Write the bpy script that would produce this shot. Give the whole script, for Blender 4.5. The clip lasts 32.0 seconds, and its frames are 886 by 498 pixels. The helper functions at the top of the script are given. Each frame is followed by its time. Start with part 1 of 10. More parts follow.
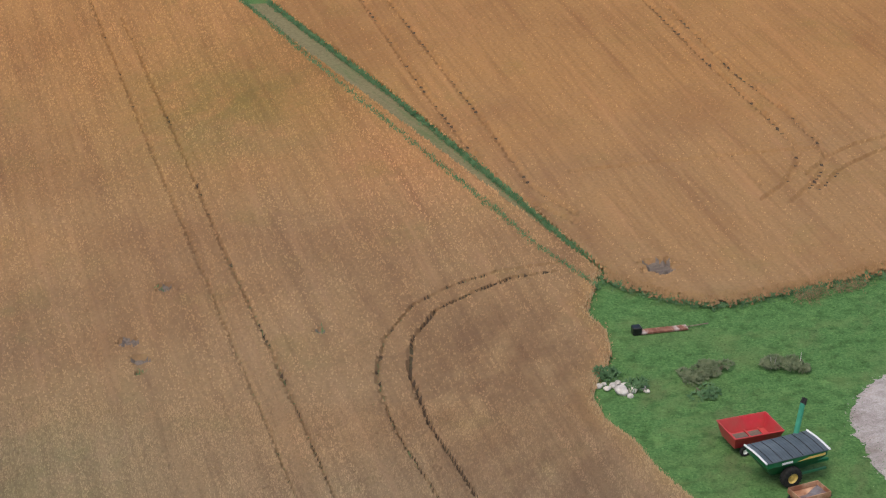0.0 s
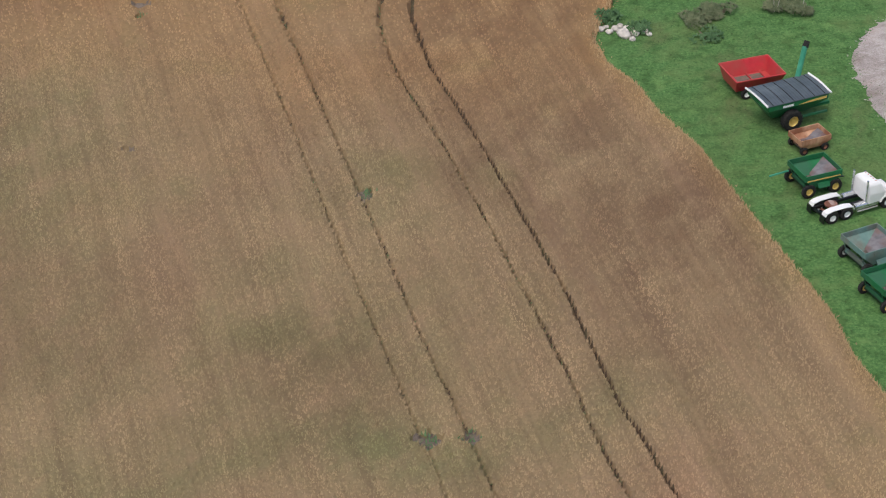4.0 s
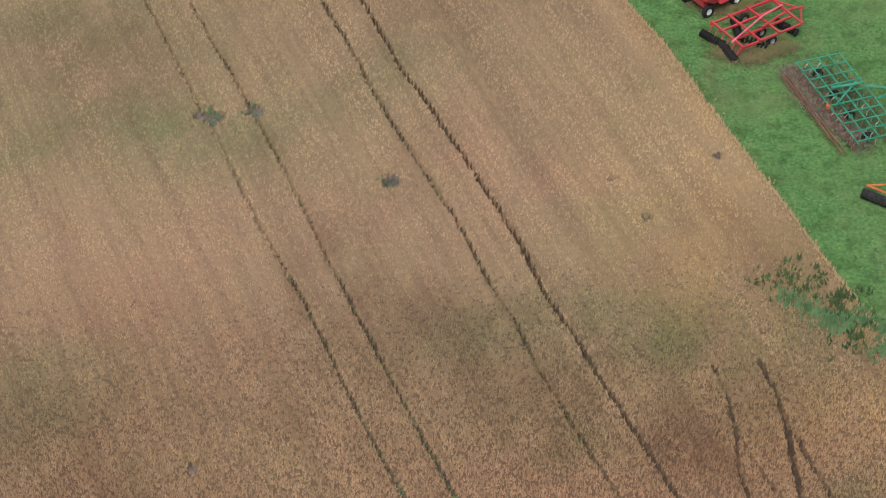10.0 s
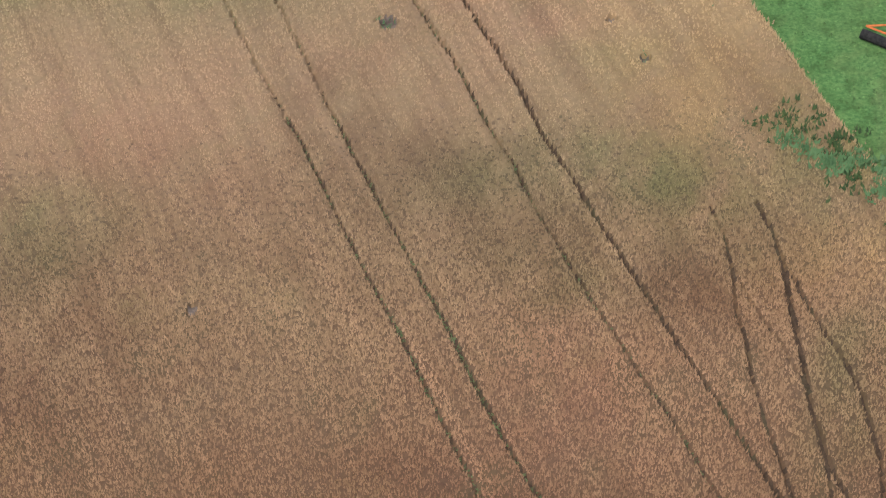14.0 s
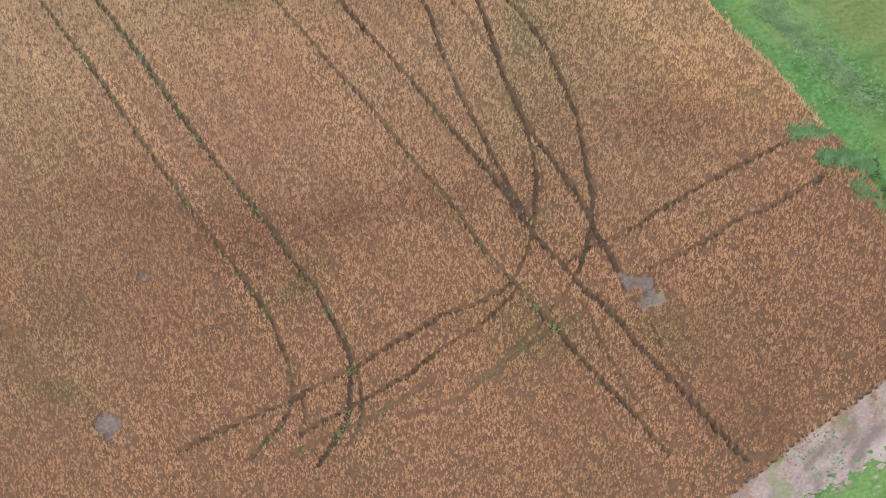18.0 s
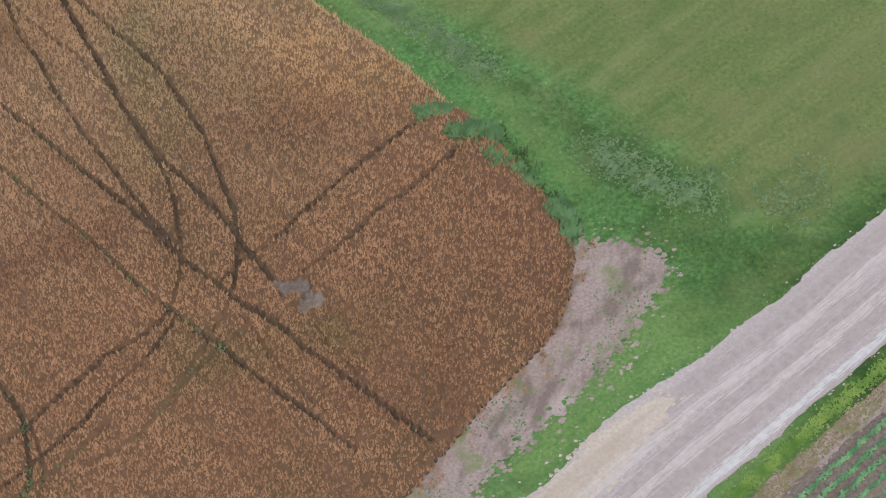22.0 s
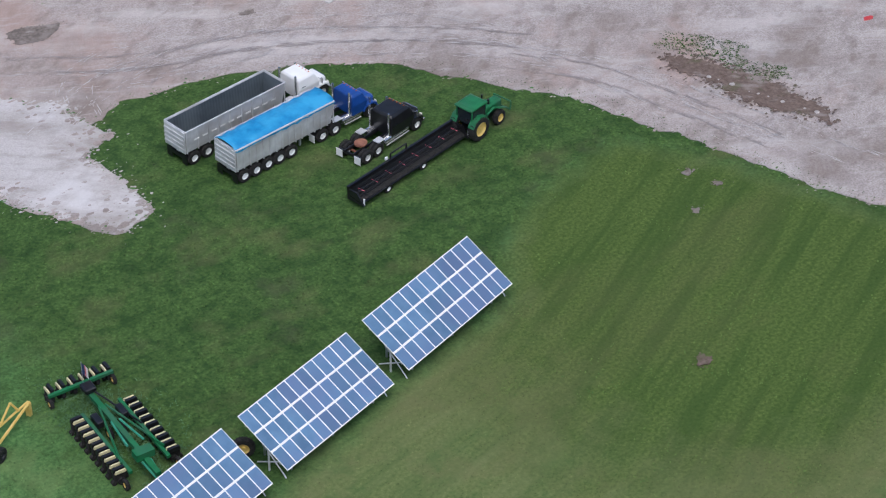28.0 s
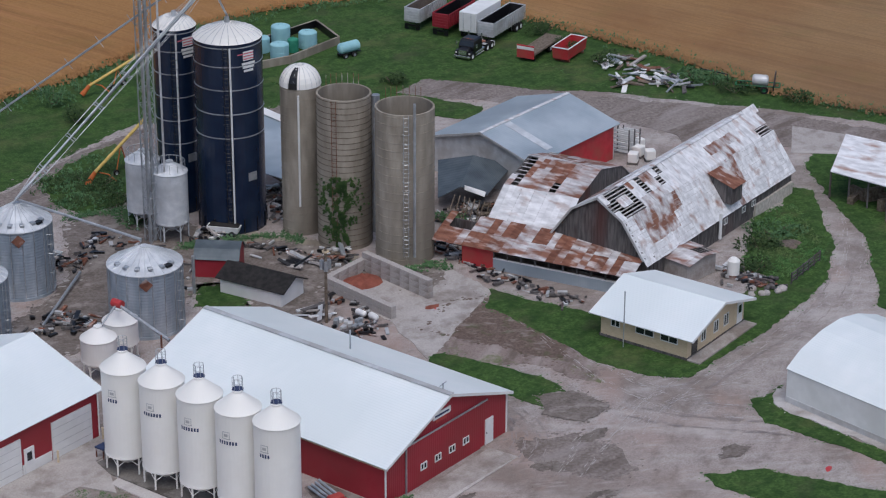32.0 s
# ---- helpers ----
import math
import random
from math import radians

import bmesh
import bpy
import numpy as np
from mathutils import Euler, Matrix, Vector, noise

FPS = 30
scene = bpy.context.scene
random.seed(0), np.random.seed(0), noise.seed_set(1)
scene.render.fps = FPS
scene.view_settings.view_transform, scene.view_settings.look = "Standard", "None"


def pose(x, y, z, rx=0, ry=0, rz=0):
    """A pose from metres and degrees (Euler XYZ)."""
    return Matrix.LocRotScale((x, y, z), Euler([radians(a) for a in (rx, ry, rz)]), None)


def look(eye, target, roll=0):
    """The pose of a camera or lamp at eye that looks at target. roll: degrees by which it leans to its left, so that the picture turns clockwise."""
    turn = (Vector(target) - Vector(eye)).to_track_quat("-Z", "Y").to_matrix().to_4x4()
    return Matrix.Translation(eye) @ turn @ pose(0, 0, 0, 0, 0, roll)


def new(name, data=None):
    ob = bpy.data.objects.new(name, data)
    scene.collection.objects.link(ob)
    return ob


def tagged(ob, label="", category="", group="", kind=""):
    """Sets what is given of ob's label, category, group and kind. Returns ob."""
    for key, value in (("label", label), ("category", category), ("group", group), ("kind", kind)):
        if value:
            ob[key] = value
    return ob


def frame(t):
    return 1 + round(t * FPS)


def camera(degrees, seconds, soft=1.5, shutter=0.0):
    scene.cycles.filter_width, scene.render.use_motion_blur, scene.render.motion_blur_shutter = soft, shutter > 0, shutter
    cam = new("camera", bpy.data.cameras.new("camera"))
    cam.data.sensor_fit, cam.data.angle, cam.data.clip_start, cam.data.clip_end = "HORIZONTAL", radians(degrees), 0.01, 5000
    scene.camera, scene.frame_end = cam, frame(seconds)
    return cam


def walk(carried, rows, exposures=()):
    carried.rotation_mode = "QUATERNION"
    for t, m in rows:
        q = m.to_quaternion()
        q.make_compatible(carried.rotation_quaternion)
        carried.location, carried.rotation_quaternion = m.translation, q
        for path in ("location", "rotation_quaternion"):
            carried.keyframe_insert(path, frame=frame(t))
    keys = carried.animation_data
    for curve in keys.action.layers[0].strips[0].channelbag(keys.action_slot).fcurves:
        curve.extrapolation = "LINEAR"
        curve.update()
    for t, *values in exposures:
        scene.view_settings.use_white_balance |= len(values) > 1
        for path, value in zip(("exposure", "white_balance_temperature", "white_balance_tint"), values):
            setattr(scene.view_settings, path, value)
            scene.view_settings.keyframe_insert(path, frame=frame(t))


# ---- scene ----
# ---- camera: it hovers at one place and turns ----
# the plan below is drawn in units of SCALE metres
SCALE = 1.13
HEIGHT = SCALE * 88
cam = camera(20.694, 32.0, soft=1.2)
TURNS = [
    (0, 0.000, -25.008), (0.5, -0.002, -26.021), (1, -0.011, -27.040), (1.5, -0.020, -28.102), (2, -0.019, -29.153),
    (2.5, -0.019, -30.188), (3, -0.015, -31.248), (3.5, -0.001, -32.322), (4, -0.010, -33.422), (4.5, -0.002, -34.542),
    (5.5, 0.010, -36.780), (6.5, 0.021, -38.950), (7, 0.018, -39.966), (7.5, 0.010, -40.990), (8, 0.004, -41.332),
    (8.5, 1.057, -41.319), (9, 4.716, -41.266), (9.5, 6.175, -41.235), (10, 6.486, -41.220), (10.5, 6.486, -41.186),
    (11, 6.488, -40.512), (11.5, 6.493, -39.936), (12, 6.502, -40.493), (12.5, 6.509, -41.728), (13, 6.511, -43.124),
    (13.5, 6.534, -43.919), (14, 6.574, -44.960), (14.5, 6.599, -46.619), (15, 6.636, -48.280), (15.5, 6.665, -49.975),
    (16, 6.700, -51.350), (16.5, 7.300, -52.050), (17, 10.100, -52.140), (17.5, 13.674, -52.130), (18, 17.415, -52.077),
    (18.5, 21.169, -52.015), (19, 24.677, -51.970), (19.5, 24.990, -51.946), (20, 25.009, -51.933), (20.5, 27.301, -51.906),
    (21, 30.536, -51.873), (21.5, 30.720, -51.861), (22, 30.777, -51.843), (22.5, 33.520, -51.814), (23, 37.085, -51.781),
    (23.5, 37.530, -51.682), (24, 37.506, -50.218), (24.5, 37.509, -48.520), (25, 37.507, -46.844), (25.5, 37.496, -45.163),
    (26.5, 37.460, -41.840), (27.5, 37.420, -38.533), (28, 37.406, -36.902), (28.5, 37.395, -35.312), (29, 37.375, -33.693),
    (29.5, 37.361, -32.008), (30, 37.354, -30.269), (30.5, 37.345, -28.517), (31, 37.335, -26.801), (31.5, 37.333, -25.079),
    (32, 37.335, -23.364),
]
ROLL = 0.211
walk(cam, [(t, pose(0, 0, HEIGHT, 90 + tilt, 0, -turn) @ pose(0, 0, 0, 0, 0, ROLL)) for t, turn, tilt in TURNS],
     exposures=[(0, -0.14, 6500, 10), (2, -0.17, 6500, 10), (4, -0.12, 6500, 10), (7, 0.05, 6500, 10), (9, 0.17, 6500, 10), (11, 0.08, 6500, 10), (15, 0.38, 6400, 10), (18, 0.56, 6300, 8), (19, 0.44, 6300, 8), (23, 0.05, 6300, 8), (25, -0.07, 6200, 9), (28, -0.17, 5900, 11), (29, -0.5, 5900, 11), (30, -0.85, 5900, 11), (31, -0.87, 5900, 11), (32, -0.71, 5900, 11)])

# ---- world and sun: a bright overcast day ----
world = bpy.data.worlds.new("world")
scene.world = world
world.use_nodes = True
wn = world.node_tree.nodes
sky = wn.new("ShaderNodeTexSky")
sky.sky_type = "NISHITA"
sky.sun_disc = False
sky.sun_elevation, sky.sun_rotation = radians(66), radians(-151)
sky.air_density, sky.dust_density = 1.0, 4.0
wn["Background"].inputs["Strength"].default_value = 0.17
world.node_tree.links.new(sky.outputs[0], wn["Background"].inputs["Color"])
sun = new("sun", bpy.data.lights.new("sun", "SUN"))
sun.data.energy, sun.data.angle, sun.data.color = 1.5, radians(50), (1.0, 0.96, 0.9)
sun.matrix_world = look((-22, -40, 104), (0, 0, 0))

# ---- materials ----


def material(name, c1, c2, scale=3.0, rough=0.8, metal=0.0, bump=0.0, c3=None, big=0.15, detail=4.0, spec=0.3, stretch=(1, 1, 1), vary=0.0, lo=0.35, hi=0.65, blo=0.42, bhi=0.62, bumpscale=None, bmax=1.0, rot=0.0, ripe=(), fixed=False):
    """Two colours mixed by a fine noise, a third one in large patches, relief, and a shift of brightness from object to object."""
    m = bpy.data.materials.new(name)
    m.use_nodes = True
    n, l = m.node_tree.nodes, m.node_tree.links
    b = n["Principled BSDF"]
    co = n.new("ShaderNodeTexCoord")
    mp = n.new("ShaderNodeMapping")
    mp.inputs["Scale"].default_value = stretch
    mp.inputs["Rotation"].default_value = (0, 0, radians(rot))
    mp.vector_type = "TEXTURE" if rot else "POINT"
    l.new(n.new("ShaderNodeNewGeometry").outputs["Position"] if fixed else co.outputs["Object"], mp.inputs[0])
    no = n.new("ShaderNodeTexNoise")
    no.inputs["Scale"].default_value, no.inputs["Detail"].default_value = scale, detail
    l.new(mp.outputs[0], no.inputs["Vector"])
    ra = n.new("ShaderNodeValToRGB")
    ra.color_ramp.elements[0].position, ra.color_ramp.elements[1].position = lo, hi
    ra.color_ramp.elements[0].color, ra.color_ramp.elements[1].color = (*c1, 1), (*c2, 1)
    l.new(no.outputs["Fac"], ra.inputs[0])
    colour = ra.outputs[0]
    if c3:
        nb = n.new("ShaderNodeTexNoise")
        nb.inputs["Scale"].default_value, nb.inputs["Detail"].default_value = big, 5.0
        l.new(mp.outputs[0], nb.inputs["Vector"])
        rb = n.new("ShaderNodeMapRange")
        rb.inputs["From Min"].default_value, rb.inputs["From Max"].default_value = blo, bhi
        rb.inputs["To Max"].default_value = bmax
        l.new(nb.outputs["Fac"], rb.inputs["Value"])
        mx = n.new("ShaderNodeMix")
        mx.data_type = "RGBA"
        mx.inputs[7].default_value = (*c3, 1)
        l.new(rb.outputs[0], mx.inputs[0])
        l.new(colour, mx.inputs[6])
        colour = mx.outputs[2]
    for axis, y0, y1, tone in ripe:
        sx = n.new("ShaderNodeSeparateXYZ")
        l.new(co.outputs["Object"], sx.inputs[0])
        ad = n.new("ShaderNodeMath")
        ad.operation = "MULTIPLY_ADD"
        ad.inputs[1].default_value = 80.0 if axis == "Y" else 20.0
        l.new(nb.outputs["Fac"], ad.inputs[0])
        l.new(sx.outputs[axis], ad.inputs[2])
        rp = n.new("ShaderNodeMapRange")
        rp.inputs["From Min"].default_value, rp.inputs["From Max"].default_value = y0 + ad.inputs[1].default_value / 2, y1 + ad.inputs[1].default_value / 2
        l.new(ad.outputs[0], rp.inputs["Value"])
        mr = n.new("ShaderNodeMix")
        mr.data_type, mr.blend_type = "RGBA", "MULTIPLY"
        mr.inputs[7].default_value = (*tone, 1)
        l.new(rp.outputs[0], mr.inputs[0])
        l.new(colour, mr.inputs[6])
        colour = mr.outputs[2]
    if vary:
        oi = n.new("ShaderNodeObjectInfo")
        mr = n.new("ShaderNodeMapRange")
        mr.inputs["To Min"].default_value, mr.inputs["To Max"].default_value = 1 - vary, 1 + vary
        l.new(oi.outputs["Random"], mr.inputs["Value"])
        hs = n.new("ShaderNodeHueSaturation")
        l.new(mr.outputs[0], hs.inputs["Value"])
        l.new(colour, hs.inputs["Color"])
        colour = hs.outputs[0]
    l.new(colour, b.inputs["Base Color"])
    b.inputs["Roughness"].default_value, b.inputs["Metallic"].default_value = rough, metal
    b.inputs["Specular IOR Level"].default_value = spec
    if bump:
        bn = n.new("ShaderNodeTexNoise")
        bn.inputs["Scale"].default_value, bn.inputs["Detail"].default_value = bumpscale or scale * 3, 3.0
        l.new(mp.outputs[0], bn.inputs["Vector"])
        bu = n.new("ShaderNodeBump")
        bu.inputs["Strength"].default_value, bu.inputs["Distance"].default_value = bump, 0.05
        l.new(bn.outputs["Fac"], bu.inputs["Height"])
        l.new(bu.outputs[0], b.inputs["Normal"])
    return m


def earth(name, c1, c2, layers, grit=5.0, lo=0.3, hi=0.7, rough=0.95, bump=0.6, masks=(), ripe=(), tints=(), island=0.0):
    """Ground: a gritty mix of two colours, then layers (colour, scale, from, to, amount, stretch, turn), masks by growth (attribute, layers)."""
    m = bpy.data.materials.new(name)
    m.use_nodes = True
    n, l = m.node_tree.nodes, m.node_tree.links
    b = n["Principled BSDF"]
    co = n.new("ShaderNodeTexCoord")

    def cloud(scale, stretch=1.0, turn=0.0, detail=8.0):
        mp = n.new("ShaderNodeMapping")
        mp.vector_type = "TEXTURE"
        mp.inputs["Rotation"].default_value = (0, 0, radians(turn))
        mp.inputs["Scale"].default_value = (stretch, 1, 1)
        l.new(co.outputs["Object"], mp.inputs[0])
        t = n.new("ShaderNodeTexNoise")
        t.inputs["Scale"].default_value, t.inputs["Detail"].default_value, t.inputs["Roughness"].default_value = scale, detail, 0.62
        l.new(mp.outputs[0], t.inputs["Vector"])
        return t.outputs["Fac"]

    def ranged(sock, a, z, amount):
        r = n.new("ShaderNodeMapRange")
        r.inputs["From Min"].default_value, r.inputs["From Max"].default_value, r.inputs["To Max"].default_value = a, z, amount
        l.new(sock, r.inputs["Value"])
        return r.outputs[0]

    def over(low, fac, high):
        x = n.new("ShaderNodeMix")
        x.data_type = "RGBA"
        l.new(fac, x.inputs[0])
        for k, s in ((6, low), (7, high)):
            if isinstance(s, tuple):
                x.inputs[k].default_value = (*s, 1)
            else:
                l.new(s, x.inputs[k])
        return x.outputs[2]

    def stack(ca, cb, rows, gr):
        c = over(ca, ranged(cloud(gr, 1.0, 0.0, 10.0), lo, hi, 1.0), cb)
        for colour, scale, a, z, amount, stretch, turn in rows:
            c = over(c, ranged(cloud(scale, stretch, turn), a, z, amount), colour)
        return c

    c = stack(c1, c2, layers, grit)
    for attr, ca, cb, rows, gr in masks:
        at = n.new("ShaderNodeAttribute")
        at.attribute_name = attr
        ad = n.new("ShaderNodeMath")
        ad.operation = "MULTIPLY_ADD"
        ad.inputs[1].default_value, ad.inputs[2].default_value = 0.7, -0.35
        l.new(cloud(0.5, 1.0, 0.0, 10.0), ad.inputs[0])
        su = n.new("ShaderNodeMath")
        l.new(ad.outputs[0], su.inputs[0])
        l.new(at.outputs["Fac"], su.inputs[1])
        c = over(c, ranged(su.outputs[0], 0.25, 0.75, 1.0), stack(ca, cb, rows, gr))
    for y0, y1, tone in ripe:
        sx = n.new("ShaderNodeSeparateXYZ")
        l.new(co.outputs["Object"], sx.inputs[0])
        ad = n.new("ShaderNodeMath")
        ad.operation = "MULTIPLY_ADD"
        ad.inputs[1].default_value = 80.0
        l.new(cloud(0.03), ad.inputs[0])
        l.new(sx.outputs["Y"], ad.inputs[2])
        mr = n.new("ShaderNodeMix")
        mr.data_type, mr.blend_type = "RGBA", "MULTIPLY"
        mr.inputs[7].default_value = (*tone, 1)
        l.new(ranged(ad.outputs[0], y0 + 40, y1 + 40, 1.0), mr.inputs[0])
        l.new(c, mr.inputs[6])
        c = mr.outputs[2]
    for attr, tone in tints:
        at = n.new("ShaderNodeAttribute")
        at.attribute_name = attr
        pr = n.new("ShaderNodeMath")
        pr.operation = "MULTIPLY"
        l.new(at.outputs["Fac"], pr.inputs[0])
        l.new(ranged(cloud(0.35, 2.0, 65.0, 10.0), 0.3, 0.55, 1.0), pr.inputs[1])
        mr = n.new("ShaderNodeMix")
        mr.data_type, mr.blend_type = "RGBA", "MULTIPLY"
        mr.inputs[7].default_value = (*tone, 1)
        l.new(pr.outputs[0], mr.inputs[0])
        l.new(c, mr.inputs[6])
        c = mr.outputs[2]
    if island:
        vr = n.new("ShaderNodeMapRange")
        vr.inputs["To Min"].default_value, vr.inputs["To Max"].default_value = 1 - island, 1 + island
        l.new(n.new("ShaderNodeNewGeometry").outputs["Random Per Island"], vr.inputs["Value"])
        hs = n.new("ShaderNodeHueSaturation")
        l.new(vr.outputs[0], hs.inputs["Value"])
        l.new(c, hs.inputs["Color"])
        c = hs.outputs[0]
    l.new(c, b.inputs["Base Color"])
    b.inputs["Roughness"].default_value = rough
    b.inputs["Specular IOR Level"].default_value = 0.2
    bu = n.new("ShaderNodeBump")
    bu.inputs["Strength"].default_value, bu.inputs["Distance"].default_value = bump, 0.06
    l.new(cloud(grit * 0.8, 1.0, 0.0, 4.0), bu.inputs["Height"])
    l.new(bu.outputs[0], b.inputs["Normal"])
    return m


def ribbed(m, axis="X", pitch=0.23, depth=0.02):
    """Adds the ribs of a profiled metal sheet to a material."""
    n, l = m.node_tree.nodes, m.node_tree.links
    co = n.new("ShaderNodeTexCoord")
    wv = n.new("ShaderNodeTexWave")
    wv.bands_direction = axis
    wv.inputs["Scale"].default_value = 0.314 / pitch
    l.new(co.outputs["Object"], wv.inputs["Vector"])
    bu = n.new("ShaderNodeBump")
    bu.inputs["Strength"].default_value, bu.inputs["Distance"].default_value = 0.5, depth
    l.new(wv.outputs["Fac"], bu.inputs["Height"])
    l.new(bu.outputs[0], n["Principled BSDF"].inputs["Normal"])
    return m


# rough grass, and the shorter, lusher, darker and duller growth of its parts
GRASS = (0.043, 0.112, 0.032), (0.115, 0.23, 0.072), [((0.12, 0.115, 0.055), 0.2, 0.55, 0.67, 0.55, 2.0, 65), ((0.15, 0.27, 0.085), 0.55, 0.55, 0.68, 0.5, 1, 0), ((0.034, 0.085, 0.02), 0.9, 0.48, 0.64, 0.7, 1, 0), ((0.15, 0.21, 0.075), 0.35, 0.52, 0.68, 0.45, 1.6, 20), ((0.115, 0.15, 0.055), 0.06, 0.48, 0.68, 0.5, 1, 0)], 4.5, 0.34, 0.66
GRASS_MASKS = (
    ("mown", (0.084, 0.123, 0.036), (0.156, 0.19, 0.068), [((0.068, 0.115, 0.034), 0.9, 0.45, 0.62, 0.5, 9, 12.5), ((0.18, 0.2, 0.085), 0.6, 0.5, 0.65, 0.38, 14, 12.5), ((0.155, 0.155, 0.068), 0.28, 0.52, 0.66, 0.5, 1, 0), ((0.06, 0.12, 0.032), 0.45, 0.54, 0.66, 0.5, 1, 0), ((0.14, 0.14, 0.06), 0.05, 0.45, 0.62, 0.5, 1, 0)], 4.5),
    ("lush", (0.075, 0.145, 0.04), (0.15, 0.24, 0.078), [((0.062, 0.13, 0.034), 0.8, 0.48, 0.62, 0.5, 2, 12.5), ((0.2, 0.235, 0.12), 0.5, 0.52, 0.66, 0.45, 4, 12.5)], 5.0),
    ("deep", (0.028, 0.068, 0.016), (0.085, 0.148, 0.037), [((0.02, 0.052, 0.013), 1.1, 0.46, 0.62, 0.7, 1, 0), ((0.02, 0.05, 0.012), 0.3, 0.5, 0.64, 0.6, 1, 0), ((0.125, 0.135, 0.055), 0.25, 0.52, 0.68, 0.5, 1.5, 0), ((0.07, 0.075, 0.04), 0.16, 0.56, 0.68, 0.55, 1, 0)], 4.5),
    ("dull", (0.043, 0.082, 0.016), (0.1, 0.145, 0.034), [((0.036, 0.074, 0.015), 0.7, 0.46, 0.58, 0.6, 14, 25.7), ((0.12, 0.115, 0.05), 0.12, 0.5, 0.68, 0.35, 3, 12.5)], 4.5),
)
# ripe wheat: it reddens towards the road and turns more golden far off, with weedy, brown, rosy and pale patches
RIPENING = ((98, 60, (0.83, 0.675, 0.65)), (140, 230, (1.36, 1.0, 0.66)))
CROP_TINTS = (("weedy", (0.52, 0.77, 0.6)), ("brown", (0.6, 0.54, 0.56)), ("rosy", (1.2, 1.05, 1.13)), ("pale", (1.36, 1.3, 1.02)))
# canopy colours are darker than the ear colours, painting in shade between ears
RIPE_SHADED = (0.222, 0.159, 0.09), (0.286, 0.206, 0.117), [((0.175, 0.12, 0.07), 1.7, 0.48, 0.62, 0.45, 30, 105), ((0.17, 0.11, 0.066), 0.05, 0.48, 0.64, 0.5, 1.4, 60), ((0.168, 0.15, 0.069), 0.11, 0.56, 0.7, 0.4, 1, 0), ((0.156, 0.101, 0.062), 0.5, 0.52, 0.68, 0.5, 14, 105), ((0.335, 0.226, 0.14), 0.7, 0.54, 0.7, 0.45, 14, 105)]
RIPE_EAR = (0.3, 0.216, 0.126), (0.4, 0.293, 0.174), [((0.2, 0.138, 0.082), 1.7, 0.48, 0.62, 0.45, 30, 105), ((0.25, 0.165, 0.1), 0.05, 0.48, 0.64, 0.5, 1.4, 60), ((0.25, 0.22, 0.105), 0.11, 0.56, 0.7, 0.4, 1, 0), ((0.22, 0.15, 0.09), 0.6, 0.5, 0.66, 0.6, 14, 105), ((0.5, 0.345, 0.21), 0.8, 0.54, 0.7, 0.45, 14, 105)]
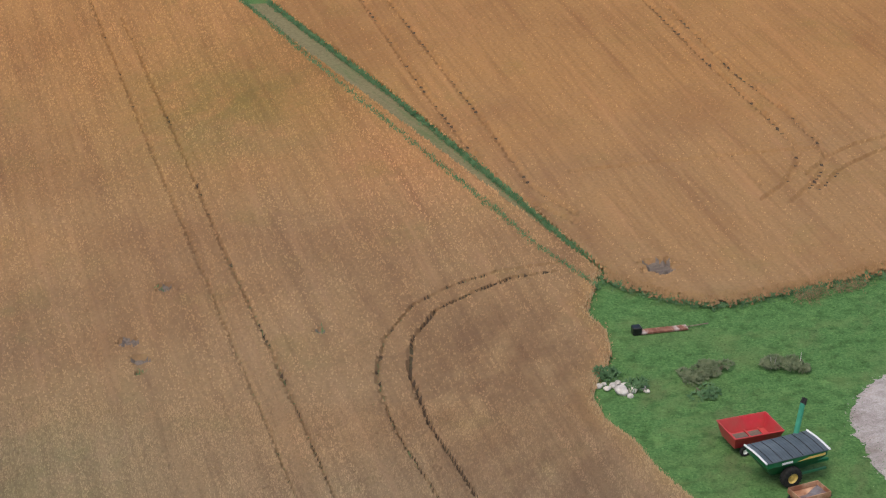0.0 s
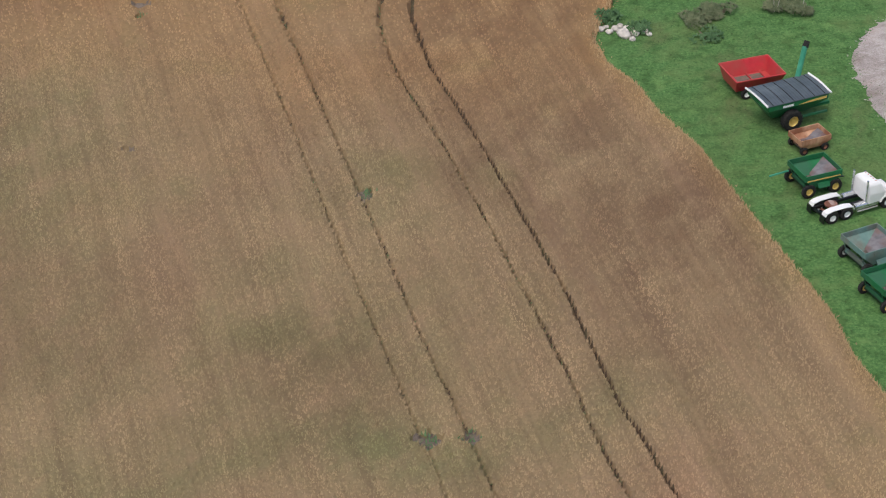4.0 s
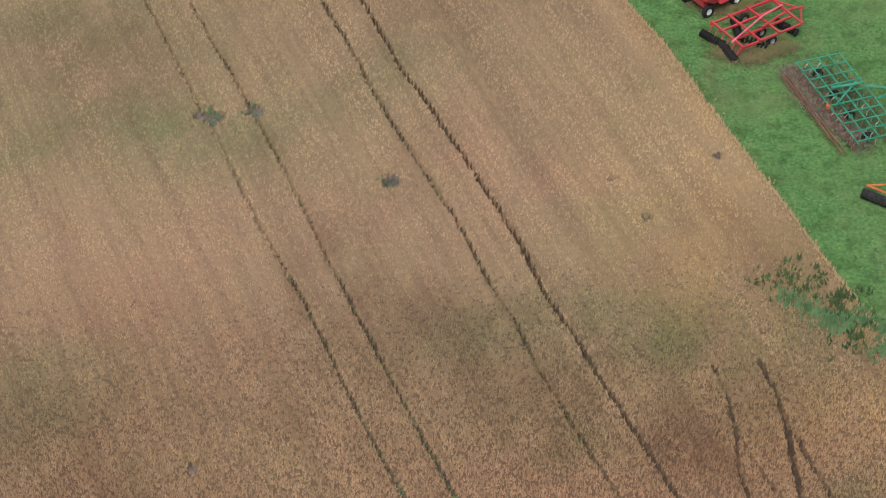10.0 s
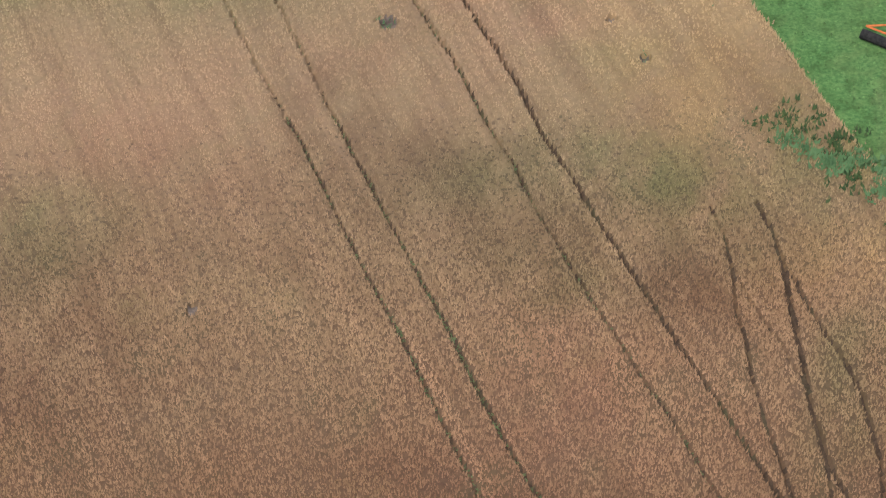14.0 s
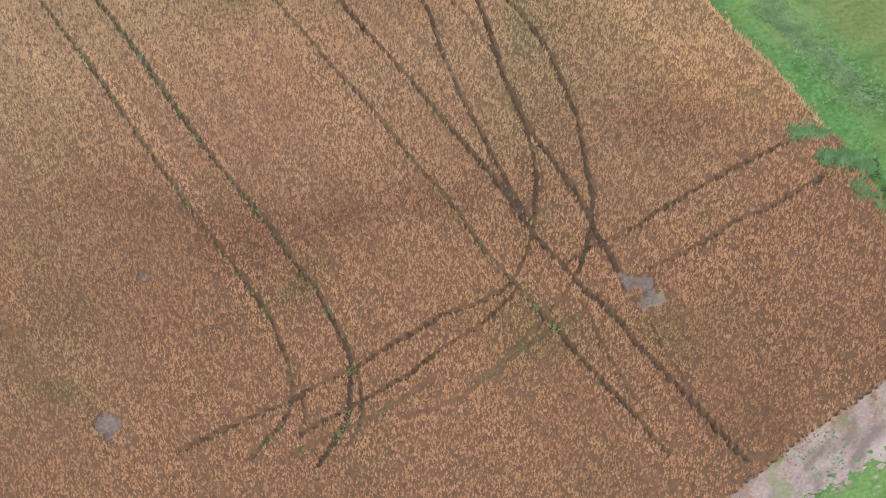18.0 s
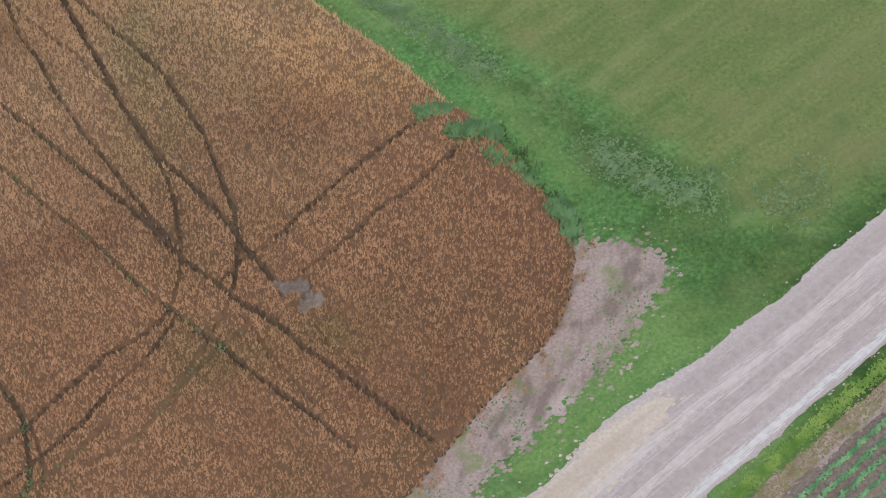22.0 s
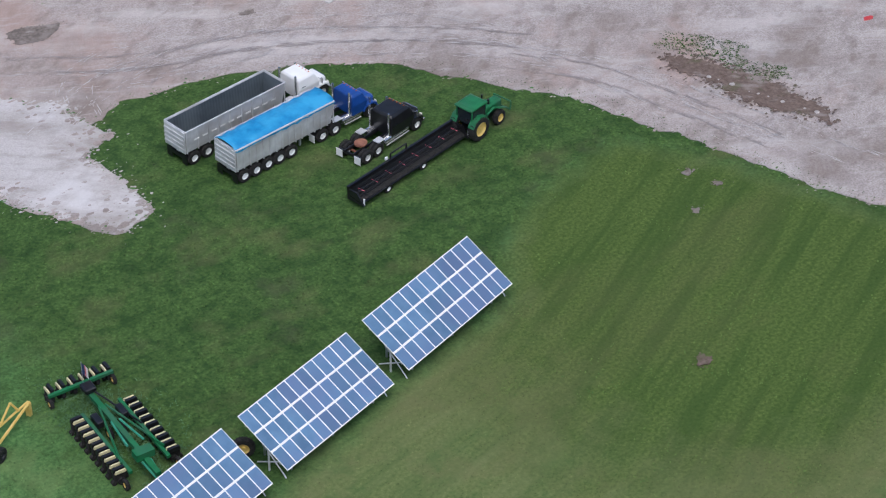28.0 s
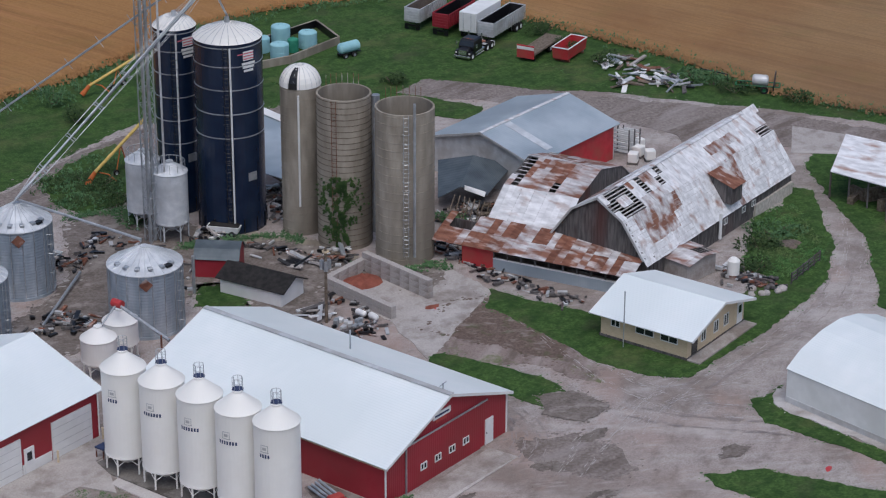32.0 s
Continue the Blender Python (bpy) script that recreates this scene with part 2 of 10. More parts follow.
M = {
    "grass": earth("grass", *GRASS, masks=GRASS_MASKS),
    "blade": earth("grass_blade", *GRASS, masks=GRASS_MASKS, island=0.3),
    "rutweed": material("rut_weed", (0.07, 0.11, 0.045), (0.13, 0.17, 0.075), 1.5, 0.8),
    "paleweed": material("pale_flowering_weed", (0.085, 0.155, 0.065), (0.16, 0.235, 0.115), 2.0, 0.8),
    "weed": material("weed", (0.045, 0.105, 0.04), (0.105, 0.2, 0.085), 1.5, 0.8),
    "vine": material("vine_leaf", (0.025, 0.06, 0.015), (0.07, 0.13, 0.035), 1.5, 0.7),
    "leaf": material("leaf", (0.018, 0.045, 0.014), (0.06, 0.1, 0.03), 2.5, 0.8),
    "wheat": earth("wheat", *RIPE_SHADED, 3.0, bump=0.5, ripe=RIPENING, tints=CROP_TINTS),
    # stalk colour darkened to stand in for shade low in the crop
    "stalk": earth("shaded_wheat_stalk", (0.125, 0.087, 0.054), (0.2, 0.142, 0.086), [((0.12, 0.108, 0.058), 0.3, 0.5, 0.68, 0.6, 2, 65)], 3.0, bump=0.5, ripe=RIPENING, tints=CROP_TINTS),
    "ear": earth("wheat_ear", *RIPE_EAR, 2.5, bump=0.3, ripe=RIPENING, tints=CROP_TINTS, island=0.22),
    "farear": earth("far_wheat_ear", *RIPE_EAR, 2.5, bump=0.1, ripe=RIPENING, tints=CROP_TINTS, island=0.05),
    # dark moist soil, darkened further to hold the shade inside the ruts
    "rut": earth("shaded_rut_soil", (0.045, 0.031, 0.021), (0.1, 0.068, 0.044), [((0.075, 0.085, 0.04), 0.25, 0.52, 0.66, 0.5, 1, 0)], 4.0),
    "gravel": earth("gravel", (0.29, 0.253, 0.234), (0.485, 0.434, 0.408), [((0.36, 0.285, 0.25), 0.05, 0.5, 0.6, 0.5, 2.5, -35), ((0.2, 0.165, 0.14), 0.8, 0.5, 0.68, 0.65, 2.0, 30), ((0.56, 0.52, 0.495), 0.3, 0.5, 0.66, 0.6, 3.5, -35), ((0.2, 0.16, 0.135), 0.09, 0.5, 0.62, 0.65, 1, 0), ((0.4, 0.285, 0.24), 0.13, 0.53, 0.66, 0.6, 1.5, 60), ((0.54, 0.5, 0.48), 1.6, 0.56, 0.7, 0.4, 5, -25), ((0.2, 0.165, 0.145), 1.3, 0.58, 0.7, 0.45, 3, 15)], 9.0, 0.36, 0.64, bump=1.0),
    "road": earth("gravel_road", (0.3, 0.262, 0.25), (0.43, 0.385, 0.372), [((0.26, 0.222, 0.212), 0.55, 0.46, 0.6, 0.6, 160, 12.7), ((0.47, 0.44, 0.44), 0.8, 0.5, 0.64, 0.5, 160, 12.7), ((0.27, 0.23, 0.215), 0.8, 0.5, 0.68, 0.35, 25, 12.7), ((0.36, 0.305, 0.28), 0.2, 0.5, 0.65, 0.5, 5, 12.7)], 8.0),
    "dirt": earth("dirt", (0.2, 0.155, 0.135), (0.33, 0.27, 0.245), [((0.13, 0.1, 0.08), 0.8, 0.48, 0.62, 0.75, 2, 40), ((0.43, 0.37, 0.34), 0.35, 0.52, 0.66, 0.6, 3, 40), ((0.13, 0.17, 0.055), 0.5, 0.55, 0.66, 0.7, 1, 0)], 7.0),
    "concrete": earth("concrete", (0.36, 0.325, 0.3), (0.5, 0.465, 0.44), [((0.26, 0.225, 0.2), 0.6, 0.5, 0.66, 0.75, 1.5, 40), ((0.56, 0.53, 0.51), 0.3, 0.52, 0.67, 0.5, 2, -30), ((0.2, 0.165, 0.14), 0.2, 0.52, 0.66, 0.75, 1, 0)], 7.0, bump=0.3),
    "oldconcrete": material("weathered_concrete", (0.29, 0.255, 0.205), (0.41, 0.365, 0.3), 1.2, 0.9, 0, 0.3, (0.22, 0.19, 0.15), 0.25, 8.0, stretch=(1, 1, 0.3)),
    "padstain": earth("stained_pad_concrete", (0.17, 0.155, 0.14), (0.27, 0.25, 0.225), [((0.08, 0.07, 0.062), 0.35, 0.5, 0.6, 0.85, 1, 0), ((0.33, 0.31, 0.285), 0.5, 0.54, 0.66, 0.6, 1, 0)], 6.0, bump=0.2),
    "redwall": ribbed(material("red_siding", (0.32, 0.027, 0.04), (0.37, 0.035, 0.05), 0.8, 0.5, 0, 0, (0.29, 0.035, 0.042), 0.2)),
    "whiteroof": ribbed(material("white_metal_roof", (0.81, 0.865, 0.865), (0.85, 0.89, 0.89), 0.5, 0.4, 0, 0, (0.77, 0.825, 0.825), 0.12)),
    "whitepaint": material("white_paint", (0.78, 0.78, 0.77), (0.85, 0.85, 0.84), 1.0, 0.5, 0, 0, (0.74, 0.74, 0.72), 0.3),
    "tank": material("white_tank_paint", (0.88, 0.865, 0.82), (0.92, 0.905, 0.86), 1.0, 0.4, 0, 0, (0.85, 0.83, 0.78), 0.25),
    "tan": material("tan_siding", (0.6, 0.48, 0.32), (0.68, 0.56, 0.39), 2.0, 0.7, stretch=(1, 1, 6)),
    "black": material("black_paint", (0.006, 0.006, 0.008), (0.014, 0.014, 0.016), 2.0, 0.3, spec=0.5),
    "rubber": material("rubber", (0.012, 0.012, 0.012), (0.03, 0.028, 0.026), 5.0, 0.9),
    "glass": material("dark_glass", (0.015, 0.02, 0.025), (0.02, 0.026, 0.03), 1.0, 0.08, spec=0.6),
    "chrome": material("chrome", (0.6, 0.6, 0.6), (0.7, 0.7, 0.7), 2.0, 0.25, 0.9),
    "steel": material("galvanised_steel", (0.42, 0.45, 0.48), (0.58, 0.6, 0.62), 2.0, 0.42, 0.6, 0, (0.36, 0.38, 0.4), 0.4),
    "bluesteel": material("corrugated_bin_steel", (0.34, 0.4, 0.46), (0.5, 0.55, 0.6), 1.2, 0.45, 0.3, 0, (0.28, 0.33, 0.38), 0.4, stretch=(1, 1, 0.3)),
    "blueglass": material("dark_blue_enamel", (0.007, 0.016, 0.042), (0.011, 0.023, 0.055), 0.6, 0.25, spec=0.5),
    "wood": material("grey_barn_wood", (0.075, 0.07, 0.068), (0.17, 0.155, 0.15), 4.0, 0.9, 0, 0.3, (0.11, 0.055, 0.05), 0.3, stretch=(1, 1, 0.15), blo=0.55, bhi=0.75),
    "rustroof": material("rusting_metal_roof", (0.5, 0.48, 0.48), (0.74, 0.73, 0.73), 2.0, 0.6, 0.1, 0, (0.25, 0.115, 0.075), 0.9, 9.0, blo=0.4, bhi=0.6, vary=0.1, fixed=True, stretch=(2.6, 1, 1), rot=-72),
    "greyroof": ribbed(material("grey_metal_roof", (0.4, 0.47, 0.52), (0.5, 0.56, 0.6), 0.4, 0.4, 0.2, 0, (0.34, 0.4, 0.45), 0.15)),
    "rust": material("rust", (0.16, 0.065, 0.042), (0.28, 0.13, 0.085), 2.0, 0.9, 0, 0, (0.5, 0.45, 0.43), 1.0, 8.0, blo=0.54, bhi=0.68, vary=0.15, fixed=True, stretch=(2.6, 1, 1), rot=-72),
    "red": material("red_paint", (0.48, 0.03, 0.042), (0.56, 0.045, 0.058), 1.5, 0.45, 0, 0, (0.42, 0.07, 0.06), 0.6),
    "slope": material("worn_grey_plate", (0.13, 0.125, 0.135), (0.22, 0.21, 0.22), 2.0, 0.7, 0, 0, (0.16, 0.1, 0.09), 0.8),
    "rustcart": material("faded_orange_paint", (0.46, 0.25, 0.14), (0.58, 0.36, 0.23), 2.5, 0.7, 0, 0, (0.3, 0.13, 0.07), 0.9),
    "pinkred": material("faded_red_paint", (0.6, 0.12, 0.16), (0.68, 0.18, 0.22), 1.5, 0.55),
    "green": material("green_paint", (0.012, 0.13, 0.045), (0.022, 0.175, 0.065), 1.5, 0.45, 0, 0, (0.035, 0.13, 0.065), 0.7),
    "palegreen": material("faded_green_paint", (0.03, 0.22, 0.13), (0.06, 0.3, 0.19), 1.5, 0.6),
    "greygreen": material("grey_green_paint", (0.12, 0.22, 0.2), (0.17, 0.28, 0.25), 1.5, 0.6, 0, 0, (0.16, 0.18, 0.15), 0.8),
    "yellow": material("yellow_paint", (0.6, 0.42, 0.1), (0.68, 0.5, 0.16), 3.0, 0.5),
    "blue": material("blue_truck_paint", (0.01, 0.05, 0.22), (0.015, 0.07, 0.3), 1.0, 0.3, spec=0.5),
    "bluetarp": material("blue_tarp", (0.012, 0.2, 0.44), (0.03, 0.28, 0.54), 1.6, 0.5, 0, 0.9, (0.05, 0.34, 0.6), 0.7, bumpscale=2.5),
    "alu": material("aluminium_sheet", (0.56, 0.57, 0.58), (0.68, 0.69, 0.7), 1.5, 0.4, 0.2, 0, (0.47, 0.46, 0.45), 0.5),
    # cell blue is raised so that its colour includes the reflected sky
    "cell": material("solar_cell", (0.098, 0.185, 0.305), (0.128, 0.235, 0.37), 1.0, 0.12, 0, 0, (0.12, 0.182, 0.315), 0.25, spec=0.6, vary=0.16, fixed=True),
    "cyan": material("pale_cyan_plastic", (0.3, 0.55, 0.6), (0.36, 0.62, 0.66), 1.0, 0.5),
    "redsand": material("red_sand", (0.2, 0.06, 0.04), (0.27, 0.09, 0.06), 2.0, 0.95, 0, 0.5),
    "stone": material("stone", (0.5, 0.45, 0.4), (0.68, 0.63, 0.57), 3.0, 0.9, 0, 0.4, vary=0.2),
    "darkroof": material("black_felt_roof", (0.016, 0.015, 0.015), (0.035, 0.032, 0.03), 2.0, 0.9),
    "soil": earth("dark_soil", (0.1, 0.08, 0.067), (0.21, 0.174, 0.15), [((0.09, 0.07, 0.055), 0.7, 0.48, 0.62, 0.6, 6, 12.7), ((0.27, 0.22, 0.17), 0.4, 0.52, 0.66, 0.5, 6, 12.7)], 5.0),
    "bank": earth("brown_bank_dirt", (0.1, 0.07, 0.055), (0.2, 0.15, 0.125), [((0.3, 0.26, 0.235), 0.9, 0.54, 0.64, 0.7, 2, -40), ((0.08, 0.1, 0.04), 0.6, 0.55, 0.66, 0.5, 1, 0)], 4.0),
    "bark": material("dead_wood", (0.12, 0.09, 0.065), (0.22, 0.18, 0.14), 4.0, 0.95, 0, 0.4),
    "signblue": material("dark_print", (0.03, 0.05, 0.12), (0.05, 0.07, 0.15), 2.0, 0.5),
    "lamp": material("clear_lamp", (0.7, 0.68, 0.6), (0.8, 0.78, 0.7), 2.0, 0.2),
    "wet": earth("wet_dirt", (0.12, 0.098, 0.085), (0.25, 0.215, 0.19), [((0.32, 0.285, 0.26), 0.7, 0.54, 0.62, 0.8, 1.5, -30), ((0.1, 0.08, 0.065), 0.9, 0.5, 0.64, 0.6, 1.5, 0), ((0.3, 0.27, 0.24), 0.4, 0.52, 0.66, 0.6, 2, 30)], 4.0, rough=0.85),
    "pale": earth("pale_gravel", (0.42, 0.39, 0.37), (0.56, 0.53, 0.51), [((0.3, 0.26, 0.235), 0.7, 0.5, 0.66, 0.75, 2, -30), ((0.64, 0.62, 0.61), 0.25, 0.5, 0.64, 0.6, 3, 20), ((0.3, 0.26, 0.23), 0.16, 0.48, 0.62, 0.8, 2, -50)], 9.0),
    "vergegrass": material("bright_verge_grass", (0.09, 0.19, 0.03), (0.2, 0.3, 0.07), 1.2, 0.8),
    "strip": earth("dry_grass_strip", (0.14, 0.125, 0.06), (0.25, 0.21, 0.11), [((0.09, 0.14, 0.05), 0.5, 0.48, 0.62, 0.6, 9, 117)], 4.0),
    "meadowweed": material("meadow_weed", (0.05, 0.105, 0.02), (0.12, 0.19, 0.04), 1.2, 0.8),
    "tan_gravel": earth("tan_gravel", (0.36, 0.305, 0.25), (0.48, 0.42, 0.35), [((0.3, 0.25, 0.2), 0.6, 0.5, 0.64, 0.5, 6, 12.7)], 7.0),
    "crop": material("crop_leaf", (0.06, 0.165, 0.068), (0.16, 0.33, 0.145), 1.5, 0.7),
    "straw": earth("dry_straw", (0.13, 0.11, 0.055), (0.24, 0.2, 0.1), [((0.13, 0.17, 0.055), 0.5, 0.48, 0.62, 0.7, 3, 60)], 4.0),
    "lane": earth("brown_lane_dirt", (0.15, 0.125, 0.11), (0.33, 0.285, 0.26), [((0.13, 0.1, 0.085), 0.6, 0.48, 0.64, 0.7, 4, 10), ((0.37, 0.33, 0.31), 0.3, 0.52, 0.66, 0.6, 6, 10)], 3.5),
    "roadpale": material("pale_road_dust", (0.39, 0.352, 0.338), (0.44, 0.4, 0.385), 3.0, 0.95),
    "roaddark": material("packed_wheel_line", (0.285, 0.248, 0.236), (0.34, 0.3, 0.286), 3.0, 0.95),
    "roadwhite": material("pale_loose_gravel", (0.41, 0.4, 0.4), (0.48, 0.465, 0.465), 3.0, 0.95),
    "paleslat": material("bleached_roof_slat", (0.4, 0.39, 0.38), (0.58, 0.56, 0.55), 3.0, 0.9),
    "darksteel": ribbed(material("dark_steel_roof", (0.08, 0.1, 0.115), (0.13, 0.155, 0.17), 0.6, 0.45, 0.2)),
    "paleroof": material("pale_metal_roof", (0.6, 0.6, 0.61), (0.84, 0.84, 0.85), 1.8, 0.55, 0.0, 0, (0.36, 0.23, 0.185), 0.8, 9.0, blo=0.54, bhi=0.74, vary=0.08, fixed=True, stretch=(2.6, 1, 1), rot=-72),
    "palesteel": material("pale_galvanised_steel", (0.6, 0.63, 0.66), (0.76, 0.78, 0.8), 1.5, 0.4, 0.15, 0, (0.5, 0.52, 0.54), 0.4),
    "gold": material("golden_wheat_rim", (0.31, 0.22, 0.12), (0.39, 0.285, 0.16), 1.0, 0.85),
    "sage": material("grey_green_shrub", (0.075, 0.105, 0.05), (0.16, 0.185, 0.1), 2.0, 0.85),
    "walk": earth("pale_walk_concrete", (0.46, 0.43, 0.41), (0.6, 0.57, 0.55), [((0.36, 0.32, 0.3), 0.5, 0.54, 0.68, 0.6, 2, 30)], 7.0, bump=0.2),
    "chalk": material("white_gravel_streak", (0.44, 0.41, 0.395), (0.52, 0.49, 0.475), 3.0, 0.95),
    "paleyellow": material("faded_yellow_lid", (0.6, 0.54, 0.3), (0.7, 0.64, 0.4), 2.0, 0.6),
    "orange": material("orange_paint", (0.5, 0.12, 0.03), (0.6, 0.18, 0.05), 2.0, 0.6),
}

# ---- builders ----


def site(a, b, z=0.0):
    """The pose of a thing that stands at a with its x axis towards b."""
    return pose(a[0], a[1], z, 0, 0, math.degrees(math.atan2(b[1] - a[1], b[0] - a[0])))


def box(bm, x0, x1, y0, y1, z0, z1):
    v = [bm.verts.new((x, y, z)) for z in (z0, z1) for x, y in ((x0, y0), (x1, y0), (x1, y1), (x0, y1))]
    for f in ((3, 2, 1, 0), (4, 5, 6, 7), (0, 1, 5, 4), (1, 2, 6, 5), (2, 3, 7, 6), (3, 0, 4, 7)):
        bm.faces.new([v[i] for i in f])
    return bm


def cyl(bm, p, q, r0, r1=None, seg=12, caps=True):
    """A round bar or cone from p to q."""
    p, q = Vector(p), Vector(q)
    r1 = r0 if r1 is None else r1
    rot = (q - p).to_track_quat("Z", "Y").to_matrix()
    rings = []
    for c, r in ((p, r0), (q, r1)):
        if r < 1e-4:
            rings.append([bm.verts.new(c)])
        else:
            rings.append([bm.verts.new(c + rot @ Vector((r * math.cos(a), r * math.sin(a), 0))) for a in (2 * math.pi * i / seg for i in range(seg))])
    a, b = rings
    for i in range(seg):
        j = (i + 1) % seg
        quad = [a[i % len(a)], a[j % len(a)], b[j % len(b)], b[i % len(b)]]
        bm.faces.new(list(dict.fromkeys(quad)))
    if caps:
        if len(a) > 2:
            bm.faces.new(a[::-1])
        if len(b) > 2:
            bm.faces.new(b)
    return bm


def lathe(bm, profile, seg=32, a0=0.0, a1=2 * math.pi):
    """A body turned round z from (radius, height) pairs."""
    full = abs(a1 - a0 - 2 * math.pi) < 1e-6
    n = seg if full else seg + 1
    rings = []
    for r, z in profile:
        rings.append([bm.verts.new((r * math.cos(a0 + (a1 - a0) * i / seg), r * math.sin(a0 + (a1 - a0) * i / seg), z)) for i in range(n)] if r > 1e-4 else [bm.verts.new((0, 0, z))])
    for a, b in zip(rings, rings[1:]):
        for i in range(seg):
            j = (i + 1) % n
            quad = list(dict.fromkeys([a[i % len(a)], a[j % len(a)], b[j % len(b)], b[i % len(b)]]))
            if len(quad) > 2:
                bm.faces.new(quad)
    return bm


def prism(bm, outline, y0, y1):
    """An outline in x and z, drawn out along y."""
    a = [bm.verts.new((x, y0, z)) for x, z in outline]
    b = [bm.verts.new((x, y1, z)) for x, z in outline]
    n = len(a)
    bm.faces.new(a)
    bm.faces.new(b[::-1])
    for i in range(n):
        bm.faces.new([a[i], b[i], b[(i + 1) % n], a[(i + 1) % n]])
    return bm


def slab(bm, pts, thick):
    """A flat board through the given corners, with a thickness below it."""
    pts = [Vector(p) for p in pts]
    nrm = (pts[1] - pts[0]).cross(pts[2] - pts[0]).normalized() * thick
    a = [bm.verts.new(p) for p in pts]
    b = [bm.verts.new(p - nrm) for p in pts]
    n = len(a)
    bm.faces.new(a)
    bm.faces.new(b[::-1])
    for i in range(n):
        bm.faces.new([a[i], b[i], b[(i + 1) % n], a[(i + 1) % n]])
    return bm


def tube(bm, pts, r, seg=6):
    for p, q in zip(pts, pts[1:]):
        cyl(bm, p, q, r, r, seg)
    return bm


def hull(bm, *rows):
    """A body through rings of as many points each, closed at both ends."""
    rings = [[bm.verts.new(p) for p in row] for row in rows]
    n = len(rings[0])
    for a, b in zip(rings, rings[1:]):
        for i in range(n):
            bm.faces.new([a[i], a[(i + 1) % n], b[(i + 1) % n], b[i]])
    bm.faces.new(rings[0][::-1])
    bm.faces.new(rings[-1])
    return bm


def rect(x0, x1, y0, y1, z):
    return [(x0, y0, z), (x1, y0, z), (x1, y1, z), (x0, y1, z)]


def finish(bm, name, mat, bevel=0.0, smooth=False):
    bmesh.ops.recalc_face_normals(bm, faces=bm.faces)
    if bevel:
        bmesh.ops.bevel(bm, geom=list(bm.edges), offset=bevel, segments=1, affect="EDGES", clamp_overlap=True)
    me = bpy.data.meshes.new(name)
    bm.to_mesh(me)
    bm.free()
    me.materials.append(M[mat])
    if smooth:
        me.polygons.foreach_set("use_smooth", [True] * len(me.polygons))
    return me


def part(name, bm, mat, parent, label="", bevel=0.0, smooth=False, at=None):
    ob = new(name, finish(bm, name, mat, bevel, smooth))
    ob.parent = parent
    if at is not None:
        ob.matrix_basis = at
    if label:
        tagged(ob, label)
    return ob


def again(ob, m, parent=None):
    """One more part on the same mesh, elsewhere."""
    o = ob.copy()
    scene.collection.objects.link(o)
    if parent:
        o.parent = parent
    o.matrix_basis = m
    for c in ob.children:
        k = c.copy()
        scene.collection.objects.link(k)
        k.parent = o
    return o


def thing(name, m, label, category, group="", kind=""):
    ob = new(name)
    ob.matrix_basis = m
    return tagged(ob, label, category, group, kind)


def B():
    return bmesh.new()


def raw(name, verts, faces, mat, smooth=False):
    me = bpy.data.meshes.new(name)
    me.from_pydata(verts, [], faces)
    me.materials.append(M[mat])
    if smooth:
        me.polygons.foreach_set("use_smooth", [True] * len(me.polygons))
    return new(name, me)


def inside(poly, x, y):
    """Which of the points lie in the polygon."""
    p = np.array(poly)
    hit = np.zeros(np.shape(x), bool)
    for (x0, y0), (x1, y1) in zip(p, np.roll(p, -1, 0)):
        if y0 != y1:
            hit ^= ((y0 > y) != (y1 > y)) & (x < (x1 - x0) * (y - y0) / (y1 - y0) + x0)
    return hit


def away(line, x, y):
    """The distance of the points from a line of several stretches."""
    best = np.full(np.shape(x), 1e9)
    for (x0, y0), (x1, y1) in zip(line, line[1:]):
        dx, dy = x1 - x0, y1 - y0
        k = np.clip(((x - x0) * dx + (y - y0) * dy) / max(dx * dx + dy * dy, 1e-9), 0, 1)
        best = np.minimum(best, np.hypot(x - x0 - k * dx, y - y0 - k * dy))
    return best


def ragged(poly, step=1.0, wild=0.35, seed=0):
    """The polygon with its edges worn uneven."""
    out = []
    for a, b in zip(poly, poly[1:] + poly[:1]):
        n = max(1, min(400, int(math.dist(a, b) / step)))
        for i in range(n):
            x, y = a[0] + (b[0] - a[0]) * i / n, a[1] + (b[1] - a[1]) * i / n
            d = noise.noise_vector((x * 0.35, y * 0.35, seed)) + 0.6 * noise.noise_vector((x * 1.3, y * 1.3, seed + 5)) + 0.35 * noise.noise_vector((x * 4.1, y * 4.1, seed + 9))
            out.append((x + wild * d.x, y + wild * d.y))
    return out


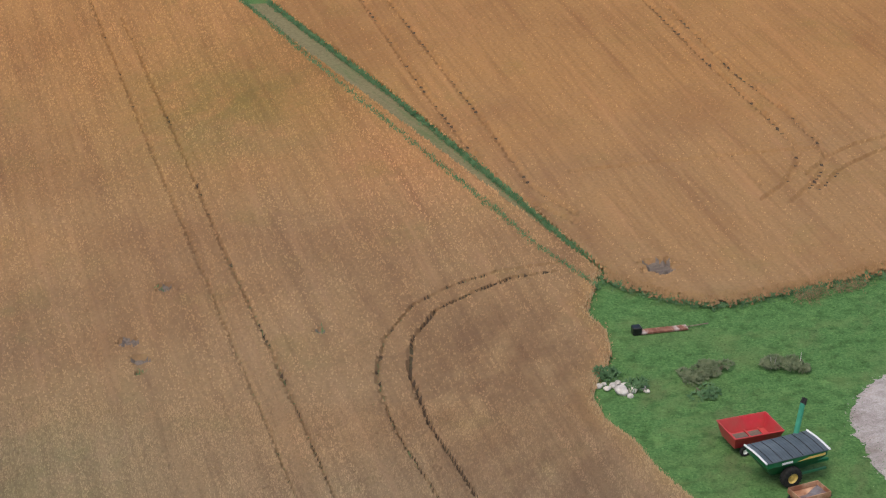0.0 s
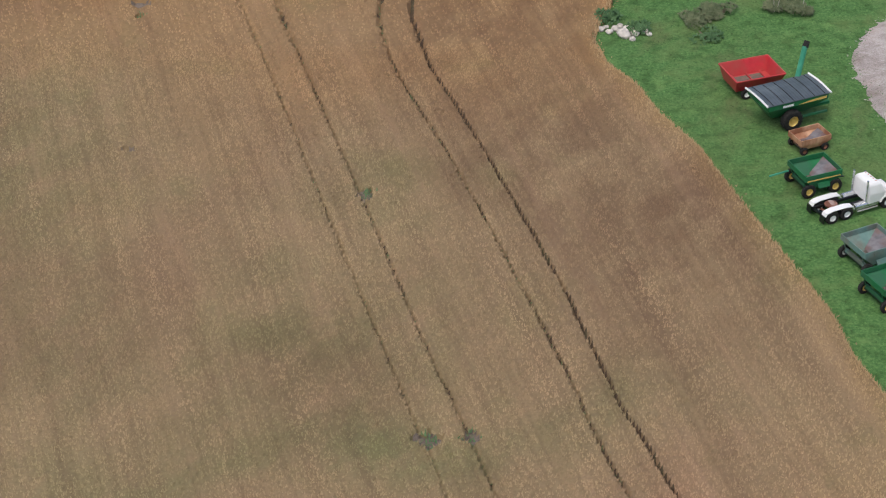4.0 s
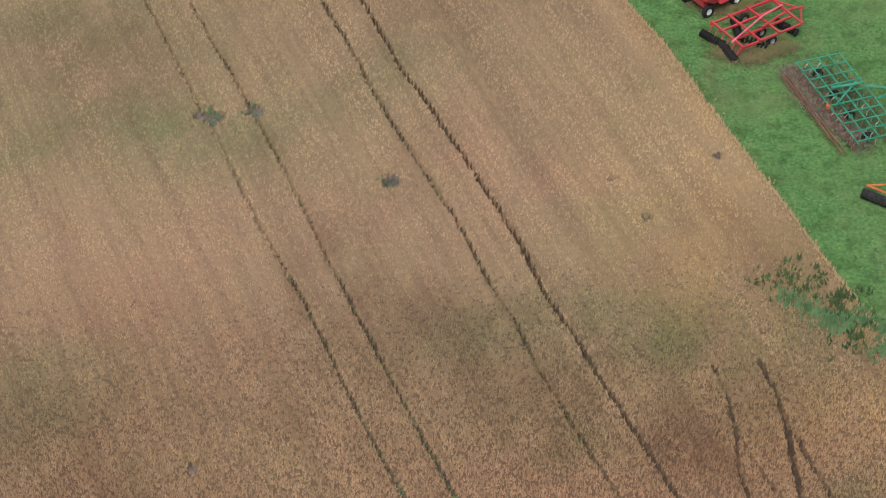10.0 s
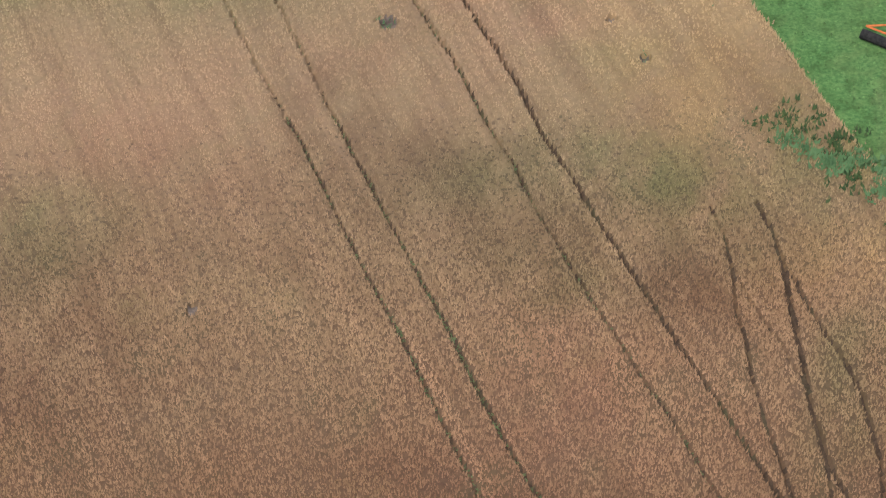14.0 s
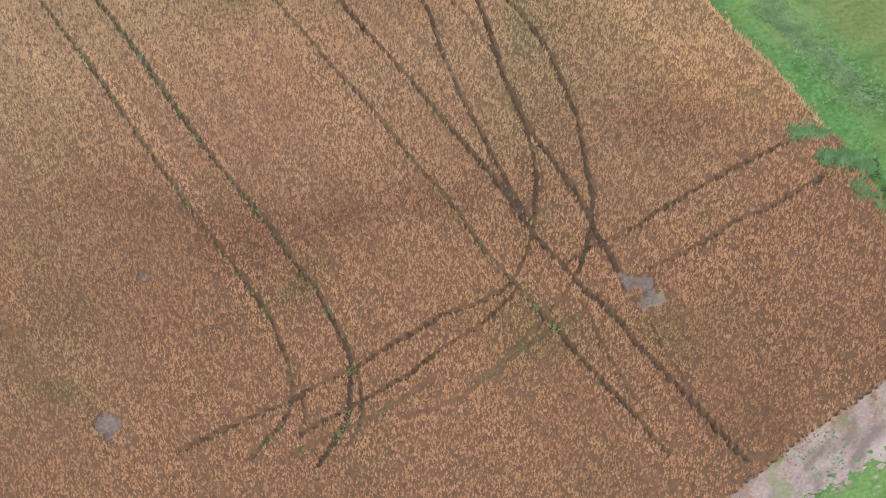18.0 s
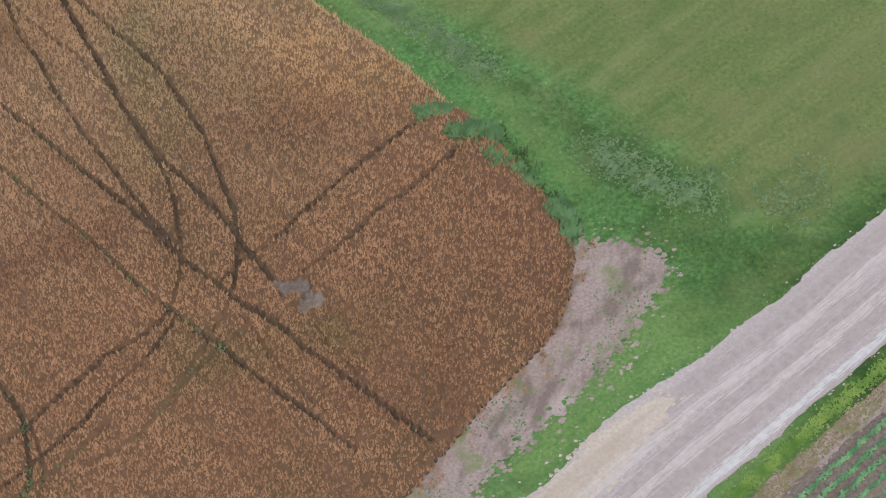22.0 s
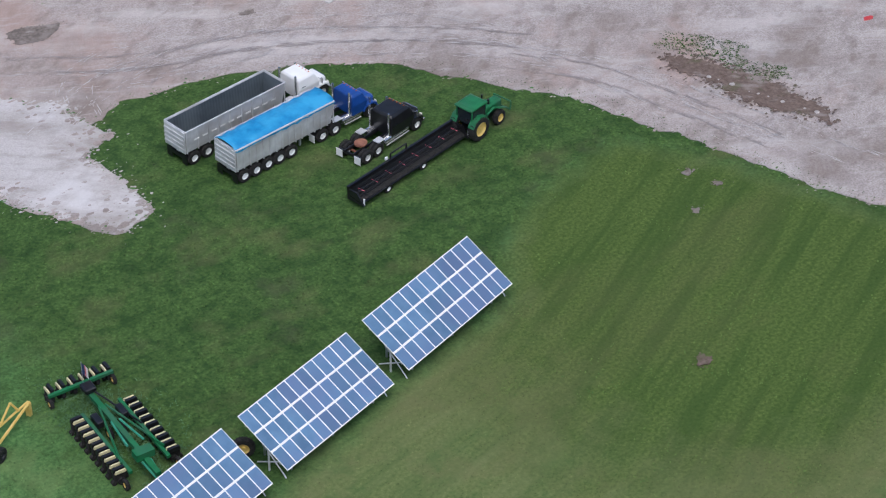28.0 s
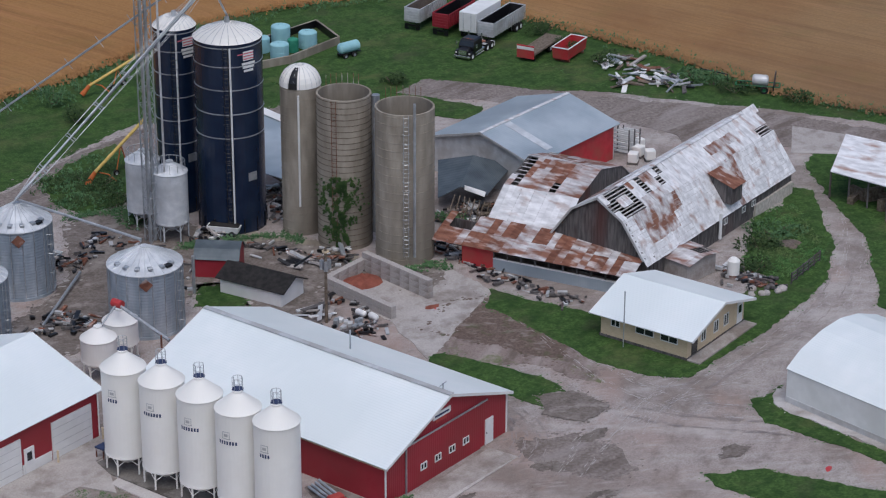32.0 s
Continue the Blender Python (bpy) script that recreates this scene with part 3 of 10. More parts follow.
def crumbs(verts, faces, pts, z, per, reach, seed, inward=False):
    """Small uneven patches strewn along the outside (or inside) of an edge, ever smaller with distance."""
    rng = np.random.default_rng(seed + 1000)
    a = np.array(pts)
    b = np.roll(a, -1, 0)
    long = np.hypot(*(b - a).T)
    n = min(6000, int(long.sum() * per))
    k = rng.choice(len(a), n, p=long / long.sum())
    c = a[k] + (b[k] - a[k]) * rng.random((n, 1))
    far = rng.exponential(reach, n)
    ang = rng.uniform(0, 2 * math.pi, n)
    c = c + np.stack([far * np.cos(ang), far * np.sin(ang)], 1)
    ok = inside(pts, c[:, 0], c[:, 1]) == inward
    size = np.minimum(0.4, (0.05 + 0.5 * reach * rng.random(n) ** 2) * np.exp(-far / (2.2 * reach)))
    for (x, y), r in zip(c[ok], size[ok]):
        m = 7
        q = rng.uniform(0.45, 1.0, m)
        t0, sq, up = rng.uniform(0, 6.28), rng.uniform(0.4, 0.9), z + rng.uniform(0.001, 0.006)
        i0 = len(verts)
        verts += [(x + r * q[j] * math.cos(6.283 * j / m + t0), y + sq * r * q[j] * math.sin(6.283 * j / m + t0), up) for j in range(m)]
        faces.append(list(range(i0, i0 + m)))


def sheet(name, poly, z, mat, label, category, step=1.0, wild=0.35, seed=0, depth=0.15, per=0.0, reach=0.3, kind="structure"):
    """A patch of ground with a worn edge, crumbling away where asked."""
    pts = ragged(poly, step, wild, seed) if wild else poly
    n = len(pts)
    verts = [(x, y, z) for x, y in pts] + [(x, y, z - depth) for x, y in pts]
    faces = [list(range(n))] + [[i, i + n, (i + 1) % n + n, (i + 1) % n] for i in range(n)]
    if per:
        cv, cf = [], []
        crumbs(cv, cf, pts, z, per, reach, seed)
        tagged(raw(name + "_crumbs", cv, cf, mat), "crumbs strewn along the edge of the " + category, category, kind="stuff")
    return tagged(raw(name, verts, faces, mat), label, category, kind=kind)


def bitten(name, poly, z, mat, label, per=4.0, reach=0.4, seed=0, step=0.4, wild=0.35):
    """Small patches of grass or dirt that eat into the edge of a sheet."""
    verts, faces = [], []
    crumbs(verts, faces, ragged(poly, step, wild, seed), z, per, reach, seed + 50, True)
    return tagged(raw(name, verts, faces, mat), label, "ground patch", kind="stuff")


def smooth_line(line, step=0.5):
    """A curve through the given places."""
    p = [Vector((x, y, 0)) for x, y in line]
    p = [2 * p[0] - p[1]] + p + [2 * p[-1] - p[-2]]
    out = []
    for a, b, c, d in zip(p, p[1:], p[2:], p[3:]):
        n = max(1, int((c - b).length / step))
        for i in range(n):
            t = i / n
            out.append(0.5 * (2 * b + (c - a) * t + (2 * a - 5 * b + 4 * c - d) * t * t + (3 * b - a - 3 * c + d) * t ** 3))
    return out


def scuffs(name, lines, spread, per, mat, label, z=0.058, long=(0.5, 2.5), wide=(0.03, 0.1), seed=0, gauge=0.0):
    """Wheel marks as many thin slivers strewn along curves, singly or in pairs a gauge apart."""
    rng = np.random.default_rng(seed + 300)
    verts, faces = [], []
    for line in lines:
        cv = smooth_line(line)
        for i in range(len(cv) - 2):
            d = (cv[i + 1] - cv[i]).normalized()
            s = Vector((-d.y, d.x, 0))
            for off in ((-gauge / 2, gauge / 2) if gauge else (0.0,)):
                for k in range(rng.poisson(per * 0.5)):
                    c = cv[i] + d * rng.uniform(0, 0.5) + s * (off + rng.normal(0, spread))
                    h, w, up = rng.uniform(*long) / 2, rng.uniform(*wide) / 2, z + rng.uniform(0, 0.008)
                    n = len(verts)
                    verts += [(c + d * (h * u) + s * (w * v)).to_tuple()[:2] + (up,) for u, v in ((-1, 0), (-0.4, -1), (0.5, -0.8), (1, 0), (0.4, 0.9), (-0.5, 1))]
                    faces.append([n, n + 1, n + 2, n + 3, n + 4, n + 5])
    return tagged(raw(name, verts, faces, mat), label, "wheel marks", kind="stuff")

# ---- ground, fields and roads ----


def growth(poly, x, y, soft):
    """1 well inside the polygon, 0 well outside, and a slope between."""
    d = away(poly + poly[:1], x, y)
    return np.clip(0.5 + np.where(inside(poly, x, y), d, -d) / (2 * soft), 0, 1)


MOWN = [(41.93, 77.57), (49.64, 80.17), (57.97, 82.99), (61.11, 84.24), (71.21, 86.24), (74.39, 90.75), (80.68, 94.12), (87.13, 95.13), (90.98, 88.66), (93.65, 81.31), (95.69, 76.11), (74.62, 59.05), (62.04, 54.91), (50.39, 51.13), (48.35, 53.6), (48.18, 57.63), (46.49, 64.36), (44.04, 70.5), (42.65, 74.5)]
LUSH = [
    [(43.41, 52.87), (43.86, 50.5), (47.15, 49.25), (42.12, 48.31), (37.77, 48.03), (32.2, 46.32), (31.57, 47.51), (35.8, 49.13), (39.83, 50.73)],
    [(200, 75), *[(62.59, 47.7), (56.44, 46.45), (50.43, 44.77), (44.44, 43.6), (38.57, 42.26)], (-60, 18), (-60, 13), *[(37.87, 41), (41.64, 41.78), (46.94, 42.88), (55.29, 44.8), (61.13, 46.15)], (200, 72)],
    [(38.38, 75.77), (41.14, 71.32), (42.13, 65.93), (42.25, 59.63), (43.53, 58.67), (43.24, 63.74), (42.7, 70.63), (41.91, 77.06)],
    [(44.79, 60.35), (46.3, 58.34), (47.58, 55.21), (49.92, 53.03), (47.58, 53.5), (45.45, 56.8)],
]


def turf(ob):
    """Writes where the grass is mown and where it grows lush."""
    me = ob.data
    v = np.zeros(len(me.vertices) * 3)
    me.vertices.foreach_get("co", v)
    x, y = v[0::3], v[1::3]
    lush = np.max([growth(q, x, y, 0.7) for q in LUSH], axis=0)
    far = np.clip((x - 54) / 24, 0, 1) * np.clip((y - 58) / 14, 0, 1)
    for name, w in (("deep", np.clip((x - 38) / 12, 0, 1) * 0.9 * (1 - growth(MOWN, x, y, 2.0))), ("dull", far * growth(MOWN, x, y, 2.0)), ("mown", growth(MOWN, x, y, 2.0)), ("lush", lush)):
        me.attributes.new(name, "FLOAT", "POINT").data.foreach_set("value", w)
    return ob


gxs = np.concatenate([[-3000, -1200, -500, -200, -90], np.arange(-60, 125, 0.8), [135, 150, 180, 230, 300, 500, 1200, 3000]])
gys = np.concatenate([[-3000, -1000, -300, -60], np.arange(5, 205, 0.8), [215, 230, 260, 320, 500, 900, 3000]])
mx_, my_ = np.meshgrid(gxs, gys)
gi = (np.arange(len(gys) - 1)[:, None] * len(gxs) + np.arange(len(gxs) - 1)[None]).ravel()
tagged(turf(raw("ground", np.stack([mx_.ravel(), my_.ravel(), 0 * mx_.ravel()], 1).tolist(), np.stack([gi, gi + 1, gi + len(gxs) + 1, gi + len(gxs)], 1).tolist(), "grass")), "green rough grass ground round the farm", "ground", kind="structure")

DITCH_L = [(-21.91, 251.23), (-9.23, 224.24), (2.32, 200.54), (8.03, 188.48), (12.88, 180.2)]
DITCH_R = [(-19.19, 251.84), (-4.74, 223.26), (4.41, 203.6), (10.52, 190.09), (14.88, 182.25)]
EDGE = [(13.3, 184), (11.71, 175.8), (13.13, 172.77), (13.31, 168.37), (11.99, 164.6), (11.41, 161.86), (12.12, 158.18), (14.21, 154.79), (15.56, 150.69), (17.99, 145.98), (20.09, 139.29), (22.64, 131.69), (24.72, 125.27), (25.37, 121.11), (26.89, 116.59), (28.09, 111.73), (29.63, 105.78), (30.91, 100.93), (31.92, 96.79), (35.69, 83.28), (36.93, 79.45), (37.89, 75.56), (39.23, 71.13), (40.2, 66.54), (40.5, 66.0), (40.9, 63.27), (41.01, 60.59), (41.07, 57.99), (40.4, 55.83), (38.95, 54.0), (37.5, 52.75), (35.3, 51.8), (32.9, 51.0), (30.2, 49.8), (27.8, 48.7)]
MAIN = EDGE + [(0, 41.6), (-110, 16), (-110, 440), (-70, 352), DITCH_L[0]]
UPPER = [(13.73, 182.7), (15.74, 181.09), (18.83, 178.98), (22.44, 177.96), (28.79, 180.67), (37.27, 184.56), (110.02, 221.96), (117.03, 222.37), (128.94, 225.83), (138.64, 230.77), (150.29, 230.66), (160.09, 228.36), (170.44, 226.36), (173.82, 219.56), (171.95, 210.76), (174.33, 200.32), (176.69, 188.55), (177.67, 172.64), (182.14, 162.28), (194, 130), (700, 100), (700, 900), (-320, 900), *DITCH_R[:4]]
ROAD_L = [(-110, 13), (31.95, 45.97), (37.35, 47.75), (41.89, 48.3), (47.15, 49.25), (53.54, 50.75), (60.77, 52.44), (68.91, 54.4), (110, 63.5), (300, 106)]
ROAD_R = [(300, 98), (110, 55.5), (62.24, 47.65), (55.4, 46.47), (50.12, 44.81), (44.44, 43.6), (38.91, 42.3), (-110, 7.5)]

RUTS, PATCHES = [], []


def rut(deep, wide, green, *line):
    """A wheel rut in the crop: how deep and wide it is, and how green with weeds."""
    RUTS.append((deep, wide, green, line))


def patch(tint, x, y, rx, ry, turn, much):
    """A large soft patch where the crop has another tint."""
    PATCHES.append((tint, x, y, rx, ry, radians(turn), much))


rut(0.65, 0.15, 0.8, (-38.61, 251.62), (-29.38, 217.06), (-22.21, 190.97), (-15.41, 165.88), (-12.7, 155.96), (-9.38, 143.23), (-6.44, 131.94), (-3.24, 120.08), (-0.6, 110.55), (1.41, 102.57), (3.54, 95.66), (5.88, 86.14), (7.19, 81.98), (8.76, 75.28), (9.81, 71.65), (10.69, 68.19), (11.48, 65.44), (11.98, 63.07), (11.99, 60.9), (11.82, 59.51), (11.5, 58.69), (11.03, 58.11), (10.25, 57.51), (9.2, 56.69))
rut(0.75, 0.15, 0.7, (-34.55, 246.16), (-24.6, 210.03), (-18.41, 186.4), (-13.41, 168.73), (-8.27, 149.42), (-4.7, 136.04), (-1.55, 123.68), (2.03, 111.2), (4.23, 102.6), (5.22, 98.26), (7.79, 88.44), (9.93, 80.69), (10.74, 77.05), (11.65, 73.53), (12.52, 71.01), (13.49, 67.71), (13.65, 66.61), (14.32, 64.38), (14.58, 62.21), (14.72, 60.81), (14.5, 59.75), (14.13, 58.44), (13.6, 57.24), (13.03, 56.7), (11.81, 55.48))
rut(0.55, 0.12, 0.2, (12.14, 61.33), (12.36, 60.57), (12.24, 59.8), (12.17, 59.03), (11.96, 57.84))
rut(0.6, 0.12, 0.2, (14.63, 62.19), (14.89, 60.23), (14.73, 58.98), (14.54, 57.93), (14.02, 56.72), (13.32, 56.1))
rut(0.7, 0.14, 0.6, (9.58, 184.96), (4.55, 183.25), (0.76, 180.51), (-2.46, 176.8), (-4.62, 170.74), (-5.05, 165.03), (-3.9, 157.88), (-3.14, 155.18), (0.58, 144.06), (4.24, 131.35), (7.45, 119.56), (9.28, 111.78), (9.36, 111.39), (12.11, 102.48), (12.83, 99.42), (13.65, 95.65), (14.41, 93.34), (15.13, 89.79), (16.19, 85.93), (17.12, 82.61), (17.87, 80.2), (18.75, 77.08), (19.84, 73.87), (20.62, 70.79), (21.73, 66.96), (22.16, 64.83), (22.81, 62.74), (23.25, 61.49), (23.61, 60.28))
rut(0.72, 0.14, 0.3, (23.61, 60.28), (24.05, 59.21), (24.38, 57.79), (24.98, 56.08), (25.7, 54.09), (26.37, 51.51))
rut(0.85, 0.155, 0.0, (9.51, 183.3), (5.94, 182.17), (2.15, 178.93), (-0.62, 175.78), (-2.39, 170.76), (-2.53, 165.05), (-0.95, 157.05), (1.79, 148.7), (5.13, 137.52), (7.79, 128.12), (10.66, 115.6), (11.53, 113.39), (14.21, 104.29), (15.65, 99.11), (16.33, 95.13), (17.37, 91.91), (18.01, 89.26), (19.04, 85.61), (20.14, 81.89), (20.99, 78.71), (22.05, 75.43), (23, 71.92), (24.07, 68.03), (24.41, 66.17), (24.66, 64.77), (25.09, 63.48), (25.51, 62.21), (25.84, 61.06), (26.3, 60.22), (26.88, 58.42), (27.17, 57.26), (27.88, 55.24), (28.57, 53.26), (29.19, 51.17), (29.44, 50.41))
rut(0.5, 0.12, 0.2, (25.56, 60.42), (25.58, 59.54), (25.62, 57.8), (25.82, 56.12), (26.11, 54.39))
rut(0.5, 0.12, 0.2, (28.04, 58.23), (28.18, 56.45), (28.54, 54.77))
rut(0.7, 0.13, 0.3, (24.21, 89), (24.56, 86.23), (24.44, 83.8), (24.07, 81.06), (24.17, 79.12), (24.01, 76.83), (24.02, 75.01), (24.09, 73.38), (24.27, 71.33), (24.33, 69.39), (24.51, 67.42), (24.76, 66), (24.91, 65.23))
rut(0.6, 0.12, 0.2, (24.52, 84.19), (24.98, 81.74), (25.63, 79.34), (25.87, 78.87), (26.23, 76.83), (26.48, 75.98))
rut(0.85, 0.17, 0.4, (26.69, 88.73), (27.1, 86.37), (27.1, 84.31), (26.89, 81.93), (26.74, 79.22), (26.68, 78.29), (26.59, 76.26), (26.38, 74.32), (26.44, 72.69), (26.43, 70.93), (26.84, 69.18), (27.19, 67.31), (27.46, 65.31), (27.45, 64.03), (27.57, 62.7), (27.71, 61.34))
rut(0.65, 0.14, 0.2, (26.4, 71.21), (26.17, 69.3), (25.87, 67.92), (25.18, 65.99), (24.66, 64.77), (23.9, 63.67), (23.29, 62.88), (22.73, 62.36))
rut(0.4, 0.1, 0.2, (26.43, 69.57), (26.22, 68.14), (25.84, 66.99))
rut(0.75, 0.15, 0.3, (27.31, 83.48), (27.75, 81.24), (28.26, 79.05), (28.76, 77.13), (29.02, 74.93), (28.99, 73.12), (28.93, 70.95), (28.65, 69.32), (28.31, 67.55), (27.92, 65.84), (27.28, 64.29), (26.63, 63.13), (25.86, 62.05))
rut(0.4, 0.14, 0.3, (25.86, 62.05), (25.14, 61.25), (24.17, 60.43), (22.61, 59.36), (21.09, 58.37), (19.72, 57.67))
rut(0.55, 0.11, 0.2, (28.45, 68.06), (28.23, 66.08), (27.63, 64.42))
rut(0.75, 0.15, 0.1, (6.37, 57.99), (8.02, 58.39), (9.4, 58.7), (11.28, 58.95), (13.07, 59.58), (14.79, 59.94), (16.07, 60.52), (17.87, 61.03), (19.48, 61.66), (20.87, 61.71), (22.09, 62.02), (22.88, 62.43))
rut(0.75, 0.14, 0.1, (11.61, 57.36), (12.9, 57.72), (14.04, 58), (15.53, 58.45), (17.03, 58.91), (18.72, 59.8), (20.96, 60.63), (22.43, 61.51), (23.12, 62.11))
rut(0.35, 0.2, 0.8, (10.84, 56.3), (12.54, 56.77), (14.5, 57.15), (16.26, 57.63), (17.93, 58.49))
rut(0.3, 0.2, 0.6, (16.15, 56.7), (18.93, 57.05), (21.04, 58.23), (22.36, 58.79), (23.71, 59.37), (25.59, 59.88))
rut(0.8, 0.14, 0.1, (25.59, 62.71), (27.14, 63.33), (27.91, 63.45), (29.32, 63.72), (30.45, 64.31), (32.47, 64.88), (33.88, 65.37), (35.63, 65.91), (37.71, 66.47), (39.11, 66.54))
rut(0.65, 0.16, 0.4, (29.05, 61.29), (30.95, 61.68), (32.32, 62.15), (33.79, 62.77), (35.68, 63.02), (37.82, 63.74), (38.92, 64.12))
rut(0.25, 0.16, 0.4, (29.3, 59.4), (31.25, 59.92), (33, 60.56), (34.38, 61.02))
rut(0.3, 0.12, 0.2, (23.75, 90.56), (26.19, 90.72), (29.08, 91.5))
patch("weedy", -20.11, 220.4, 9.4, 13.5, 0, 0.6)
patch("rosy", -4.38, 203.8, 7.7, 7.9, 0, 0.5)
patch("brown", 5.11, 167.16, 11.0, 12.4, 0, 0.8)
patch("brown", 8.61, 146.68, 7.9, 11.6, 0, 0.8)
patch("brown", 6.57, 146.42, 7.2, 10.1, 0, 0.8)
patch("brown", 13.75, 135.49, 9.4, 14.0, 0, 0.8)
patch("weedy", -27.96, 140.9, 5.8, 14.9, 0, 0.45)
patch("weedy", -21.84, 119.98, 5.2, 8.9, 0, 0.35)
patch("rosy", -16.47, 129.26, 2.9, 5.2, 0, 0.3)
patch("weedy", -5.12, 138.89, 3.8, 3.6, 0, 0.4)
patch("brown", -10.35, 118.32, 5.1, 5.8, 0, 0.3)
patch("weedy", -8.19, 122.82, 7.0, 7.2, -0, 0.5)
patch("weedy", -2.75, 111.51, 9.9, 4.8, -0, 0.75)
patch("weedy", -15.66, 108.29, 8.1, 3.1, -0, 0.5)
patch("weedy", 7.24, 114.28, 7.7, 3.3, -0, 0.5)
patch("rosy", -5.6, 98.57, 7.7, 5.6, -0, 0.7)
patch("rosy", 16.49, 105.42, 4.5, 4.0, -0, 0.8)
patch("rosy", 8.27, 100.04, 3.7, 2.8, -0, 0.5)
patch("brown", 12.62, 119.98, 5.2, 7.0, -0, 0.5)
patch("brown", 13.7, 90.73, 5.9, 5.1, -0, 0.6)
patch("weedy", 19.26, 93.33, 6.6, 4.4, -0, 0.8)
patch("weedy", -23.15, 103.72, 4.7, 9.9, -0, 0.4)
patch("brown", -8.03, 86.53, 8.6, 3.2, -0, 0.5)
patch("weedy", -10.35, 91.46, 3.5, 2.6, -0, 0.4)
patch("brown", 10.06, 94.47, 7.5, 4.0, -7, 0.7)
patch("brown", 22.03, 86.73, 4.3, 3.3, -7, 0.8)
patch("rosy", -6.63, 99.92, 6.1, 7.0, -7, 0.7)
patch("weedy", -10.75, 91.54, 4.7, 4.2, -7, 0.5)
patch("brown", 1.88, 88.51, 7.2, 4.1, -7, 0.4)
patch("pale", 26.51, 102.1, 5.7, 7.4, -7, 0.5)
patch("weedy", 30.68, 92.23, 5.4, 4.9, -7, 0.6)
patch("pale", 30.37, 84.59, 4.3, 2.4, -7, 0.35)
patch("brown", -8.08, 82.45, 5.5, 5.7, -7, 0.6)
patch("rosy", 13.96, 79.98, 4.2, 7.6, -7, 0.5)
patch("brown", 16.33, 68.64, 9.1, 2.3, -7, 0.7)
patch("weedy", -3.83, 66.32, 4.6, 2.9, -7, 0.55)
patch("weedy", -9.68, 62.32, 7.4, 3.0, -7, 0.45)
patch("weedy", 12.26, 65.96, 1.2, 0.8, -7, 0.9)
patch("weedy", 0.91, 61.74, 1.5, 0.9, -7, 0.9)
patch("weedy", 15.73, 86.48, 4.3, 2.8, -7, 0.5)
patch("pale", 30.01, 84.89, 2.9, 3.3, -7, 0.5)
patch("brown", 4.36, 66.68, 7.7, 1.6, -7, 0.3)
patch("brown", 31.33, 70.04, 3.2, 4.0, -25, 0.7)
patch("brown", 21.76, 68.68, 6.6, 2.7, -25, 0.6)
patch("rosy", 15.13, 77.5, 5.4, 4.3, -25, 0.6)
patch("weedy", 27.81, 74.88, 1.6, 3.7, -25, 0.5)
patch("pale", 37.01, 73.12, 3.6, 3.4, -25, 0.6)
patch("weedy", 23.65, 59.23, 3.0, 1.9, -25, 0.5)
patch("weedy", 29.2, 59.8, 2.6, 1.9, -25, 0.5)
patch("brown", 35.18, 56.34, 6.4, 6.4, -25, 0.35)
patch("brown", -9.10, 152.80, 12, 13, 0, 0.28)
patch("brown", -26.52, 174.55, 12, 12, 0, 0.22)
FAINT = [
    [(12.87, 55.83), (16.56, 57.34), (19.7, 58.54), (22.35, 59.7), (24.94, 60.59)],
    [(0.39, 84.49), (4.63, 84.55), (10.34, 84.9), (16.25, 86.25), (20.77, 87.34), (26.08, 89.02)],
    [(-34.65, 199.16), (-31.47, 187.2), (-28.31, 174.34), (-25.26, 161.05)],
    [(7.66, 86.57), (10.95, 85.19), (13.32, 85.73)],
    [(-0.89, 110.35), (0.43, 110.77), (1.76, 111.2)],
]
UPPER_RUTS = []
for far_rut in (
    (0.43, 0.17, 0.2, ((-9, 251.95), (-1.96, 224.82), (3.41, 206.23), (6.85, 198.51), (11.64, 193.05))),
    (0.43, 0.17, 0.2, ((-5.89, 251.06), (0.28, 229.56), (5.58, 210.32), (7.94, 201.05), (11.73, 194.86))),
    (0.43, 0.17, 0.2, ((21.92, 252.3), (26.87, 233.07), (31.37, 217.66), (33, 211.27), (32.65, 206.51), (31.02, 201.9), (28.52, 198.08))),
    (0.43, 0.17, 0.2, ((24.48, 249.54), (29.41, 229.86), (33.65, 218.41), (35.4, 211.3), (35.26, 206.53), (33.58, 201.93), (30.96, 197.48))),
    (0.43, 0.17, 0.2, ((43.87, 214.18), (39.13, 211.33), (36.07, 208.56), (33.33, 203.87))),
    (0.43, 0.17, 0.2, ((43.39, 211.37), (39.76, 208.59), (36.63, 205.22), (33.92, 200.65))),
    (0.43, 0.17, 0.2, ((11.67, 204.32), (19.06, 206.38), (27.11, 208.47), (35.26, 210.33))),
):
    UPPER_RUTS.append(far_rut)
# bare and weedy places in the crop: x, y, radius, whether weeds grow there
BARE = [(28.0, 60.9, 0.45, 0), (28.6, 60.6, 0.5, 0), (28.5, 59.7, 0.5, 0), (*(-24.65, 170.19), 0.7, 0), (*(-23.41, 167.13), 0.6, 0), (*(18.12, 184.34), 1.2, 0),
        (*(-21.99, 145.14), 0.35, 0), (*(-9.68, 172.08), 0.4, 1), (*(27.84, 105.64), 0.3, 1), (*(-13.62, 97.31), 0.35, 1), (*(8.87, 105.42), 0.5, 1),
        (*(-5.17, 139.39), 0.5, 1), (*(22.96, 100.7), 0.3, 1), (*(21.51, 104.25), 0.25, 0), (*(-2.85, 84.35), 0.25, 0), (*(-0.84, 112.3), 0.7, 1),
        (*(1.81, 112.63), 0.5, 1), (*(6.81, 67.6), 0.25, 0), (*(3.7, 60.27), 0.6, 0), (*(-23.01, 179.98), 0.5, 1), (*(-23.37, 164.89), 0.3, 1)]


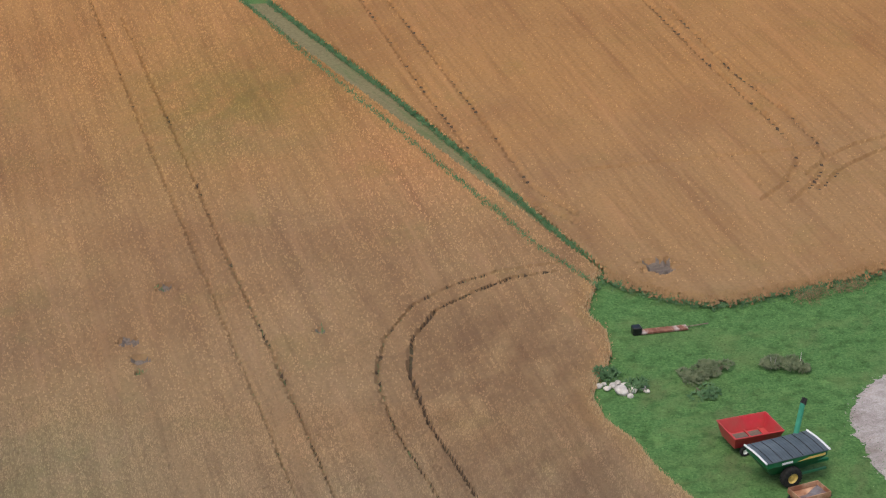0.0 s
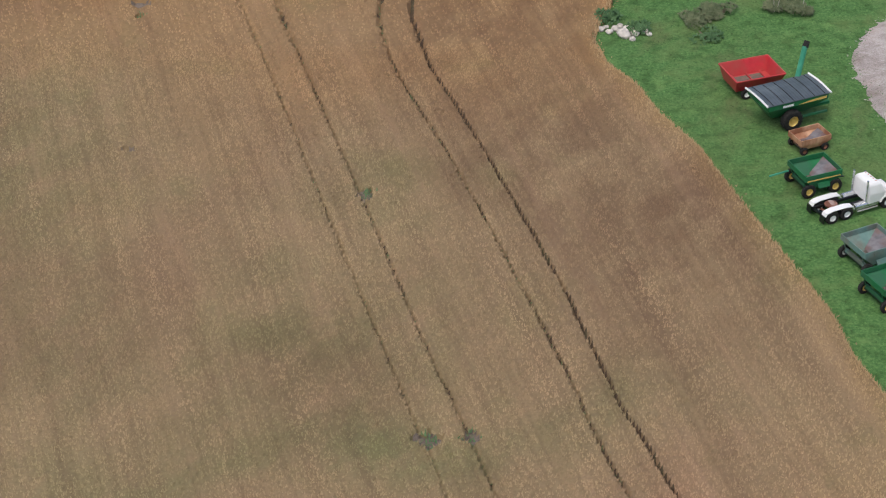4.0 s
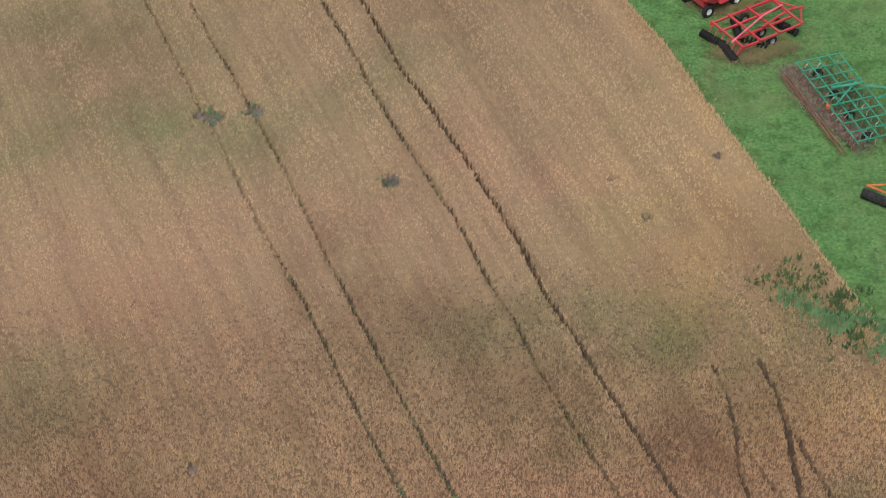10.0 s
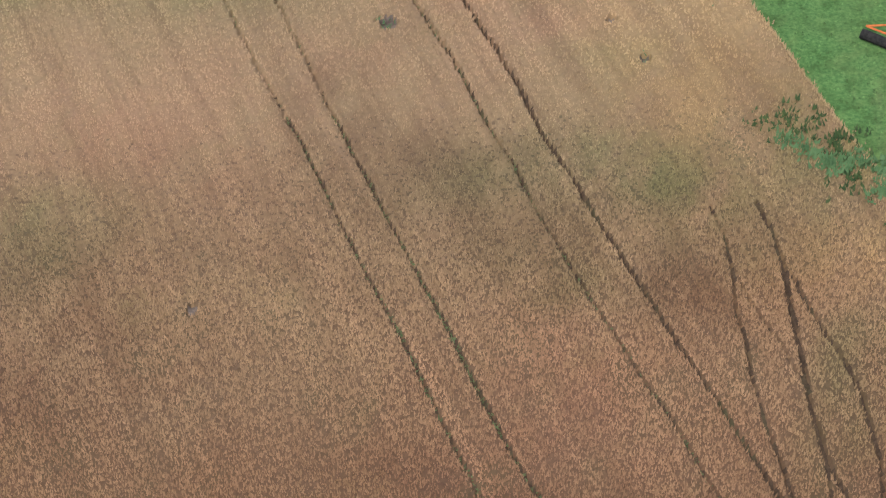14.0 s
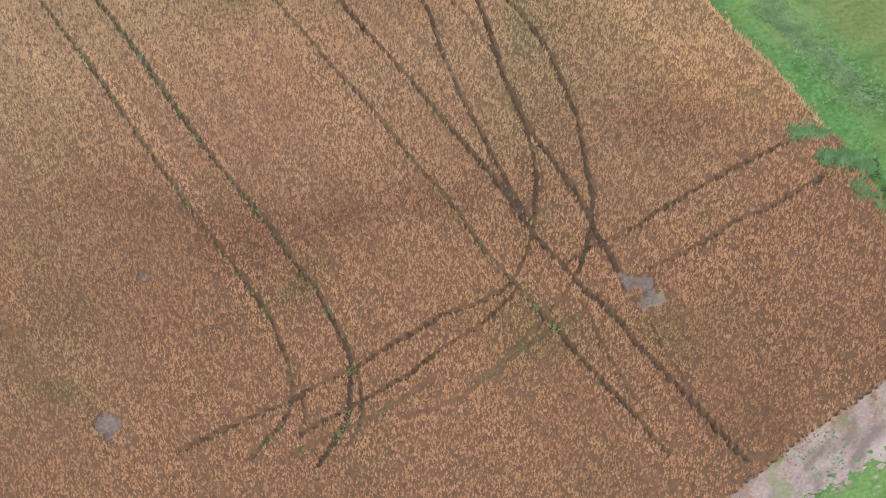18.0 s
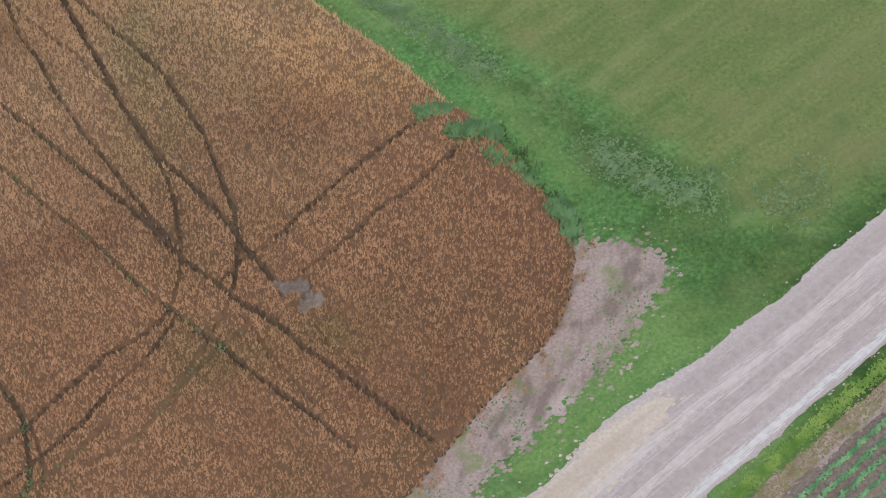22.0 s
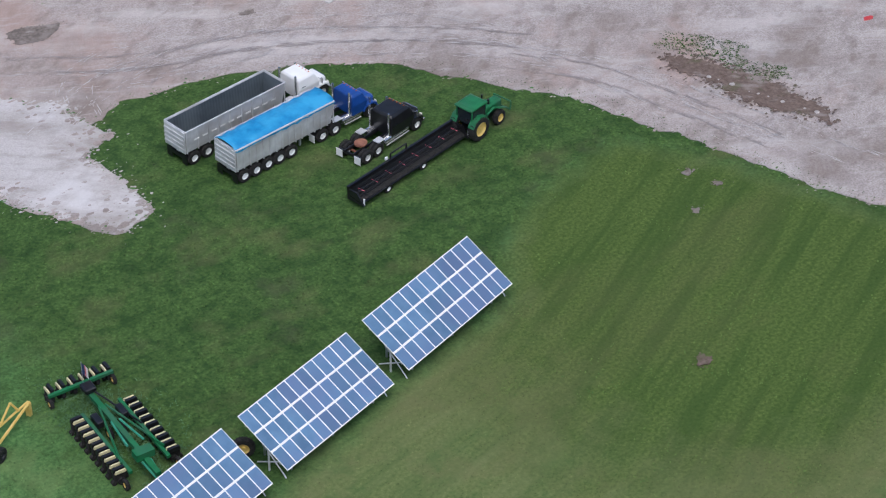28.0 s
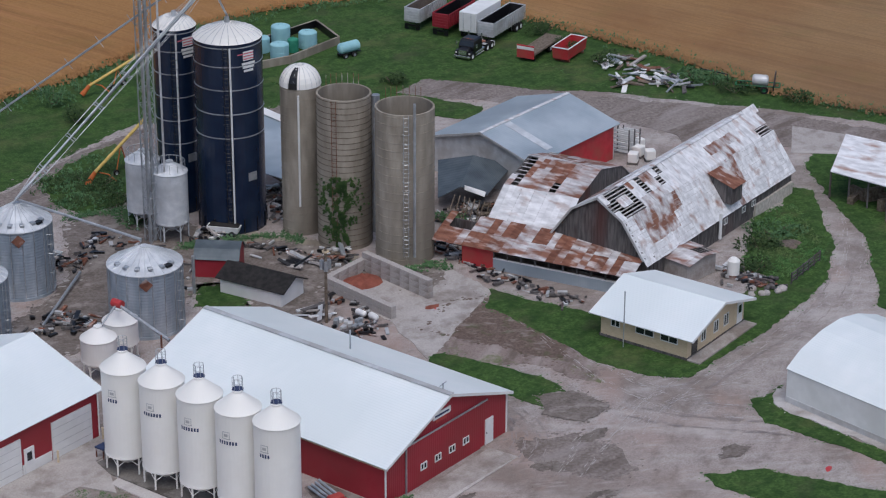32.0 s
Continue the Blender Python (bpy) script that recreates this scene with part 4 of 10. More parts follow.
def wobble(x, y, size, seed=0):
    """Smooth value noise from 0 to 1 on points of the plan."""
    u, v = x / size + 1000, y / size + 1000
    iu, iv = np.floor(u).astype(np.int64), np.floor(v).astype(np.int64)
    fu, fv = u - iu, v - iv
    fu, fv = fu * fu * (3 - 2 * fu), fv * fv * (3 - 2 * fv)

    def h(a, b):
        k = (a * 374761393 + b * 668265263 + seed * 974711) & 0x7FFFFFFF
        k = ((k ^ (k >> 13)) * 1274126177) & 0x7FFFFFFF
        return ((k ^ (k >> 16)) & 0xFFFF) / 65535.0

    return (h(iu, iv) * (1 - fu) + h(iu + 1, iv) * fu) * (1 - fv) + (h(iu, iv + 1) * (1 - fu) + h(iu + 1, iv + 1) * fu) * fv


def close(line, x, y, reach):
    """The distance from a line, but only for points within reach of it."""
    p = np.array(line)
    k = (x > p[:, 0].min() - reach) & (x < p[:, 0].max() + reach) & (y > p[:, 1].min() - reach) & (y < p[:, 1].max() + reach)
    d = np.full(np.shape(x), 1e3)
    d[k] = away(line, x[k], y[k])
    return d


def crop_depth(x, y, ruts, faint, widen=1.0):
    """How deep the crop is pressed down: 1 in a rut, 0 in the open."""
    d = np.zeros(np.shape(x))
    x, y = x + 0.09 * (wobble(x, y, 1.6, 1) - 0.5), y + 0.09 * (wobble(x, y, 1.6, 2) - 0.5)
    thin = 0.55 + 0.45 * wobble(x, y, 2.5, 3) + 0.35 * (wobble(x, y, 0.5, 4) - 0.5)
    for deep, wide, green, line in ruts:
        d = np.maximum(d, np.minimum(1.0, deep * np.where((y > 98) & (green > 0.65), 0.78, 1.0) * (0.7 + 0.6 * thin)) * np.clip((widen * wide * (0.68 + 0.45 * thin) - close(line, x, y, 1.0)) / 0.1, 0, 1))
    for line in faint:
        d = np.maximum(d, 0.22 * np.clip((0.3 - close(line, x, y, 1.0)) / 0.2, 0, 1))
    for bx, by, r, w in BARE:
        q = np.hypot(x - bx, y - by) / r
        k = q < 2.0
        d[k] = np.maximum(d[k], np.clip((1.25 - q[k] + 1.1 * (wobble(x[k], y[k], 0.35, 5) - 0.5)) / 0.35, 0, 1))
    return d


def tinted(ob):
    """Writes the large patches of the crop on its mesh."""
    me = ob.data
    v = np.zeros(len(me.vertices) * 3)
    me.vertices.foreach_get("co", v)
    x, y = v[0::3], v[1::3]
    px, py = x + 5 * (wobble(x, y, 6.0, 6) - 0.5), y + 7 * (wobble(x, y, 6.0, 7) - 0.5)
    w = {k: np.zeros(len(x)) for k, tone in CROP_TINTS}
    for tint, cx, cy, rx, ry, turn, much in PATCHES:
        k = (np.abs(px - cx) < 2.4 * max(rx, ry)) & (np.abs(py - cy) < 2.4 * max(rx, ry))
        dx, dy = px[k] - cx, py[k] - cy
        q = ((dx * math.cos(turn) + dy * math.sin(turn)) / rx) ** 2 + ((dy * math.cos(turn) - dx * math.sin(turn)) / ry) ** 2
        w[tint][k] = np.maximum(w[tint][k], much * np.exp(-0.75 * q))
    w["pale"] = np.maximum(w["pale"], 0.55 * np.clip(1 - close(EDGE[:-12], x, y, 3.0) / 2.6, 0, 1))
    for k in w:
        me.attributes.new(k, "FLOAT", "POINT").data.foreach_set("value", w[k])
    return ob


def crop_sheet(name, poly, zone, step, ruts, faint, label, top=0.64, mat="wheat", widen=1.0):
    """The closed canopy of a crop as a grid with the ruts pressed into it."""
    x0, x1, y0, y1 = zone
    nx, ny = int((x1 - x0) / step) + 1, int((y1 - y0) / step) + 1
    gx, gy = np.meshgrid(np.linspace(x0, x1, nx), np.linspace(y0, y1, ny))
    rng = np.random.default_rng(nx)
    x = (gx + rng.uniform(-0.12, 0.12, gx.shape) * step).ravel()
    y = (gy + rng.uniform(-0.12, 0.12, gx.shape) * step).ravel()
    keep = inside(poly, x, y)
    dep = crop_depth(x, y, ruts, faint, widen)
    rim_in = away(poly + poly[:1], x, y)
    top = top + max(0, 0.52 - top) * np.clip((y - 84) / 16, 0, 1)
    z = (top + rng.normal(0, 0.03, x.shape) - (top - 0.12) * dep) * (np.clip(0.4 + rim_in / 0.5, 0, 1) if step < 0.35 else np.clip(0.05 + rim_in / (2 * step), 0, 1))
    i = (np.arange(ny - 1)[:, None] * nx + np.arange(nx - 1)[None]).ravel()
    quads = np.stack([i, i + 1, i + nx + 1, i + nx], 1)
    ok = keep[quads].all(1)
    quads = quads[ok]
    # the rim of the crop falls to the ground
    edges = {}
    for q in quads[(~keep[(quads[:, :1] + np.array([-nx - 1, -nx, -nx + 1, -1, 1, 2, nx + 2, nx, 2 * nx])).clip(0, keep.size - 1)]).any(1)]:
        for a, b in zip(q, np.roll(q, -1)):
            edges[(a, b)] = 1
    rim = [(a, b) for a, b in edges if (b, a) not in edges and not (keep[max(0, a - nx)] and keep[min(keep.size - 1, a + nx)] and keep[a - 1] and keep[min(keep.size - 1, a + 1)])]
    verts = np.stack([x, y, z], 1)
    base = len(verts)
    extra, faces = [], quads.tolist()
    for a, b in rim:
        k = base + len(extra)
        extra += [(x[a], y[a], 0.0), (x[b], y[b], 0.0)]
        faces.append([int(a), int(b), k + 1, k])
    ob = raw(name, np.vstack([verts, np.array(extra).reshape(-1, 3)]).tolist(), faces, mat)
    tinted(ob)
    ob.data.materials.append(M["rut"])
    ob.data.materials.append(M["soil"])
    mid_x, mid_y = x[quads].mean(1), y[quads].mean(1)
    bare = np.min([np.hypot(mid_x - bx, mid_y - by) - 1.4 * r for bx, by, r, w in BARE], axis=0) < 0.1
    deep = dep[quads].mean(1) > 0.5
    ob.data.materials.append(M["wheat"])
    # the shade-dark stalk colour gives way to the canopy colour with y
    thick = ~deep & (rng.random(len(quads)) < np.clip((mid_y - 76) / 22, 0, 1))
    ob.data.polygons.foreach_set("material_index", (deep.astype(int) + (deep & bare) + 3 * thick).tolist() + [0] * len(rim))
    return tagged(ob, label, "crop field", kind="structure")


def tufts(name, mat, x, y, z0, high, wide, lean, seed, label, category, blades=1, soft=0.5, scatter=0.0):
    """Many small upright sprays of stalks or leaves, each a leaning three-sided spike."""
    rng = np.random.default_rng(seed)
    vs, ns = [], []
    n = len(x)
    for k in range(blades):
        bx, by = x + rng.normal(0, scatter, n), y + rng.normal(0, scatter, n)
        bz = z0 + (high * rng.uniform(0, 0.8, n) if scatter else 0 * x)
        a = rng.uniform(0, 2 * math.pi, n)
        h = high * rng.uniform(0.5, 1.2, n) * (0.5 if scatter else 1.0)
        w = wide * rng.uniform(0.6, 1.35, n)
        la = rng.uniform(0, 2 * math.pi, n)
        r = lean * np.sqrt(rng.uniform(0, 1, n))
        ring = [np.stack([bx + w * np.cos(a + q), by + w * np.sin(a + q), bz], 1) for q in (0, 2.094, 4.189)]
        tip = np.stack([bx + r * np.cos(la), by + r * np.sin(la), bz + h], 1)
        vs.append(np.stack(ring + [tip], 1).reshape(-1, 3))
        out = [np.stack([soft * np.cos(a + q), soft * np.sin(a + q), 1 + 0 * a], 1) for q in (0, 2.094, 4.189)]
        ns.append(np.stack(out + [np.stack([0.4 * soft * np.cos(la), 0.4 * soft * np.sin(la), 1 + 0 * a], 1)], 1).reshape(-1, 3))
    v, nr = np.vstack(vs), np.vstack(ns)
    c = np.arange(len(v) // 4)[:, None] * 4
    f = np.concatenate([c + np.array([[0, 1, 3]]), c + np.array([[1, 2, 3]]), c + np.array([[2, 0, 3]])])
    me = bpy.data.meshes.new(name)
    me.vertices.add(len(v))
    me.vertices.foreach_set("co", v.ravel())
    me.loops.add(f.size)
    me.loops.foreach_set("vertex_index", f.ravel())
    me.polygons.add(len(f))
    me.polygons.foreach_set("loop_start", np.arange(0, f.size, 3))
    me.update(calc_edges=True)
    me.materials.append(M[mat])
    me.normals_split_custom_set_from_vertices((nr / np.linalg.norm(nr, axis=1)[:, None]).tolist())
    return tagged(new(name, me), label, category, kind="stuff")


def sow(poly, zone, density, seed):
    x0, x1, y0, y1 = zone
    rng = np.random.default_rng(seed)
    n = int((x1 - x0) * (y1 - y0) * density)
    x, y = rng.uniform(x0, x1, n), rng.uniform(y0, y1, n)
    k = inside(poly, x, y)
    return x[k], y[k]


def along(line, step):
    out = []
    for a, b in zip(line, line[1:]):
        n = max(1, int(math.dist(a, b) / step))
        out += [(a[0] + (b[0] - a[0]) * i / n, a[1] + (b[1] - a[1]) * i / n) for i in range(n)]
    return out


# the ripe field in three stretches, finest where the camera looks steeply down
for zone, step, dens, base, high, wide, lean, top, widen in (((-25, 43, 44, 100), 0.16, 92, 0.36, 0.3, 0.048, 0.1, 0.4, 1.1), ((-37, 34, 99.8, 160), 0.17, 30, 0.44, 0.28, 0.074, 0.12, 0.52, 1.0), ((-55, 18, 159.8, 270), 0.26, 9.0, 0.44, 0.28, 0.11, 0.13, 0.525, 1.25)):
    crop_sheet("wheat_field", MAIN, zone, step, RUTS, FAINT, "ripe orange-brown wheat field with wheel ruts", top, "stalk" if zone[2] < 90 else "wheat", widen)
    wx, wy = sow(MAIN, zone, dens, int(zone[2]))
    gap = 0.13 + 0.1 * np.clip((86 - wy) / 22, 0, 1) + 0.12 * (wobble(wx, wy, 7.0, 9) - 0.5) + 0.14 * np.clip(1 - close(EDGE[-18:], wx, wy, 9.0) / 8.0, 0, 1)
    wd = crop_depth(wx, wy, RUTS, FAINT, widen) + (wobble(wx, wy, np.where(wy < 90, 0.17, 0.34), 8) < gap)
    wk = wd < 0.3
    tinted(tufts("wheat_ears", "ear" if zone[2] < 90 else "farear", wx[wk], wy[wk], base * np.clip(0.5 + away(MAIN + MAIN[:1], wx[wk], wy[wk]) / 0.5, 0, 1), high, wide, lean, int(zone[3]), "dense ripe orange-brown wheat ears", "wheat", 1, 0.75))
for zone in ((-110, -25, 16, 100), (-110, -37, 100, 160), (-110, -55, 160, 440), (-55, 18, 270, 440)):
    crop_sheet("wheat_field", MAIN, zone, 0.9, [], [], "ripe orange-brown wheat field further along", 0.6)
for zone, step in (((-30, 60, 177, 262), 0.3), ((-80, 60, 261.8, 300), 1.0), ((60, 260, 100, 300), 1.0)):
    crop_sheet("wheat_field_far", UPPER, zone, step, UPPER_RUTS, [], "ripe orange-brown wheat field beyond the grass", widen=1.75)
wx, wy = sow(UPPER, (-50, 55, 181, 270), 3.5, 9)
wk = crop_depth(wx, wy, UPPER_RUTS, [], 1.75) < 0.25
tinted(tufts("wheat_ears", "farear", wx[wk], wy[wk], 0.52, 0.24, 0.13, 0.12, 91, "dense ripe orange-brown wheat ears", "wheat"))
rng_ = np.random.default_rng(12)
ex_, ey_ = np.array(along(EDGE[:-11], 0.03)).T
ex_, ey_ = ex_ - rng_.normal(0.15, 0.3, ex_.size), ey_ + rng_.normal(0.05, 0.2, ey_.size)
ek_ = inside(MAIN, ex_, ey_)
tufts("wheat_ears", "gold", ex_[ek_], ey_[ek_], 0.3 * np.clip(0.4 + away(EDGE, ex_[ek_], ey_[ek_]) / 0.5, 0, 1), 0.46, 0.055, 0.14, 93, "paler golden wheat ears along the rim", "wheat", 1, 0.6)
tufts("wheat_ears", "ear", ex_[~ek_][::9], ey_[~ek_][::9], 0.03, 0.3, 0.05, 0.12, 92, "stray wheat stalks thinning out at the rim", "wheat", 2, 0.6, 0.06)
fx_, fy_ = np.array(along(UPPER[:6], 0.015) + along(UPPER[5:21], 0.06)).T
fx_, fy_ = fx_ + rng_.normal(0, 0.45, fx_.size), fy_ + rng_.normal(0.2, 0.45, fy_.size)
tufts("wheat_ears", "wheat", fx_, fy_, 0.1, 0.6, 0.14, 0.15, 94, "ragged rim of the far wheat", "wheat", 2, 0.7, 0.1)
sheet("wheat_field_horizon", [(-900, 301), (900, 301), (900, 1500), (-900, 1500)], 0.6, "wheat", "ripe wheat fields far away", "crop field", wild=0)

sheet("road", ROAD_L + ROAD_R, 0.05, "road", "pale gravel country road with worn wheel lines", "road", 0.4, 0.2, 3, per=6.0, reach=0.25)


def lane(f):
    """A line along the road at a share of its width."""
    return [(x, np.interp(x, *zip(*ROAD_L)) * (1 - f) + np.interp(x, *zip(*ROAD_R[::-1])) * f) for x in range(-20, 111, 5)]


scuffs("wheel_lines", [lane(0.2), lane(0.52), lane(0.76)], 0.2, 14, "roaddark", "darker packed wheel lines along the gravel road", 0.055, (0.6, 3.0), (0.03, 0.1), 1)
scuffs("dust_lines", [lane(0.36), lane(0.64)], 0.16, 10, "roadpale", "pale dust lines along the gravel road", 0.064, (0.6, 2.5), (0.03, 0.09), 4)
scuffs("dust_lines", [lane(0.93)], 0.1, 30, "roadwhite", "pale loose gravel ridge along the gravel road", 0.064, (0.3, 1.2), (0.03, 0.08), 2)
sheet("road_shoulder", [(31.48, 45.74), (34.57, 46.66), (37.24, 47.33), (39.16, 47.39), (39.98, 47.01), (38.59, 46.05), (36.25, 45.22), (33.41, 44.3)], 0.066, "tan_gravel", "tan sandy shoulder of the gravel road", "gravel", 0.2, 0.4, 68, 0.03, 20.0, 0.5)
DIRT = [(40.6, 57), (42.02, 56), (42.97, 55), (43.95, 54), (43.52, 52.79), (41.2, 51.69), (39.62, 50.88), (38.28, 49.94), (35.98, 49.37), (33.72, 48.82), (31.35, 48.04), (29.32, 47.5), (10, 42), (10, 46), (27, 50.5), (34, 53.2), (38, 55), (40, 57)]
sheet("dirt_strip", DIRT, 0.03, "dirt", "bare dirt strip between the wheat and the verge", "dirt", 0.25, 0.3, 5, per=40.0, reach=0.7)
dx_, dy_ = sow(DIRT, (25, 46, 46, 58), 5.0, 41)
dk_ = ~inside(MAIN, dx_, dy_) & (wobble(dx_, dy_, 1.1, 12) > 0.45) & (away(EDGE, dx_, dy_) < 2.2 * wobble(dx_, dy_, 1.7, 13))
tufts("wheat_ears", "ear", dx_[dk_], dy_[dk_], 0.03, 0.35, 0.06, 0.14, 96, "stray wheat stalks standing in the bare dirt", "wheat", 3, 0.6, 0.1)
dx_, dy_ = sow(DIRT, (25, 46, 46, 58), 16.0, 42)
dk_ = (wobble(dx_, dy_, 1.3, 14) > 0.62)
tufts("grass_tufts", "weed", dx_[dk_], dy_[dk_], 0.02, 0.12, 0.06, 0.1, 97, "green tufts scattered over the bare dirt", "grass", 1, 0.5)
bitten("grass_crumbs", DIRT, 0.04, "grass", "small green tufts creeping over the dirt", 7.0, 0.5, 9)
CROP = [(60.53, 45.3), (53.77, 43.7), (48.35, 42.35), (43.21, 41.1), (38.79, 40.2), (-60, 10), (-60, -40), (200, -20), (200, 73)]
sheet("soil_strip", CROP, 0.02, "soil", "brown soil of the row crop field", "soil", 0.4, 0.3, 6, per=5.0, reach=0.3)

YARD = [(34.34, 166.28), (31.67, 162.59), (30.49, 159.05), (30.76, 153.97), (31.66, 149.93), (42.42, 122.79), (48.97, 118.43), (52.31, 113.64), (54.87, 108.38), (56.48, 106.07), (59.09, 107.03), (59.42, 110.93), (58.86, 114.47), (59.54, 116.34), (64.11, 118.65), (71.47, 117.39), (76.28, 115.07), (81.13, 111.42), (84.39, 106.34), (85.47, 104.67), (87.81, 101.63), (89.86, 95.5), (92.05, 89.82), (95.55, 79.88), (100, 62), (113, 64.5), (116, 88),
        (150, 96), (190, 112), (180.26, 160.44), (175.01, 169.04), (167.82, 178.77), (162.66, 186.63), (157.28, 194.53), (151.48, 201.16), (147.06, 205.63), (131.41, 202.21), (117.61, 206.77), (106.1, 202.69), (97.36, 198.01), (58, 192), (43, 178)]
sheet("yard", YARD, 0.05, "gravel", "pale gravel farmyard with wet and dusty patches", "gravel yard", 0.5, 0.5, 7, per=7.0, reach=0.45)
bitten("grass_crumbs", YARD, 0.056, "grass", "small grass tufts creeping into the gravel", 5.0, 0.4, 7)


def island(pts, z=0.1, seed=0, mat="grass", name="grass_patch", label="green grass patch in the gravel yard"):
    return turf(sheet(name, pts, z, mat, label, "grass", 0.35, 0.45, seed, per=9.0, reach=0.45))


island([(121.35, 152.03), (125.46, 142.33), (138.86, 138.17), (147.23, 139.59), (152.11, 147.43), (159.58, 154.25), (160.73, 151.56), (152.27, 140.64), (146.17, 135.72), (137.1, 132.17), (130.15, 130.44), (123.53, 128.79), (121.08, 130.88), (119.34, 135.19), (119.3, 140.62), (119.32, 144.79), (118.75, 149.52)], seed=1)
island([(109.63, 145.14), (111.83, 141.48), (113.91, 136.65), (114.14, 132.63), (113.26, 130.18), (111.19, 130.5), (110.05, 134.07), (108.95, 137.79), (108.15, 143.58)], seed=2)
island([(113.51, 116), (117.22, 113.76), (119.69, 110.26), (122.09, 105.75), (123.25, 102.23), (119.55, 98.87), (116.46, 104.22), (114.21, 110.07), (112.64, 114.46)], seed=3)
island([(124.75, 122.8), (128.34, 123.26), (126.22, 120.46), (126.31, 114.96), (127, 110.37), (128.17, 103.89), (126.2, 102.13), (125.66, 109.1), (124.22, 115.35), (122.73, 119.43)], seed=4)
sp_x, sp_y = sow([(96.7, 105.08), (100.23, 101.5), (102.75, 96.9), (101.15, 94.14), (98.87, 94.99), (98.05, 99.1), (96.49, 102.51)], (40, 140, 40, 140), 22.0, 31)
sp_k = np.sin(sp_x * 0.9) + np.cos(sp_y * 1.1 + sp_x * 0.4) > -0.2
turf(tufts("grass_tufts", "blade", sp_x[sp_k], sp_y[sp_k], 0.05, 0.1, 0.06, 0.1, 82, "sparse weeds in the gravel yard", "grass", 2, 0.4, 0.1))
island([(136.35, 209.66), (144.03, 212.17), (157.59, 215.8), (163.01, 201.68), (164.51, 184.12), (157.77, 190.27), (150.7, 200.12), (145.03, 198.65), (150.08, 189.36), (146.96, 186.34), (141.39, 193.68), (135.72, 200.08)], seed=6)
island([(164.34, 156.31), (159.64, 147.17), (156.24, 140.47), (151.54, 134.8), (146.49, 129.48), (146.06, 126.18), (148.65, 122.11), (177.88, 148.12), (172.04, 157.98), (169.28, 160.04)], seed=8)
island([(142.37, 142.13), (151.88, 150.53), (156.75, 150.4), (152.85, 143.01), (149.29, 139), (143.62, 138.09)], 0.11, seed=10)
island([(100.92, 168.83), (104.85, 166.66), (102.31, 161.84), (98.79, 164.47)], seed=9)

def near_stretch(line):
    """The part of a rut that the near field holds."""
    return [p for p in line if p[1] < 200]


# meadow, verges and stained ground
GRASSY = [(12, 184), (13, 160), (20, 140), (29, 110), (36, 84), (41, 66), (42, 58), (47, 50.5), (68, 55), (100, 62), (97, 78), (90, 100), (83, 111), (66, 119), (58, 106), (50, 118), (36, 145), (31, 158), (34, 170), (60, 196), (38, 187), (22, 180)]
gx_, gy_ = sow(GRASSY, (10, 100, 50, 200), 14.0, 77)
gk = ~inside(MAIN, gx_, gy_) & (growth(MOWN, gx_, gy_, 1.0) < 0.3)
turf(tufts("grass_tufts", "blade", gx_[gk], gy_[gk], -0.01, 0.1, 0.09, 0.08, 78, "short rough green grass tufts", "grass", 1, 0.3))


gx_, gy_ = sow(MOWN, (20, 120, 40, 130), 18.0, 79)
gk = ~inside(MAIN, gx_, gy_) & ~inside(ROAD_L + ROAD_R, gx_, gy_)
mw_x, mw_y = sow(MOWN, (20, 120, 40, 130), 5.0, 81)
mk_ = ~inside(MAIN, mw_x, mw_y) & ~inside(ROAD_L + ROAD_R, mw_x, mw_y) & (wobble(mw_x, mw_y, 2.6, 31) + 0.5 * wobble(mw_x, mw_y, 0.7, 32) > 0.95) & (mw_x > 56)
tufts("meadow_weeds", "meadowweed", mw_x[mk_], mw_y[mk_], 0.0, 0.08, 0.052, 0.08, 83, "bright leafy weeds spread through the mown meadow", "weeds", 1, 0.4)
turf(tufts("grass_tufts", "blade", gx_[gk], gy_[gk], -0.01, 0.07, 0.06, 0.06, 80, "short mown grass tufts of the meadow", "grass", 1, 0.35))


def weeds(spots, n, spread, high, seed, mat="weed", label="clump of dark green weeds", wide=0.11):
    """Leafy weeds scattered about the given spots."""
    rng = np.random.default_rng(seed)
    s = np.array(spots)[rng.integers(0, len(spots), n)]
    x, y = s[:, 0] + rng.normal(0, spread, n), s[:, 1] + rng.normal(0, spread, n)
    return tufts("weeds", mat, x, y, 0.05, high, wide, 0.2, seed + 1, label, "weeds", 4, 0.6, 0.13)


weeds(along([(38.51, 66.83), (39.38, 66.74), (39.99, 66.15)], 0.3), 90, 0.14, 0.6, 5, label="dark green weeds in the rim of the wheat")
weeds(along([(39.2, 65.3), (39.33, 64.88), (40.39, 64.58), (41.1, 63.6), (41.04, 58.77), (41.2, 57.8)], 0.3), 70, 0.25, 0.6, 26, "leaf", "dark weeds in the rim of the wheat", 0.06)
weeds(along([(39.33, 64.88), (40.39, 64.58), (41.1, 63.6)], 0.3), 170, 0.2, 0.7, 25, label="dark green weeds in the rim of the wheat")
weeds([(40.06, 62.8), (40.26, 62.33), (40.8, 61.4), (40.9, 60.5)], 60, 0.2, 0.6, 35, label="dark green weeds in the rim of the wheat")
weeds([(41.04, 58.77), (41.2, 57.8), (40.8, 57.1), (41.0, 58.2)], 130, 0.22, 0.7, 45, label="dark green weeds in the rim of the wheat")
weeds([(29.45, 93.23), (30.16, 92.26), (30.95, 91.73), (31.4, 91.02), (32.69, 91.32), (33.67, 90.33), (33.5, 88.9)], 230, 0.42, 0.75, 7, label="leafy green weeds in the rim of the wheat")
